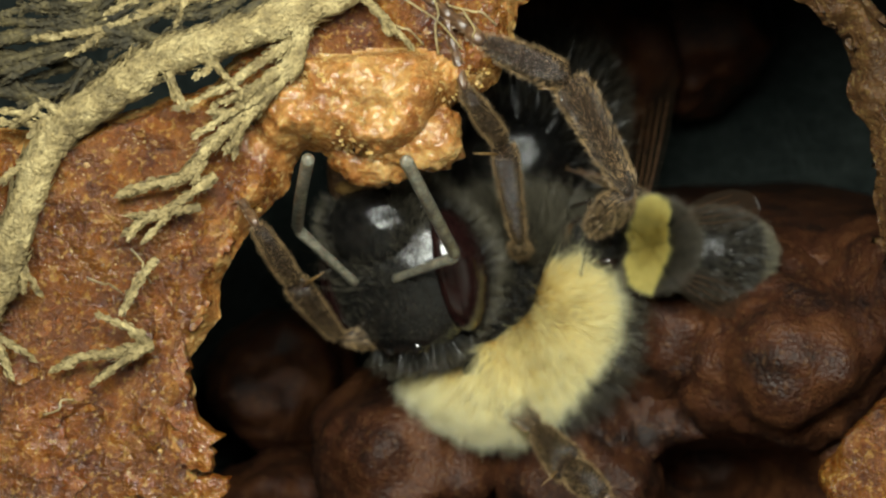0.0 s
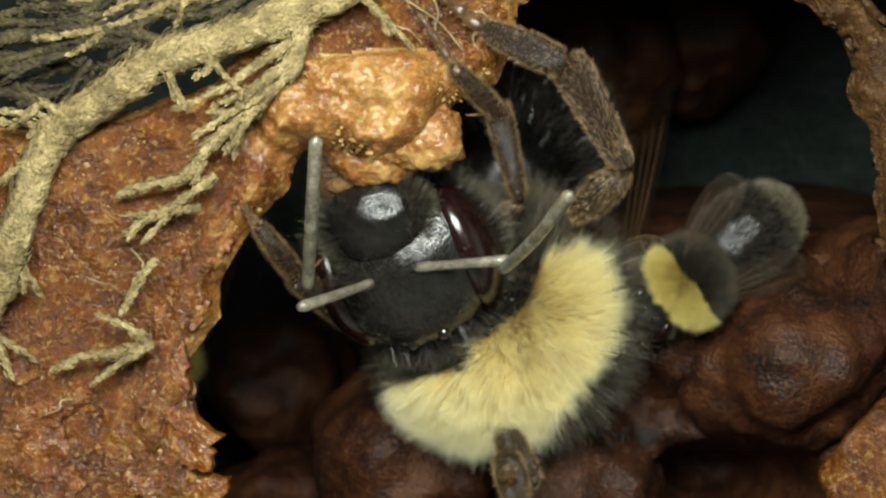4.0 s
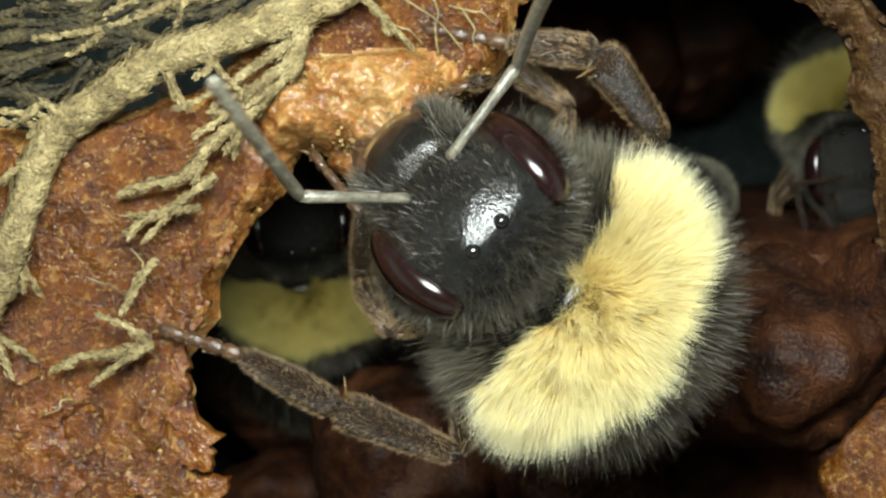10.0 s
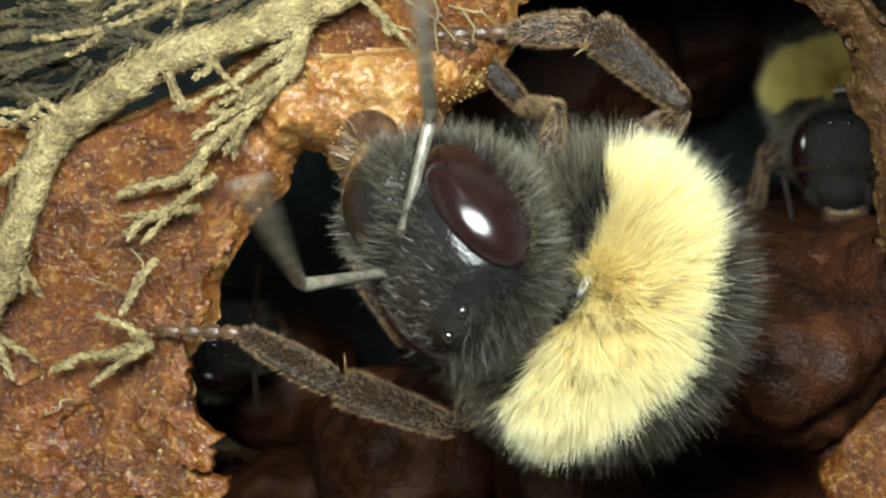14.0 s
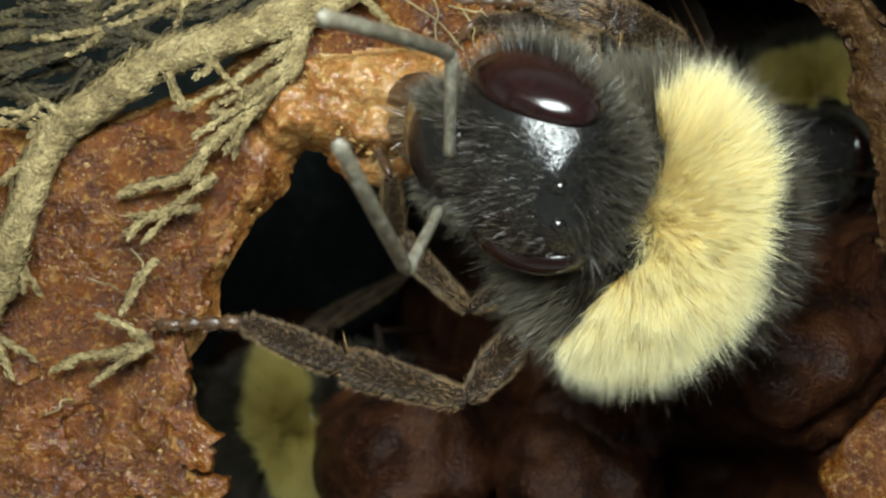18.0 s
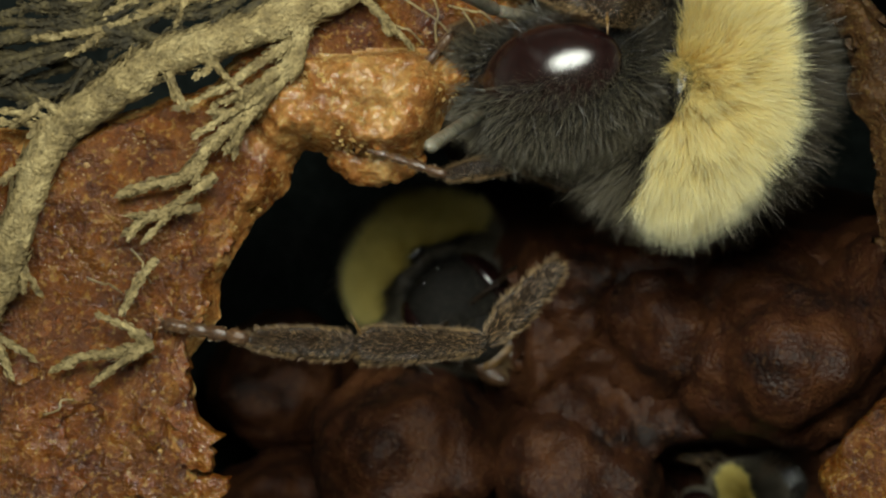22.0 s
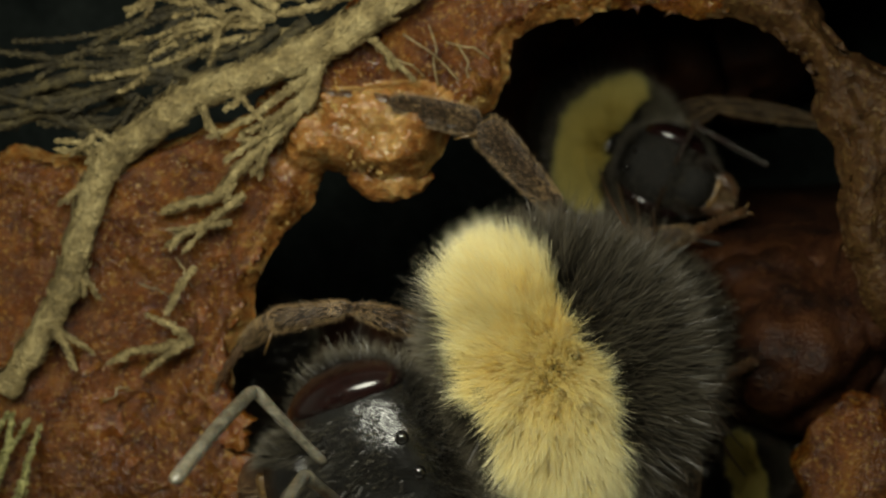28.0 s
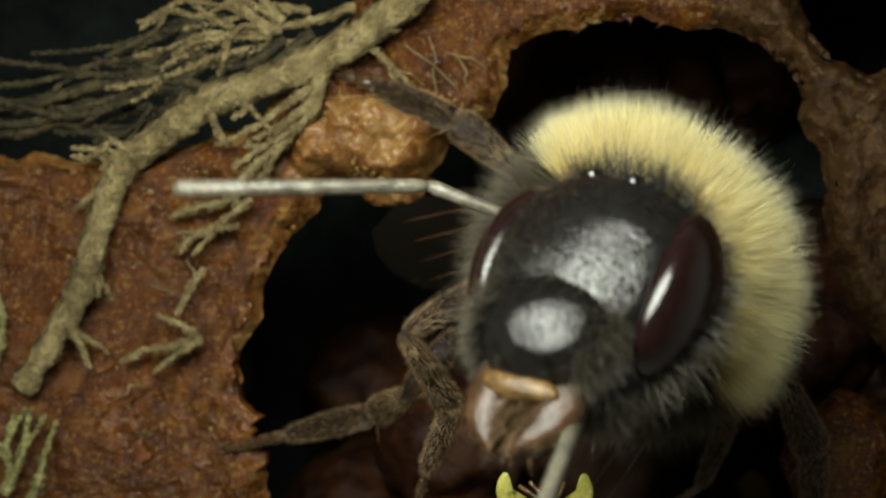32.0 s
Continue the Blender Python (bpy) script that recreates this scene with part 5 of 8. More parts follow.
    walk(scapes[1], ride([
        (0, rod(-1.96, -0.8, -4.07, -3.2, 0.44, -2.75)),
        (1, rod(-2.03, -0.99, -3.97, -3.44, -0.37, -2.39)),
        (2, rod(-2.18, -0.88, -4.05, -3.44, -0.36, -2.32)),
        (3, rod(-1.96, -0.87, -3.57, -3.2, -1.22, -1.78)),
        (6, rod(-0.56, 0.34, 0.55, -2.75, 0.31, 0.74)),
        (7, rod(-1.66, -0.42, -0.11, -2.28, -1.8, 1.48)),
        (8, rod(0.18, 0.82, 2.26, -1.03, -0.59, 3.44)),
        (8.5, rod(-0.66, -0.05, 2.14, -2.38, 1.31, 2.33)),
        (9, rod(0.21, 1, 2.6, -1.46, 0.14, 3.76)),
        (9.5, rod(0.08, 0.92, 2.17, -0.96, -0.63, 3.33)),
        (10, rod(-0.6, 0.96, 2.15, -2.64, 0.97, 2.96)),
        (10.5, rod(-0.46, 0.94, 1.99, -1.47, 0.62, 3.92)),
        (11, rod(-0, 0.96, 2.65, -1.39, -0.46, 3.6)),
        (12, rod(-1.05, 0.55, 2.68, -1.45, -1.1, 4.08)),
        (12.5, rod(-0.48, 0.49, 2.84, -0.53, -0.38, 4.86)),
        (13, rod(0.11, 0.75, 3.19, -0.67, -1.13, 4.04)),
        (14, rod(-1.09, -0.44, 2.68, -2.49, -0.64, 4.37)),
        (17, rod(-0.03, 0.62, 3.61, -0.62, -0.97, 5.02)),
        (18, rod(-0.05, 0.73, 3.77, -0.61, -0.37, 5.59)),
        (19, rod(-0.3, -0.08, 2.92, -1.64, -0.79, 4.52)),
        (20, rod(-0.88, 0.77, 2.92, -2.39, -0.82, 3.1)),
        (20.5, rod(-0.88, 0.76, 2.97, -2.11, -0.25, 4.5)),
        (21, rod(2.06, 3.49, -0.32, 1.09, 1.51, -0.42)),
        (22, rod(1.97, 4.68, -0.08, 0.84, 2.8, -0.25)),
        (23, rod(1.8, 1.43, 2.22, 0.38, -0.25, 2.22)),
        (24, rod(-0.36, 0.91, 5.45, -1.38, 0.41, 7.33)),
        (25, rod(-0.78, -0.28, 4.04, -1.18, -1.61, 5.75)),
        (27.5, rod(1.06, -3.66, 5.75, 1.41, -3.43, 7.91)),
        (28, rod(-1.3, -4.96, 5.11, -1.75, -4.03, 7.04)),
        (29, rod(-1.06, -3.9, 4.96, -1.17, -3.18, 7.04)),
        (30, rod(-2.11, -1.73, 7.16, -1.37, -2.42, 9.12)),
        (31, rod(4.27, -1.17, 10.57, 6.33, -1.38, 11.32)),
        (32, rod(4.39, 0.26, 10.92, 4.36, -1.72, 11.89))], skull))
    walk(flagella[1], sweep(ride([
        (0, rod(-3.2, 0.44, -2.75, -2.63, 1.77, 1.3)),
        (1, rod(-3.44, -0.37, -2.39, -2.69, 1.63, 1.34)),
        (2, rod(-3.44, -0.36, -2.32, -2.92, 1.73, 1.4)),
        (3, rod(-3.2, -1.22, -1.78, -2.76, 1.85, 1.19)),
        (6, rod(-2.75, 0.31, 0.74, -2.18, 2.31, 4.5)),
        (7, rod(-2.28, -1.8, 1.48, -3.12, 0.99, 4.64)),
        (8, rod(-1.03, -0.59, 3.44, -3.49, -0.83, 6.96)),
        (8.5, rod(-2.38, 1.31, 2.33, -1.95, 2.58, 6.42)),
        (9, rod(-1.46, 0.14, 3.76, -3.5, 2.16, 6.96)),
        (9.5, rod(-0.96, -0.63, 3.33, -1.48, 1.49, 7.04)),
        (10, rod(-2.64, 0.97, 2.96, -3.75, 2.74, 6.71)),
        (10.5, rod(-1.47, 0.62, 3.92, -1.62, 1.61, 8.1)),
        (11, rod(-1.39, -0.46, 3.6, -3.04, 1.85, 6.83)),
        (12, rod(-1.45, -1.1, 4.08, -2.11, 1.72, 7.26)),
        (12.5, rod(-0.53, -0.38, 4.86, -1.52, 1.49, 8.61)),
        (13, rod(-0.67, -1.13, 4.04, -2.16, 1.43, 7.16)),
        (14, rod(-2.49, -0.64, 4.37, -2.97, 1.05, 8.3)),
        (17, rod(-0.62, -0.97, 5.02, -2.17, 0.95, 8.55)),
        (18, rod(-0.61, -0.37, 5.59, -1.53, 1.54, 9.33)),
        (19, rod(-1.64, -0.79, 4.52, -2.49, 0.43, 8.55)),
        (20, rod(-2.39, -0.82, 3.1, -5.89, -3.12, 4.09)),
        (20.5, rod(-2.11, -0.25, 4.5, -4.24, -1.2, 8.11)),
        (21, rod(1.09, 1.51, -0.42, -0.29, 0.61, 3.55)),
        (22, rod(0.84, 2.8, -0.25, -0.24, 1.84, 3.8)),
        (23, rod(0.38, -0.25, 2.22, -2.8, -1.1, 4.99)),
        (24, rod(-1.38, 0.41, 7.33, -1.46, 1.17, 11.56)),
        (25, rod(-1.18, -1.61, 5.75, -2.39, -1.05, 9.84)),
        (27.5, rod(1.41, -3.43, 7.91, 1.86, -3.77, 12.17)),
        (28, rod(-1.75, -4.03, 7.04, -1.44, -4.52, 11.3)),
        (29, rod(-1.17, -3.18, 7.04, -1.59, -4, 11.23)),
        (30, rod(-1.37, -2.42, 9.12, -0.27, -3.89, 13)),
        (31, rod(6.33, -1.38, 11.32, 6.4, -3.62, 14.99)),
        (32, rod(4.36, -1.72, 11.89, 3.74, -3.58, 15.71))], skull), {13: -9, 14: -12, 17: -10, 19: -12, 20: 4, 23: 7, 25: 24, 28: 6, 29: 8, 31: -8}))
    walk(legs[0][0], ride([
        (0, rod(1.72, 0.14, -3.56, 1.87, -0.23, -6.13)),
        (1, rod(1.72, 0.14, -3.56, 1.72, -0.06, -6.15)),
        (2, rod(1.72, 0.14, -3.56, 1.68, -0.02, -6.16)),
        (3, rod(1.72, 0.14, -3.56, 1.58, -0.13, -6.14)),
        (6, rod(2.31, 1.42, -3.81, 1.19, -0.71, -2.84)),
        (7, rod(2.25, 1.04, -3.92, 0.93, -0.87, -2.75)),
        (8, rod(3.24, 2.16, 0.5, 2.2, 1.12, -1.65)),
        (8.5, rod(3.18, 2.1, 0.52, 1.86, 0.68, -1.21)),
        (9, rod(3.11, 2.05, 0.54, 2, 1, -1.56)),
        (9.5, rod(2.85, 2.45, 0.33, 2.26, 0.73, -1.53)),
        (10, rod(2.58, 2.86, 0.22, 1.94, 0.76, -1.17)),
        (10.5, rod(2.84, 3.01, 0.49, 2.23, 1.03, -1.08)),
        (11, rod(3.09, 3.15, 0.78, 2.19, 1.43, -0.95)),
        (12, rod(2.53, 2.82, 0.76, 1.95, 1.02, -1.02)),
        (12.5, rod(2.79, 3.46, 0.42, 1.93, 1.2, -0.53)),
        (13, rod(3.02, 4.11, 0.32, 2.23, 1.65, 0.02)),
        (14, rod(2.3, 2.79, 1.03, 1.93, 0.86, -0.68)),
        (17, rod(3.07, 3.8, 0.99, 2.4, 1.34, 0.47)),
        (18, rod(2.93, 4.09, 1.34, 2.52, 1.68, 0.45)),
        (19, rod(2.42, 4.15, 0.8, 2.9, 1.69, 0.12)),
        (20, rod(2.42, 4.15, 0.86, 2.69, 1.57, 0.75)),
        (20.5, rod(2.48, 4.15, 0.82, 2.7, 1.56, 0.75)),
        (21, rod(3.45, 4.68, -4.36, 4.44, 2.83, -2.82)),
        (22, rod(2.79, 5.3, -4.18, 4.61, 4.31, -2.61)),
        (23, rod(4.01, 2.48, -2.79, 3.38, 1.12, -0.67)),
        (24, rod(2.4, 4.13, 1.04, 2.32, 1.75, 2.08)),
        (25, rod(2.48, 3.53, 1.41, 2.42, 1.2, 2.57)),
        (27.5, rod(1.74, 0.44, 0.39, 1.51, -0.7, 2.71)),
        (28, rod(-1.46, -1, 3.74, 0.72, -1.74, 2.54)),
        (29, rod(-1.4, -1.23, 2.59, 1.14, -1.33, 3.13)),
        (30, rod(-3.31, -3.39, 3.65, -1.47, -1.56, 3.84)),
        (31, rod(0.28, -0.76, 8.6, 1.23, -2.13, 7)),
        (32, rod(0.62, -1.38, 9, 2.4, -0.27, 7.46))], body))
    walk(legs[0][1], ride([
        (0, rod(1.72, 0.14, -3.56, 1.29, 2.25, -1.93)),
        (1, rod(1.72, 0.14, -3.56, 1.29, 2.25, -1.93)),
        (2, rod(1.72, 0.14, -3.56, 1.29, 2.25, -1.93)),
        (3, rod(1.72, 0.14, -3.56, 1.29, 2.25, -1.93)),
        (6, rod(2.31, 1.42, -3.81, 1.41, 3.17, -1.96)),
        (7, rod(2.25, 1.04, -3.92, 1.47, 2.75, -1.99)),
        (8, rod(3.24, 2.16, 0.5, 2.62, 3.29, -1.88)),
        (8.5, rod(3.18, 2.1, 0.52, 2.68, 3.17, -1.91)),
        (9, rod(3.11, 2.05, 0.54, 2.74, 3.04, -1.94)),
        (9.5, rod(2.85, 2.45, 0.33, 2.15, 3.49, -2.06)),
        (10, rod(2.58, 2.86, 0.22, 1.53, 3.9, -2.04)),
        (10.5, rod(2.84, 3.01, 0.49, 2.08, 3.89, -1.95)),
        (11, rod(3.09, 3.15, 0.78, 2.61, 3.88, -1.78)),
        (12, rod(2.53, 2.82, 0.76, 2.01, 3.64, -1.76)),
        (12.5, rod(2.79, 3.46, 0.42, 1.9, 4.27, -2)),
        (13, rod(3.02, 4.11, 0.32, 1.77, 4.87, -1.95)),
        (14, rod(2.3, 2.79, 1.03, 1.75, 3.02, -1.61)),
        (17, rod(3.07, 3.8, 0.99, 2.59, 4.58, -1.55)),
        (18, rod(2.93, 4.09, 1.34, 2.57, 4.78, -1.24)),
        (19, rod(2.42, 4.15, 0.8, 1.76, 4.49, -1.8)),
        (20, rod(2.42, 4.15, 0.86, 1.76, 4.71, -1.7)),
        (20.5, rod(2.48, 4.15, 0.82, 1.8, 4.69, -1.74)),
        (21, rod(3.45, 4.68, -4.36, 2.14, 4.51, -2)),
        (22, rod(2.79, 5.3, -4.18, 1.17, 4.89, -2.06)),
        (23, rod(4.01, 2.48, -2.79, 3.71, 2.49, -5.48)),
        (24, rod(2.4, 4.13, 1.04, 1.75, 4.57, -1.54)),
        (25, rod(2.48, 3.53, 1.41, 1.98, 4.06, -1.19)),
        (27.5, rod(1.74, 0.44, 0.39, 1.41, 0.13, -2.28)),
        (28, rod(-1.46, -1, 3.74, -3.54, -1.39, 2.06)),
        (29, rod(-1.4, -1.23, 2.59, -3.32, -1.46, 0.71)),
        (30, rod(-3.31, -3.39, 3.65, -4.9, -4.13, 1.6)),
        (31, rod(0.28, -0.76, 8.6, -0.22, -3.4, 8.37)),
        (32, rod(0.62, -1.38, 9, 1.24, -2.97, 7))], body))
    walk(legs[0][2], ride([
        (0, rod(1.29, 2.25, -1.93, 0.44, 3.24, -0.1)),
        (1, rod(1.29, 2.25, -1.93, 0.44, 3.24, -0.1)),
        (2, rod(1.29, 2.25, -1.93, 0.44, 3.24, -0.1)),
        (3, rod(1.29, 2.25, -1.93, 0.44, 3.24, -0.1)),
        (6, rod(1.41, 3.17, -1.96, 0.18, 3.47, -0.1)),
        (7, rod(1.47, 2.75, -1.99, 0.3, 3.12, -0.1)),
        (8, rod(2.62, 3.29, -1.88, 1.34, 3.81, -0.1)),
        (8.5, rod(2.68, 3.17, -1.91, 1.45, 3.7, -0.1)),
        (9, rod(2.74, 3.04, -1.94, 1.57, 3.58, -0.1)),
        (9.5, rod(2.15, 3.49, -2.06, 1.05, 3.47, -0.1)),
        (10, rod(1.53, 3.9, -2.04, 0.53, 3.35, -0.1)),
        (10.5, rod(2.08, 3.89, -1.95, 0.82, 3.64, -0.1)),
        (11, rod(2.61, 3.88, -1.78, 1.11, 3.93, -0.1)),
        (12, rod(2.01, 3.64, -1.76, 0.76, 4.5, -0.1)),
        (12.5, rod(1.9, 4.27, -2, 0.7, 4.39, -0.1)),
        (13, rod(1.77, 4.87, -1.95, 0.64, 4.27, -0.1)),
        (14, rod(1.75, 3.02, -1.61, 0.53, 4.16, -0.1)),
        (17, rod(2.59, 4.58, -1.55, 0.88, 4.39, -0.1)),
        (18, rod(2.57, 4.78, -1.24, 0.64, 4.62, -0.1)),
        (19, rod(1.76, 4.49, -1.8, 0.3, 4.27, -0.1)),
        (20, rod(1.76, 4.71, -1.7, 0.18, 4.62, -0.1)),
        (20.5, rod(1.8, 4.69, -1.74, 0.26, 4.57, -0.1)),
        (21, rod(2.14, 4.51, -2, 0.99, 4.16, -0.1)),
        (22, rod(1.17, 4.89, -2.06, 0.18, 4.39, -0.1)),
        (23, rod(3.71, 2.49, -5.48, 4.53, 2.08, -7.53)),
        (24, rod(1.75, 4.57, -1.54, 0.07, 4.16, -0.1)),
        (25, rod(1.98, 4.06, -1.19, 0.07, 3.58, -0.1)),
        (27.5, rod(1.41, 0.13, -2.28, 2.29, -0.13, -4.33)),
        (28, rod(-3.54, -1.39, 2.06, -4.64, -2.01, 0.2)),
        (29, rod(-3.32, -1.46, 0.71, -5.35, -2.29, 0.2)),
        (30, rod(-4.9, -4.13, 1.6, -6.4, -3.21, 0.2)),
        (31, rod(-0.22, -3.4, 8.37, -0.33, -5.58, 7.82)),
        (32, rod(1.24, -2.97, 7, 0.38, -4.59, 5.3))], body))
    walk(legs[0][3], ride([
        (0, rod(0.44, 3.24, -0.1, 0.13, 4.54, -0.4)),
        (1, rod(0.44, 3.24, -0.1, 0.13, 4.54, -0.4)),
        (2, rod(0.44, 3.24, -0.1, 0.13, 4.54, -0.4)),
        (3, rod(0.44, 3.24, -0.1, 0.13, 4.54, -0.4)),
        (6, rod(0.18, 3.47, -0.1, -0.16, 3.38, -0.4)),
        (7, rod(0.3, 3.12, -0.1, 0.07, 3.21, -0.4)),
        (8, rod(1.34, 3.81, -0.1, 1, 4.08, -0.4)),
        (8.5, rod(1.45, 3.7, -0.1, 1, 3.9, -0.4)),
        (9, rod(1.57, 3.58, -0.1, 1, 3.73, -0.4)),
        (9.5, rod(1.05, 3.47, -0.1, 0.48, 3.44, -0.4)),
        (10, rod(0.53, 3.35, -0.1, -0.05, 3.15, -0.4)),
        (10.5, rod(0.82, 3.64, -0.1, 0.24, 3.47, -0.4)),
        (11, rod(1.11, 3.93, -0.1, 0.53, 3.79, -0.4)),
        (12, rod(0.76, 4.5, -0.1, 0.19, 4.43, -0.4)),
        (12.5, rod(0.7, 4.39, -0.1, 0.01, 4.08, -0.4)),
        (13, rod(0.64, 4.27, -0.1, -0.16, 3.73, -0.4)),
        (14, rod(0.53, 4.16, -0.1, 0.19, 4.31, -0.4)),
        (17, rod(0.88, 4.39, -0.1, 0.07, 3.73, -0.4)),
        (18, rod(0.64, 4.62, -0.1, 0.19, 4.19, -0.4)),
        (19, rod(0.3, 4.27, -0.1, -0.05, 3.73, -0.4)),
        (20, rod(0.18, 4.62, -0.1, -0.28, 3.96, -0.4)),
        (20.5, rod(0.26, 4.57, -0.1, -0.26, 4.05, -0.4)),
        (21, rod(0.99, 4.16, -0.1, -0.05, 4.89, -0.4)),
        (22, rod(0.18, 4.39, -0.1, -0.51, 3.61, -0.4)),
        (23, rod(4.53, 2.08, -7.53, 5.42, 1.96, -9.15)),
        (24, rod(0.07, 4.16, -0.1, -0.51, 3.85, -0.4)),
        (25, rod(0.07, 3.58, -0.1, -0.39, 3.03, -0.4)),
        (27.5, rod(2.29, -0.13, -4.33, 3.14, -0.06, -5.97)),
        (28, rod(-4.64, -2.01, 0.2, -4.99, -2.43, -0.1)),
        (29, rod(-5.35, -2.29, 0.2, -6.68, -3.12, -0.1)),
        (30, rod(-6.4, -3.21, 0.2, -6.34, -2.41, -0.1)),
        (31, rod(-0.33, -5.58, 7.82, -0.16, -7.34, 7.12)),
        (32, rod(0.38, -4.59, 5.3, 0.1, -5.71, 4.2))], body))
    walk(legs[1][0], ride([
        (0, rod(-2.37, -2.05, -4.11, -0.64, -2.11, -6.05)),
        (1, rod(-2.37, -2.05, -4.11, -0.71, -1.98, -6.11)),
        (2, rod(-2.37, -2.05, -4.11, -0.73, -1.94, -6.13)),
        (3, rod(-2.37, -2.05, -4.11, -0.7, -2.02, -6.11)),
        (6, rod(-1.83, -2.8, -3.73, 0.18, -1.16, -3.6)),
        (7, rod(-1.7, -2.73, -3.71, 0.33, -1.1, -3.68)),
        (8, rod(0.07, -1.62, -3.23, 1.24, -0.86, -1.04)),
        (8.5, rod(-0.25, -1.67, -3.48, 0.34, -1.83, -0.95)),
        (9, rod(-0.5, -1.52, 0.21, 1.04, -1, -1.82)),
        (9.5, rod(-0.78, -1.61, 0.42, 1.24, -0.96, -1.08)),
        (10, rod(-1.06, -1.68, 0.57, 0.74, -1.07, -1.2)),
        (10.5, rod(-0.73, -1.53, 0.39, 1.29, -0.85, -1.11)),
        (11, rod(-0.39, -1.36, 0.15, 1.65, -0.31, -1.08)),
        (12, rod(-0.95, -1.8, 0.42, 1.13, -0.97, -0.9)),
        (12.5, rod(-0.39, -1.53, 0.19, 1.85, -0.42, -0.52)),
        (13, rod(0.18, -1.26, -0.05, 2.57, -0.25, -0.01)),
        (14, rod(-0.73, -1.92, 0.31, 1.45, -1.16, -0.89)),
        (17, rod(0.42, -1.37, -0.21, 2.41, -0, 0.75)),
        (18, rod(0.53, -1.26, -0.37, 2.54, -0.1, 0.79)),
        (19, rod(0.19, -1.73, -0.26, 2.48, -0.56, 0.11)),
        (20, rod(-1.65, -1.36, 0, 0.89, -1.02, 0.46)),
        (20.5, rod(-1.24, -1.2, 0.06, 1.29, -0.86, 0.53)),
        (21, rod(2.48, 0.24, -0, 3.5, 0.19, -2.4)),
        (22, rod(2.9, 1.43, -3.92, 4.42, 2.24, -1.97)),
        (23, rod(3.25, -1.84, -2.9, 3.11, -0.47, -0.7)),
        (24, rod(2.08, -1.94, 0.72, 2.1, -0.6, 2.95)),
        (25, rod(2.01, -1.88, 0.91, 2.09, -0.53, 3.13)),
        (27.5, rod(2.5, -3.88, 0.6, 1.88, -2.68, 2.82)),
        (28, rod(3.45, -4.6, 1.29, 1.54, -4.05, 2.97)),
        (29, rod(3.72, -4.09, 1.88, 1.99, -3.53, 3.74)),
        (30, rod(2.33, -2.79, 2.4, 0.8, -2.31, 4.45)),
        (31, rod(7.03, -2.19, 3.96, 5.06, -2.89, 5.51)),
        (32, rod(7.07, -1.85, 3.55, 5.45, -2.08, 5.56))], body))
    walk(legs[1][1], ride([
        (0, rod(-2.37, -2.05, -4.11, -3.2, -0.72, -1.92)),
        (1, rod(-2.37, -2.05, -4.11, -3.2, -0.72, -1.92)),
        (2, rod(-2.37, -2.05, -4.11, -3.2, -0.72, -1.92)),
        (3, rod(-2.37, -2.05, -4.11, -3.2, -0.72, -1.92)),
        (6, rod(-1.83, -2.8, -3.73, -3.69, -1.93, -1.97)),
        (7, rod(-1.7, -2.73, -3.71, -3.56, -2.05, -1.88)),
        (8, rod(0.07, -1.62, -3.23, -1.5, -0.11, -1.64)),
        (8.5, rod(-0.25, -1.67, -3.48, -1.49, -0.04, -1.72)),
        (9, rod(-0.5, -1.52, 0.21, -1.5, 0.01, -1.78)),
        (9.5, rod(-0.78, -1.61, 0.42, -1.63, -0.35, -1.81)),
        (10, rod(-1.06, -1.68, 0.57, -1.74, -0.71, -1.85)),
        (10.5, rod(-0.73, -1.53, 0.39, -1.57, -0.36, -1.9)),
        (11, rod(-0.39, -1.36, 0.15, -1.38, 0.01, -1.96)),
        (12, rod(-0.95, -1.8, 0.42, -1.62, -0.35, -1.75)),
        (12.5, rod(-0.39, -1.53, 0.19, -1.32, -0.11, -1.91)),
        (13, rod(0.18, -1.26, -0.05, -1.02, 0.13, -2.03)),
        (14, rod(-0.73, -1.92, 0.31, -1.74, -0.35, -1.64)),
        (17, rod(0.42, -1.37, -0.21, -1.02, 0.01, -2.03)),
        (18, rod(0.53, -1.26, -0.37, -1.03, 0.26, -1.97)),
        (19, rod(0.19, -1.73, -0.26, -1.26, -0.11, -1.87)),
        (20, rod(-1.65, -1.36, 0, -2.5, -0.11, -2.24)),
        (20.5, rod(-1.24, -1.2, 0.06, -2.16, -0.11, -2.23)),
        (21, rod(2.48, 0.24, -0, 0.81, -0.11, -2.1)),
        (22, rod(2.9, 1.43, -3.92, 1.75, 1.94, -1.53)),
        (23, rod(3.25, -1.84, -2.9, 2.99, -1.61, -5.58)),
        (24, rod(2.08, -1.94, 0.72, 1.49, -1.75, -1.91)),
        (25, rod(2.01, -1.88, 0.91, 1.43, -1.64, -1.72)),
        (27.5, rod(2.5, -3.88, 0.6, 2.14, -3.95, -2.07)),
        (28, rod(3.45, -4.6, 1.29, 4.29, -4.25, -1.25)),
        (29, rod(3.72, -4.09, 1.88, 4.32, -3.78, -0.73)),
        (30, rod(2.33, -2.79, 2.4, 2.64, -2.43, -0.26)),
        (31, rod(7.03, -2.19, 3.96, 6.73, -4.05, 2.03)),
        (32, rod(7.07, -1.85, 3.55, 6.77, -3.61, 1.52))], body))
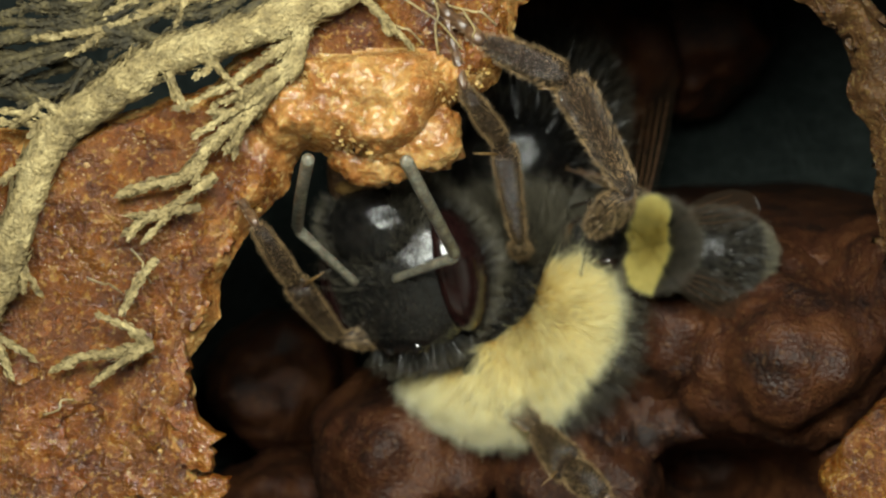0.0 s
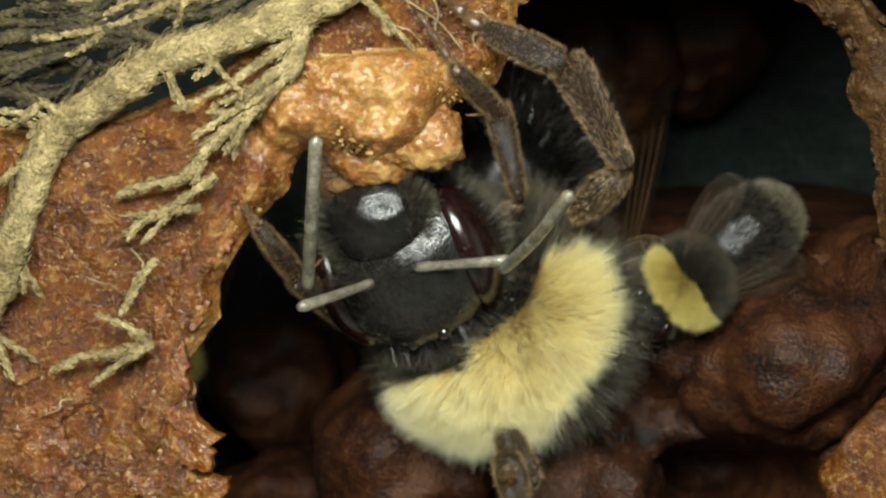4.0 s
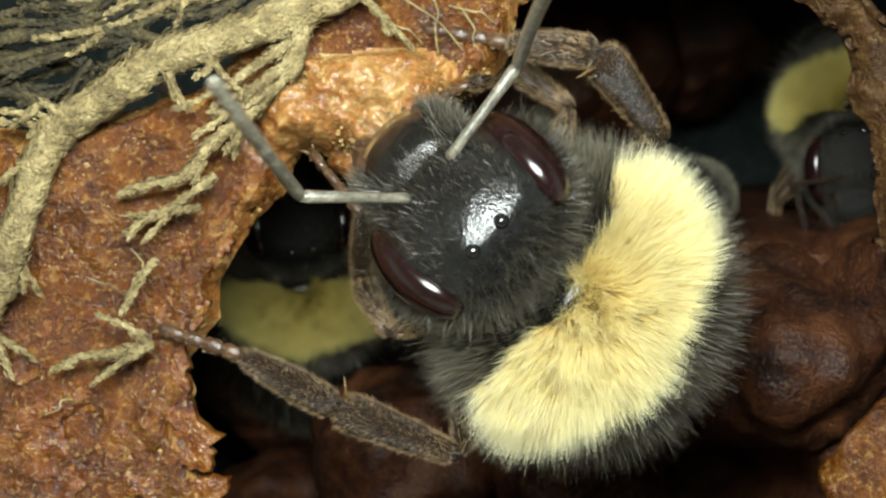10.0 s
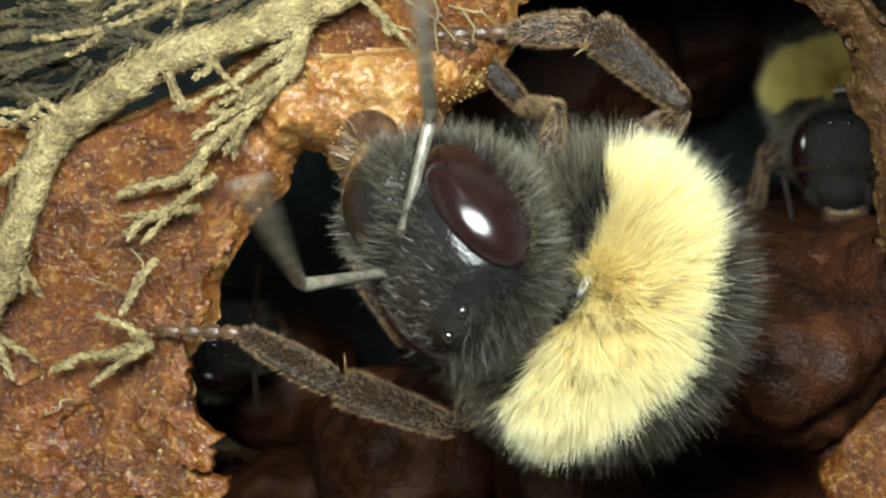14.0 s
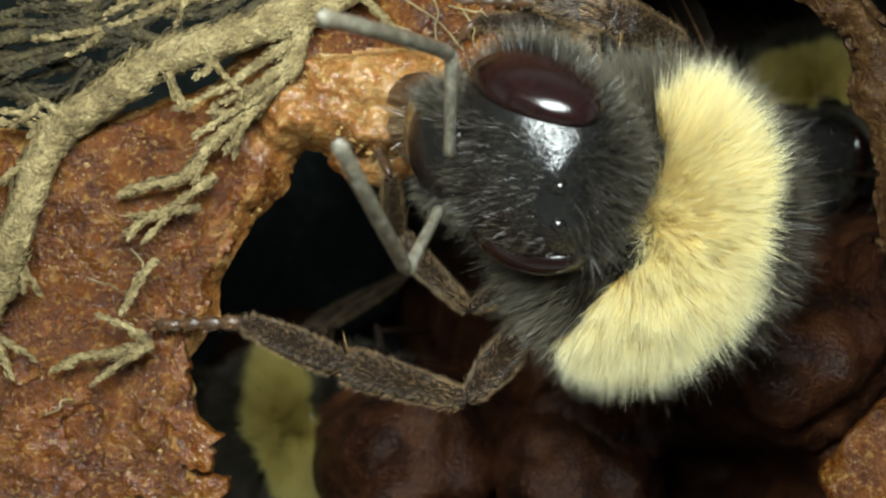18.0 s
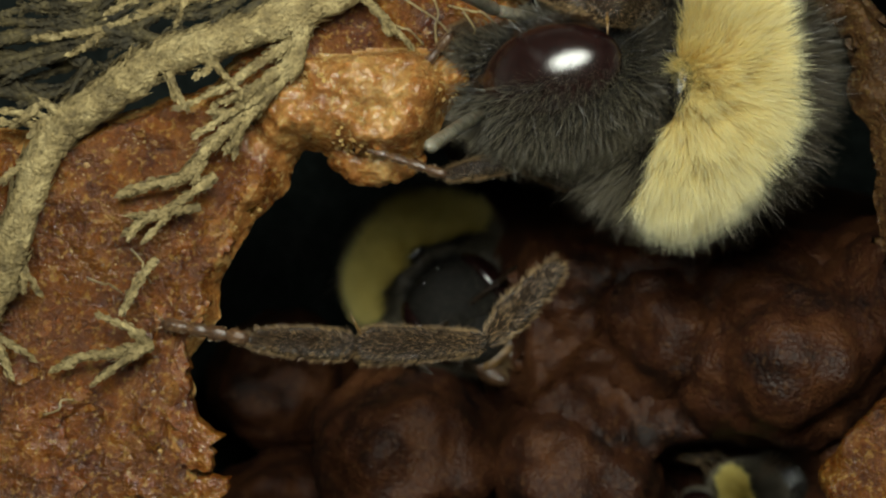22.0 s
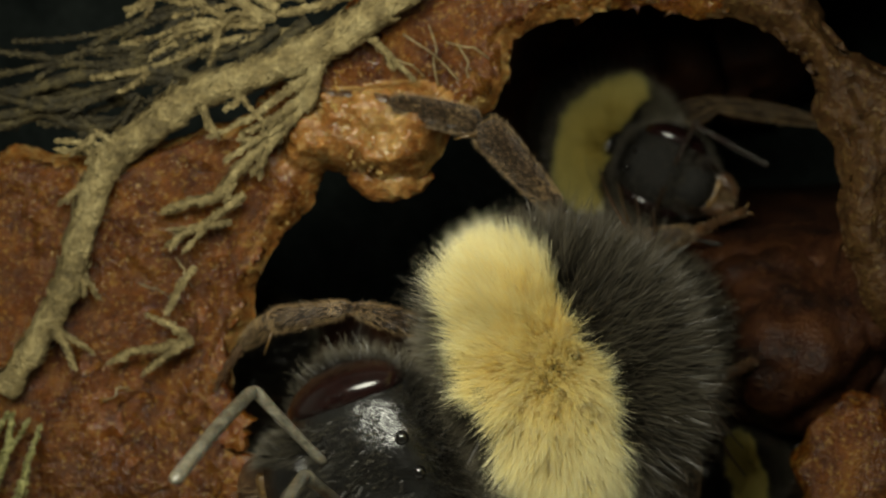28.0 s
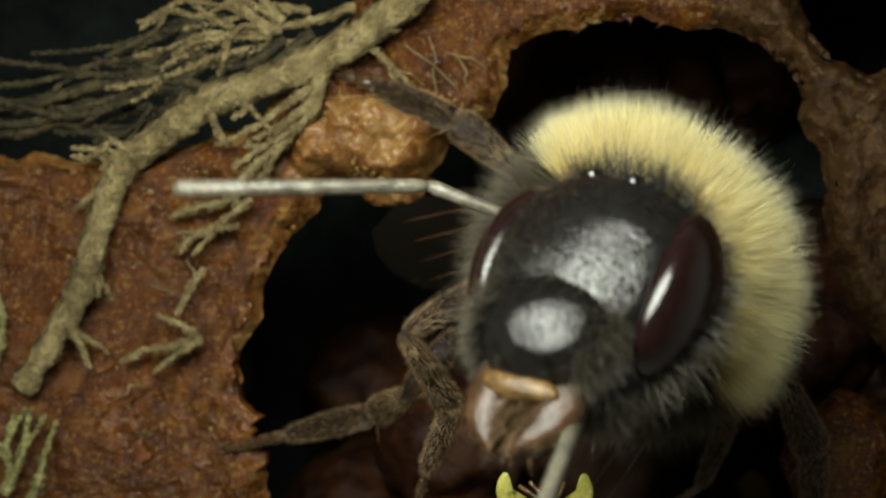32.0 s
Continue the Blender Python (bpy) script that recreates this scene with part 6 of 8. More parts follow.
    walk(legs[1][2], ride([
        (0, rod(-3.2, -0.72, -1.92, -3.79, 0.47, -0.1)),
        (1, rod(-3.2, -0.72, -1.92, -3.79, 0.47, -0.1)),
        (2, rod(-3.2, -0.72, -1.92, -3.79, 0.47, -0.1)),
        (3, rod(-3.2, -0.72, -1.92, -3.79, 0.47, -0.1)),
        (6, rod(-3.69, -1.93, -1.97, -4.54, -1.02, -0.1)),
        (7, rod(-3.56, -2.05, -1.88, -4.48, -1.02, -0.1)),
        (8, rod(-1.5, -0.11, -1.64, -1.77, 1.51, -0.1)),
        (8.5, rod(-1.49, -0.04, -1.72, -1.66, 1.51, -0.1)),
        (9, rod(-1.5, 0.01, -1.78, -1.54, 1.51, -0.1)),
        (9.5, rod(-1.63, -0.35, -1.81, -1.6, 1.11, -0.1)),
        (10, rod(-1.74, -0.71, -1.85, -1.66, 0.7, -0.1)),
        (10.5, rod(-1.57, -0.36, -1.9, -1.5, 0.99, -0.1)),
        (11, rod(-1.38, 0.01, -1.96, -1.34, 1.28, -0.1)),
        (12, rod(-1.62, -0.35, -1.75, -1.83, 1.16, -0.1)),
        (12.5, rod(-1.32, -0.11, -1.91, -1.46, 1.22, -0.1)),
        (13, rod(-1.02, 0.13, -2.03, -1.08, 1.28, -0.1)),
        (14, rod(-1.74, -0.35, -1.64, -1.89, 1.28, -0.1)),
        (17, rod(-1.02, 0.01, -2.03, -1.08, 1.16, -0.1)),
        (18, rod(-1.03, 0.26, -1.97, -1.08, 1.51, -0.1)),
        (19, rod(-1.26, -0.11, -1.87, -1.37, 1.28, -0.1)),
        (20, rod(-2.5, -0.11, -2.24, -2.58, 0.59, -0.1)),
        (20.5, rod(-2.16, -0.11, -2.23, -2.33, 0.58, -0.1)),
        (21, rod(0.81, -0.11, -2.1, -0.05, 0.47, -0.1)),
        (22, rod(1.75, 1.94, -1.53, 0.07, 1.51, -0.1)),
        (23, rod(2.99, -1.61, -5.58, 3.91, -1.4, -7.62)),
        (24, rod(1.49, -1.75, -1.91, 2.14, -1.46, -4.04)),
        (25, rod(1.43, -1.64, -1.72, 2.1, -1.38, -3.85)),
        (27.5, rod(2.14, -3.95, -2.07, 2.91, -3.6, -4.16)),
        (28, rod(4.29, -4.25, -1.25, 5.72, -3.35, -2.74)),
        (29, rod(4.32, -3.78, -0.73, 5.59, -2.89, -2.36)),
        (30, rod(2.64, -2.43, -0.26, 3.69, -1.47, -2)),
        (31, rod(6.73, -4.05, 2.03, 6.38, -5.31, 0.2)),
        (32, rod(6.77, -3.61, 1.52, 6.14, -5.32, 0.2))], body))
    walk(legs[1][3], ride([
        (0, rod(-3.79, 0.47, -0.1, -4.11, 0.94, -0.4)),
        (1, rod(-3.79, 0.47, -0.1, -4.11, 0.94, -0.4)),
        (2, rod(-3.79, 0.47, -0.1, -4.11, 0.94, -0.4)),
        (3, rod(-3.79, 0.47, -0.1, -4.11, 0.94, -0.4)),
        (6, rod(-4.54, -1.02, -0.1, -4.79, -0.86, -0.4)),
        (7, rod(-4.48, -1.02, -0.1, -4.79, -0.86, -0.4)),
        (8, rod(-1.77, 1.51, -0.1, -2.72, 1.81, -0.4)),
        (8.5, rod(-1.66, 1.51, -0.1, -2.43, 1.9, -0.4)),
        (9, rod(-1.54, 1.51, -0.1, -2.14, 1.99, -0.4)),
        (9.5, rod(-1.6, 1.11, -0.1, -2.14, 1.64, -0.4)),
        (10, rod(-1.66, 0.7, -0.1, -2.14, 1.29, -0.4)),
        (10.5, rod(-1.5, 0.99, -0.1, -1.91, 1.58, -0.4)),
        (11, rod(-1.34, 1.28, -0.1, -1.67, 1.87, -0.4)),
        (12, rod(-1.83, 1.16, -0.1, -2.14, 1.64, -0.4)),
        (12.5, rod(-1.46, 1.22, -0.1, -1.73, 1.7, -0.4)),
        (13, rod(-1.08, 1.28, -0.1, -1.32, 1.75, -0.4)),
        (14, rod(-1.89, 1.28, -0.1, -2.14, 1.75, -0.4)),
        (17, rod(-1.08, 1.16, -0.1, -1.32, 1.64, -0.4)),
        (18, rod(-1.08, 1.51, -0.1, -1.32, 1.99, -0.4)),
        (19, rod(-1.37, 1.28, -0.1, -1.56, 1.75, -0.4)),
        (20, rod(-2.58, 0.59, -0.1, -3.3, 0.48, -0.4)),
        (20.5, rod(-2.33, 0.58, -0.1, -3.02, 0.49, -0.4)),
        (21, rod(-0.05, 0.47, -0.1, -0.51, 0.59, -0.4)),
        (22, rod(0.07, 1.51, -0.1, -0.98, 1.87, -0.4)),
        (23, rod(3.91, -1.4, -7.62, 4.8, -1.51, -9.24)),
        (24, rod(2.14, -1.46, -4.04, 2.83, -1.5, -5.76)),
        (25, rod(2.1, -1.38, -3.85, 2.79, -1.45, -5.57)),
        (27.5, rod(2.91, -3.6, -4.16, 3.76, -3.53, -5.8)),
        (28, rod(5.72, -3.35, -2.74, 7.14, -2.78, -3.78)),
        (29, rod(5.59, -2.89, -2.36, 6.89, -2.31, -3.54)),
        (30, rod(3.69, -1.47, -2, 4.84, -0.83, -3.3)),
        (31, rod(6.38, -5.31, 0.2, 6.12, -5.88, -0.1)),
        (32, rod(6.14, -5.32, 0.2, 5.35, -5.9, -0.1))], body))
    walk(legs[2][0], ride([
        (0, rod(3.93, 1.2, -1.2, 3.33, 0.4, -3.6)),
        (1, rod(3.93, 1.2, -1.2, 3.26, 0.48, -3.6)),
        (2, rod(3.93, 1.2, -1.2, 3.24, 0.5, -3.61)),
        (3, rod(3.93, 1.2, -1.2, 3.18, 0.44, -3.57)),
        (6, rod(3.69, 1.34, -1.67, 2.41, -0.03, -3.47)),
        (7, rod(3.87, 1.08, -1.14, 2.58, -0.02, -3.1)),
        (8, rod(4.55, 2.49, -0.89, 2.86, 0.87, -2.01)),
        (8.5, rod(4.44, 2.26, -1, 2.68, 0.56, -1.89)),
        (9, rod(4.33, 2.02, -1.07, 2.43, 0.57, -2.09)),
        (9.5, rod(4.42, 2.11, -0.6, 2.64, 0.68, -1.84)),
        (10, rod(4.52, 2.21, -0.26, 2.72, 0.81, -1.51)),
        (10.5, rod(4.61, 2.5, -0.25, 2.87, 1.02, -1.5)),
        (11, rod(4.69, 2.78, -0.21, 2.82, 1.4, -1.37)),
        (12, rod(4.9, 2.91, -0.44, 2.99, 1.32, -1.21)),
        (12.5, rod(4.98, 3.36, -0.84, 2.94, 1.75, -0.9)),
        (13, rod(5.06, 3.82, -1.25, 3.19, 2.12, -0.64)),
        (14, rod(4.9, 2.85, 0.36, 3.16, 1.28, -0.77)),
        (17, rod(4.96, 3.97, -0.47, 3.23, 2.08, -0.02)),
        (18, rod(4.98, 4.22, -0.61, 3.36, 2.25, -0.08)),
        (19, rod(4.95, 3.87, 0.33, 3.58, 1.79, -0.43)),
        (20, rod(4.79, 3.93, -0.09, 3.44, 1.71, 0.1)),
        (20.5, rod(4.77, 3.94, -0.11, 3.4, 1.74, 0.1)),
        (21, rod(4.59, 4.19, -0.29, 5.13, 2.81, -2.43)),
        (22, rod(4.59, 4.76, -0.31, 5.33, 4.11, -2.72)),
        (23, rod(3.68, 3.86, -0.48, 4.23, 1.72, -1.85)),
        (24, rod(3.28, 4.23, 1.13, 2.95, 1.68, 1.49)),
        (25, rod(2.75, 4.43, 1.6, 3.01, 1.85, 1.72)),
        (27.5, rod(2.89, 2.62, 1.04, 2.25, 0.12, 1.37)),
        (28, rod(2.78, 1.03, 0.96, 1.85, -1.2, 1.93)),
        (29, rod(2.85, 1.34, 1.4, 2.08, -0.82, 2.63)),
        (30, rod(2.12, 1.64, 2.98, 0.29, -0.1, 3.62)),
        (31, rod(2.12, 1.5, 2.1, 2.06, -0.24, 4.04)),
        (32, rod(2.01, 2.01, 2.09, 2.41, 0.93, 4.42))], body))
    walk(legs[2][1], ride([
        (0, rod(3.93, 1.2, -1.2, 2.64, 3.58, -1.26)),
        (1, rod(3.93, 1.2, -1.2, 2.64, 3.58, -1.26)),
        (2, rod(3.93, 1.2, -1.2, 2.64, 3.58, -1.26)),
        (3, rod(3.93, 1.2, -1.2, 2.64, 3.58, -1.26)),
        (6, rod(3.69, 1.34, -1.67, 2.45, 3.7, -1.24)),
        (7, rod(3.87, 1.08, -1.14, 2.57, 3.46, -1.21)),
        (8, rod(4.55, 2.49, -0.89, 2.98, 3.81, 0.87)),
        (8.5, rod(4.44, 2.26, -1, 2.99, 3.78, 0.7)),
        (9, rod(4.33, 2.02, -1.07, 2.99, 3.74, 0.53)),
        (9.5, rod(4.42, 2.11, -0.6, 3.02, 3.77, 1.01)),
        (10, rod(4.52, 2.21, -0.26, 3.04, 3.82, 1.32)),
        (10.5, rod(4.61, 2.5, -0.25, 3.03, 3.88, 1.45)),
        (11, rod(4.69, 2.78, -0.21, 3.02, 3.95, 1.56)),
        (12, rod(4.9, 2.91, -0.44, 3.17, 4.22, 1.16)),
        (12.5, rod(4.98, 3.36, -0.84, 3.14, 4.31, 0.9)),
        (13, rod(5.06, 3.82, -1.25, 3.11, 4.42, 0.52)),
        (14, rod(4.9, 2.85, 0.36, 2.92, 4.29, 1.49)),
        (17, rod(4.96, 3.97, -0.47, 3.24, 4.39, 1.57)),
        (18, rod(4.98, 4.22, -0.61, 3.35, 4.5, 1.53)),
        (19, rod(4.95, 3.87, 0.33, 2.88, 4.55, 1.92)),
        (20, rod(4.79, 3.93, -0.09, 2.99, 4.57, 1.82)),
        (20.5, rod(4.77, 3.94, -0.11, 2.99, 4.56, 1.83)),
        (21, rod(4.59, 4.19, -0.29, 2.99, 4.45, 1.87)),
        (22, rod(4.59, 4.76, -0.31, 2.99, 4.78, 1.86)),
        (23, rod(3.68, 3.86, -0.48, 2.35, 4.13, 1.85)),
        (24, rod(3.28, 4.23, 1.13, 2.09, 4.54, -1.27)),
        (25, rod(2.75, 4.43, 1.6, 0.18, 4.72, 0.82)),
        (27.5, rod(2.89, 2.62, 1.04, 0.46, 3.69, 0.54)),
        (28, rod(2.78, 1.03, 0.96, 1.02, 3.01, 0.44)),
        (29, rod(2.85, 1.34, 1.4, 1.02, 3.07, 0.43)),
        (30, rod(2.12, 1.64, 2.98, 0.4, 2.64, 1.16)),
        (31, rod(2.12, 1.5, 2.1, 0.64, 2.93, 0.36)),
        (32, rod(2.01, 2.01, 2.09, 0.47, 3.27, 0.27))], body))
    walk(legs[2][2], ride([
        (0, rod(2.64, 3.58, -1.26, 0.82, 4.21, -0.1)),
        (1, rod(2.64, 3.58, -1.26, 0.82, 4.21, -0.1)),
        (2, rod(2.64, 3.58, -1.26, 0.82, 4.21, -0.1)),
        (3, rod(2.64, 3.58, -1.26, 0.82, 4.21, -0.1)),
        (6, rod(2.45, 3.7, -1.24, 0.64, 4.39, -0.1)),
        (7, rod(2.57, 3.46, -1.21, 0.76, 4.21, -0.1)),
        (8, rod(2.98, 3.81, 0.87, 0.99, 4.21, -0.1)),
        (8.5, rod(2.99, 3.78, 0.7, 0.93, 4.21, -0.1)),
        (9, rod(2.99, 3.74, 0.53, 0.88, 4.21, -0.1)),
        (9.5, rod(3.02, 3.77, 1.01, 1.11, 4.21, -0.1)),
        (10, rod(3.04, 3.82, 1.32, 1.34, 4.21, -0.1)),
        (10.5, rod(3.03, 3.88, 1.45, 1.45, 4.3, -0.1)),
        (11, rod(3.02, 3.95, 1.56, 1.57, 4.39, -0.1)),
        (12, rod(3.17, 4.22, 1.16, 1.34, 4.56, -0.1)),
        (12.5, rod(3.14, 4.31, 0.9, 1.16, 4.7, -0.1)),
        (13, rod(3.11, 4.42, 0.52, 0.99, 4.85, -0.1)),
        (14, rod(2.92, 4.29, 1.49, 1.34, 4.44, -0.1)),
        (17, rod(3.24, 4.39, 1.57, 1.8, 4.85, -0.1)),
        (18, rod(3.35, 4.5, 1.53, 1.91, 5.08, -0.1)),
        (19, rod(2.88, 4.55, 1.92, 1.91, 4.73, -0.1)),
        (20, rod(2.99, 4.57, 1.82, 1.91, 5.02, -0.1)),
        (20.5, rod(2.99, 4.56, 1.83, 1.92, 5.01, -0.1)),
        (21, rod(2.99, 4.45, 1.87, 2.03, 4.96, -0.1)),
        (22, rod(2.99, 4.78, 1.86, 2.03, 5.31, -0.1)),
        (23, rod(2.35, 4.13, 1.85, 1.34, 4.62, -0.1)),
        (24, rod(2.09, 4.54, -1.27, 0.18, 4.73, -0.1)),
        (25, rod(0.18, 4.72, 0.82, -1.66, 3.81, -0.1)),
        (27.5, rod(0.46, 3.69, 0.54, -1.76, 3.57, 0.2)),
        (28, rod(1.02, 3.01, 0.44, -1.14, 3.59, 0.2)),
        (29, rod(1.02, 3.07, 0.43, -1.13, 3.69, 0.2)),
        (30, rod(0.4, 2.64, 1.16, -1.35, 3.68, 0.2)),
        (31, rod(0.64, 2.93, 0.36, -1.3, 4.06, 0.2)),
        (32, rod(0.47, 3.27, 0.27, -1.58, 4.2, 0.2))], body))
    walk(legs[2][3], ride([
        (0, rod(0.82, 4.21, -0.1, 0.19, 4.77, -0.4)),
        (1, rod(0.82, 4.21, -0.1, 0.19, 4.77, -0.4)),
        (2, rod(0.82, 4.21, -0.1, 0.19, 4.77, -0.4)),
        (3, rod(0.82, 4.21, -0.1, 0.19, 4.77, -0.4)),
        (6, rod(0.64, 4.39, -0.1, 0.19, 4.83, -0.4)),
        (7, rod(0.76, 4.21, -0.1, 0.19, 4.89, -0.4)),
        (8, rod(0.99, 4.21, -0.1, 0.07, 4.89, -0.4)),
        (8.5, rod(0.93, 4.21, -0.1, 0.01, 4.89, -0.4)),
        (9, rod(0.88, 4.21, -0.1, -0.05, 4.89, -0.4)),
        (9.5, rod(1.11, 4.21, -0.1, 0.13, 4.66, -0.4)),
        (10, rod(1.34, 4.21, -0.1, 0.3, 4.43, -0.4)),
        (10.5, rod(1.45, 4.3, -0.1, 0.53, 4.43, -0.4)),
        (11, rod(1.57, 4.39, -0.1, 0.77, 4.43, -0.4)),
        (12, rod(1.34, 4.56, -0.1, 0.65, 4.66, -0.4)),
        (12.5, rod(1.16, 4.7, -0.1, 0.59, 4.72, -0.4)),
        (13, rod(0.99, 4.85, -0.1, 0.53, 4.77, -0.4)),
        (14, rod(1.34, 4.44, -0.1, 0.3, 4.43, -0.4)),
        (17, rod(1.8, 4.85, -0.1, 1, 4.77, -0.4)),
        (18, rod(1.91, 5.08, -0.1, 1.12, 5.12, -0.4)),
        (19, rod(1.91, 4.73, -0.1, 1.35, 4.66, -0.4)),
        (20, rod(1.91, 5.02, -0.1, 1.35, 5.01, -0.4)),
        (20.5, rod(1.92, 5.01, -0.1, 1.35, 5.02, -0.4)),
        (21, rod(2.03, 4.96, -0.1, 1.35, 5.12, -0.4)),
        (22, rod(2.03, 5.31, -0.1, 1.35, 5.36, -0.4)),
        (23, rod(1.34, 4.62, -0.1, 0.88, 4.43, -0.4)),
        (24, rod(0.18, 4.73, -0.1, -0.28, 4.66, -0.4)),
        (25, rod(-1.66, 3.81, -0.1, -2.83, 3.38, -0.4)),
        (27.5, rod(-1.76, 3.57, 0.2, -3.38, 3.23, -0.1)),
        (28, rod(-1.14, 3.59, 0.2, -2.92, 3.84, -0.1)),
        (29, rod(-1.13, 3.69, 0.2, -2.11, 4.52, -0.1)),
        (30, rod(-1.35, 3.68, 0.2, -2.37, 4.27, -0.1)),
        (31, rod(-1.3, 4.06, 0.2, -2.46, 4.8, -0.1)),
        (32, rod(-1.58, 4.2, 0.2, -2.47, 4.53, -0.1))], body))
    walk(legs[3][0], ride([
        (0, rod(2.17, -4.19, -4.84, 1.04, -2.95, -6.83)),
        (1, rod(2.17, -4.19, -4.84, 0.97, -2.87, -6.73)),
        (2, rod(2.17, -4.19, -4.84, 0.96, -2.85, -6.71)),
        (3, rod(2.17, -4.19, -4.84, 0.82, -2.88, -6.64)),
        (6, rod(-1.17, -4.34, -2.76, 0.02, -2.37, -3.97)),
        (7, rod(-1.17, -4.24, -2.98, 0.07, -2.28, -4.16)),
        (8, rod(0.33, -4.07, -0.66, 1.34, -1.92, -1.72)),
        (8.5, rod(0.37, -4.16, -0.68, 0.76, -2.09, -2.2)),
        (9, rod(0.41, -4.23, -0.67, 1.13, -1.98, -1.76)),
        (9.5, rod(0.37, -4.25, -0.66, 1.4, -1.99, -1.43)),
        (10, rod(0.33, -4.28, -0.68, 0.99, -1.91, -1.52)),
        (10.5, rod(0.42, -4.05, -0.6, 1.37, -1.76, -1.38)),
        (11, rod(0.5, -3.83, -0.76, 1.43, -1.46, -1.29)),
        (12, rod(0.49, -3.77, -0.79, 1.49, -1.44, -1.37)),
        (12.5, rod(0.53, -3.58, -0.77, 1.74, -1.29, -0.95)),
        (13, rod(0.56, -3.39, -0.82, 2.06, -1.27, -0.7)),
        (14, rod(0.35, -3.75, -0.79, 1.55, -1.49, -1.21)),
        (17, rod(0.6, -3.22, -0.32, 2.09, -1.1, -0.18)),
        (18, rod(0.48, -3.11, -0.2, 2.14, -1.11, -0.16)),
        (19, rod(0.51, -3.51, -0.2, 2.2, -1.56, -0.48)),
        (20, rod(0.36, -3.71, -0.2, 2.03, -1.73, -0.04)),
        (20.5, rod(0.4, -3.62, -0.14, 2.05, -1.61, -0.02)),
        (21, rod(0.73, -2.84, -0.77, 2.56, -1.46, -2.01)),
        (22, rod(0.9, -1.95, -0.84, 2.54, -0.3, -1.99)),
        (23, rod(2.49, -1.83, -0.11, 3.9, -1.03, -2.14)),
        (24, rod(1.33, -2.29, 0.05, 2.88, -0.98, 1.67)),
        (25, rod(1.33, -2.28, 0.1, 2.79, -0.98, 1.81)),
        (27.5, rod(3.06, -3.81, -0.1, 2.43, -2.61, 2.12)),
        (28, rod(4.21, -4.28, 0.93, 2.31, -3.73, 2.62)),
        (29, rod(4.44, -3.76, 1.45, 2.71, -3.2, 3.31)),
        (30, rod(2.99, -2.43, 1.9, 1.47, -1.95, 3.95)),
        (31, rod(7.6, -2.89, 4.04, 5.19, -3.03, 5.01)),
        (32, rod(7.87, -2.66, 3.89, 5.75, -2.34, 5.36))], body))
    walk(legs[3][1], ride([
        (0, rod(2.17, -4.19, -4.84, 2.77, -4.77, -2.27)),
        (1, rod(2.17, -4.19, -4.84, 2.77, -4.77, -2.27)),
        (2, rod(2.17, -4.19, -4.84, 2.77, -4.77, -2.27)),
        (3, rod(2.17, -4.19, -4.84, 2.77, -4.77, -2.27)),
        (6, rod(-1.17, -4.34, -2.76, -2.99, -4.75, -0.81)),
        (7, rod(-1.17, -4.24, -2.98, -3.01, -4.73, -1.06)),
        (8, rod(0.33, -4.07, -0.66, -2.1, -2.89, -0.61)),
        (8.5, rod(0.37, -4.16, -0.68, -2.1, -3.07, -0.59)),
        (9, rod(0.41, -4.23, -0.67, -2.1, -3.24, -0.59)),
        (9.5, rod(0.37, -4.25, -0.66, -2.14, -3.26, -0.59)),
        (10, rod(0.33, -4.28, -0.68, -2.18, -3.29, -0.57)),
        (10.5, rod(0.42, -4.05, -0.6, -2.12, -3.13, -0.59)),
        (11, rod(0.5, -3.83, -0.76, -2.06, -2.99, -0.59)),
        (12, rod(0.49, -3.77, -0.79, -2.08, -2.97, -0.58)),
        (12.5, rod(0.53, -3.58, -0.77, -2.05, -2.8, -0.6)),
        (13, rod(0.56, -3.39, -0.82, -2.02, -2.63, -0.59)),
        (14, rod(0.35, -3.75, -0.79, -2.18, -2.82, -0.59)),
        (17, rod(0.6, -3.22, -0.32, -1.97, -2.45, -0.62)),
        (18, rod(0.48, -3.11, -0.2, -2.09, -2.4, -0.62)),
        (19, rod(0.51, -3.51, -0.2, -2.04, -2.72, -0.6)),
        (20, rod(0.36, -3.71, -0.2, -2.15, -2.79, -0.57)),
        (20.5, rod(0.4, -3.62, -0.14, -2.12, -2.75, -0.56)),
        (21, rod(0.73, -2.84, -0.77, -1.9, -2.26, -0.65)),
        (22, rod(0.9, -1.95, -0.84, -1.8, -2.02, -0.7)),
        (23, rod(2.49, -1.83, -0.11, 0.2, -1.79, -1.53)),
        (24, rod(1.33, -2.29, 0.05, -0.17, -3.04, -2.06)),
        (25, rod(1.33, -2.28, 0.1, -0.29, -2.55, -2.04)),
        (27.5, rod(3.06, -3.81, -0.1, 2.7, -3.88, -2.77)),
        (28, rod(4.21, -4.28, 0.93, 5.05, -3.93, -1.61)),
        (29, rod(4.44, -3.76, 1.45, 5.04, -3.45, -1.16)),
        (30, rod(2.99, -2.43, 1.9, 3.29, -2.07, -0.76)),
        (31, rod(7.6, -2.89, 4.04, 8.31, -4.65, 2.12)),
        (32, rod(7.87, -2.66, 3.89, 8.6, -4.31, 1.88))], body))
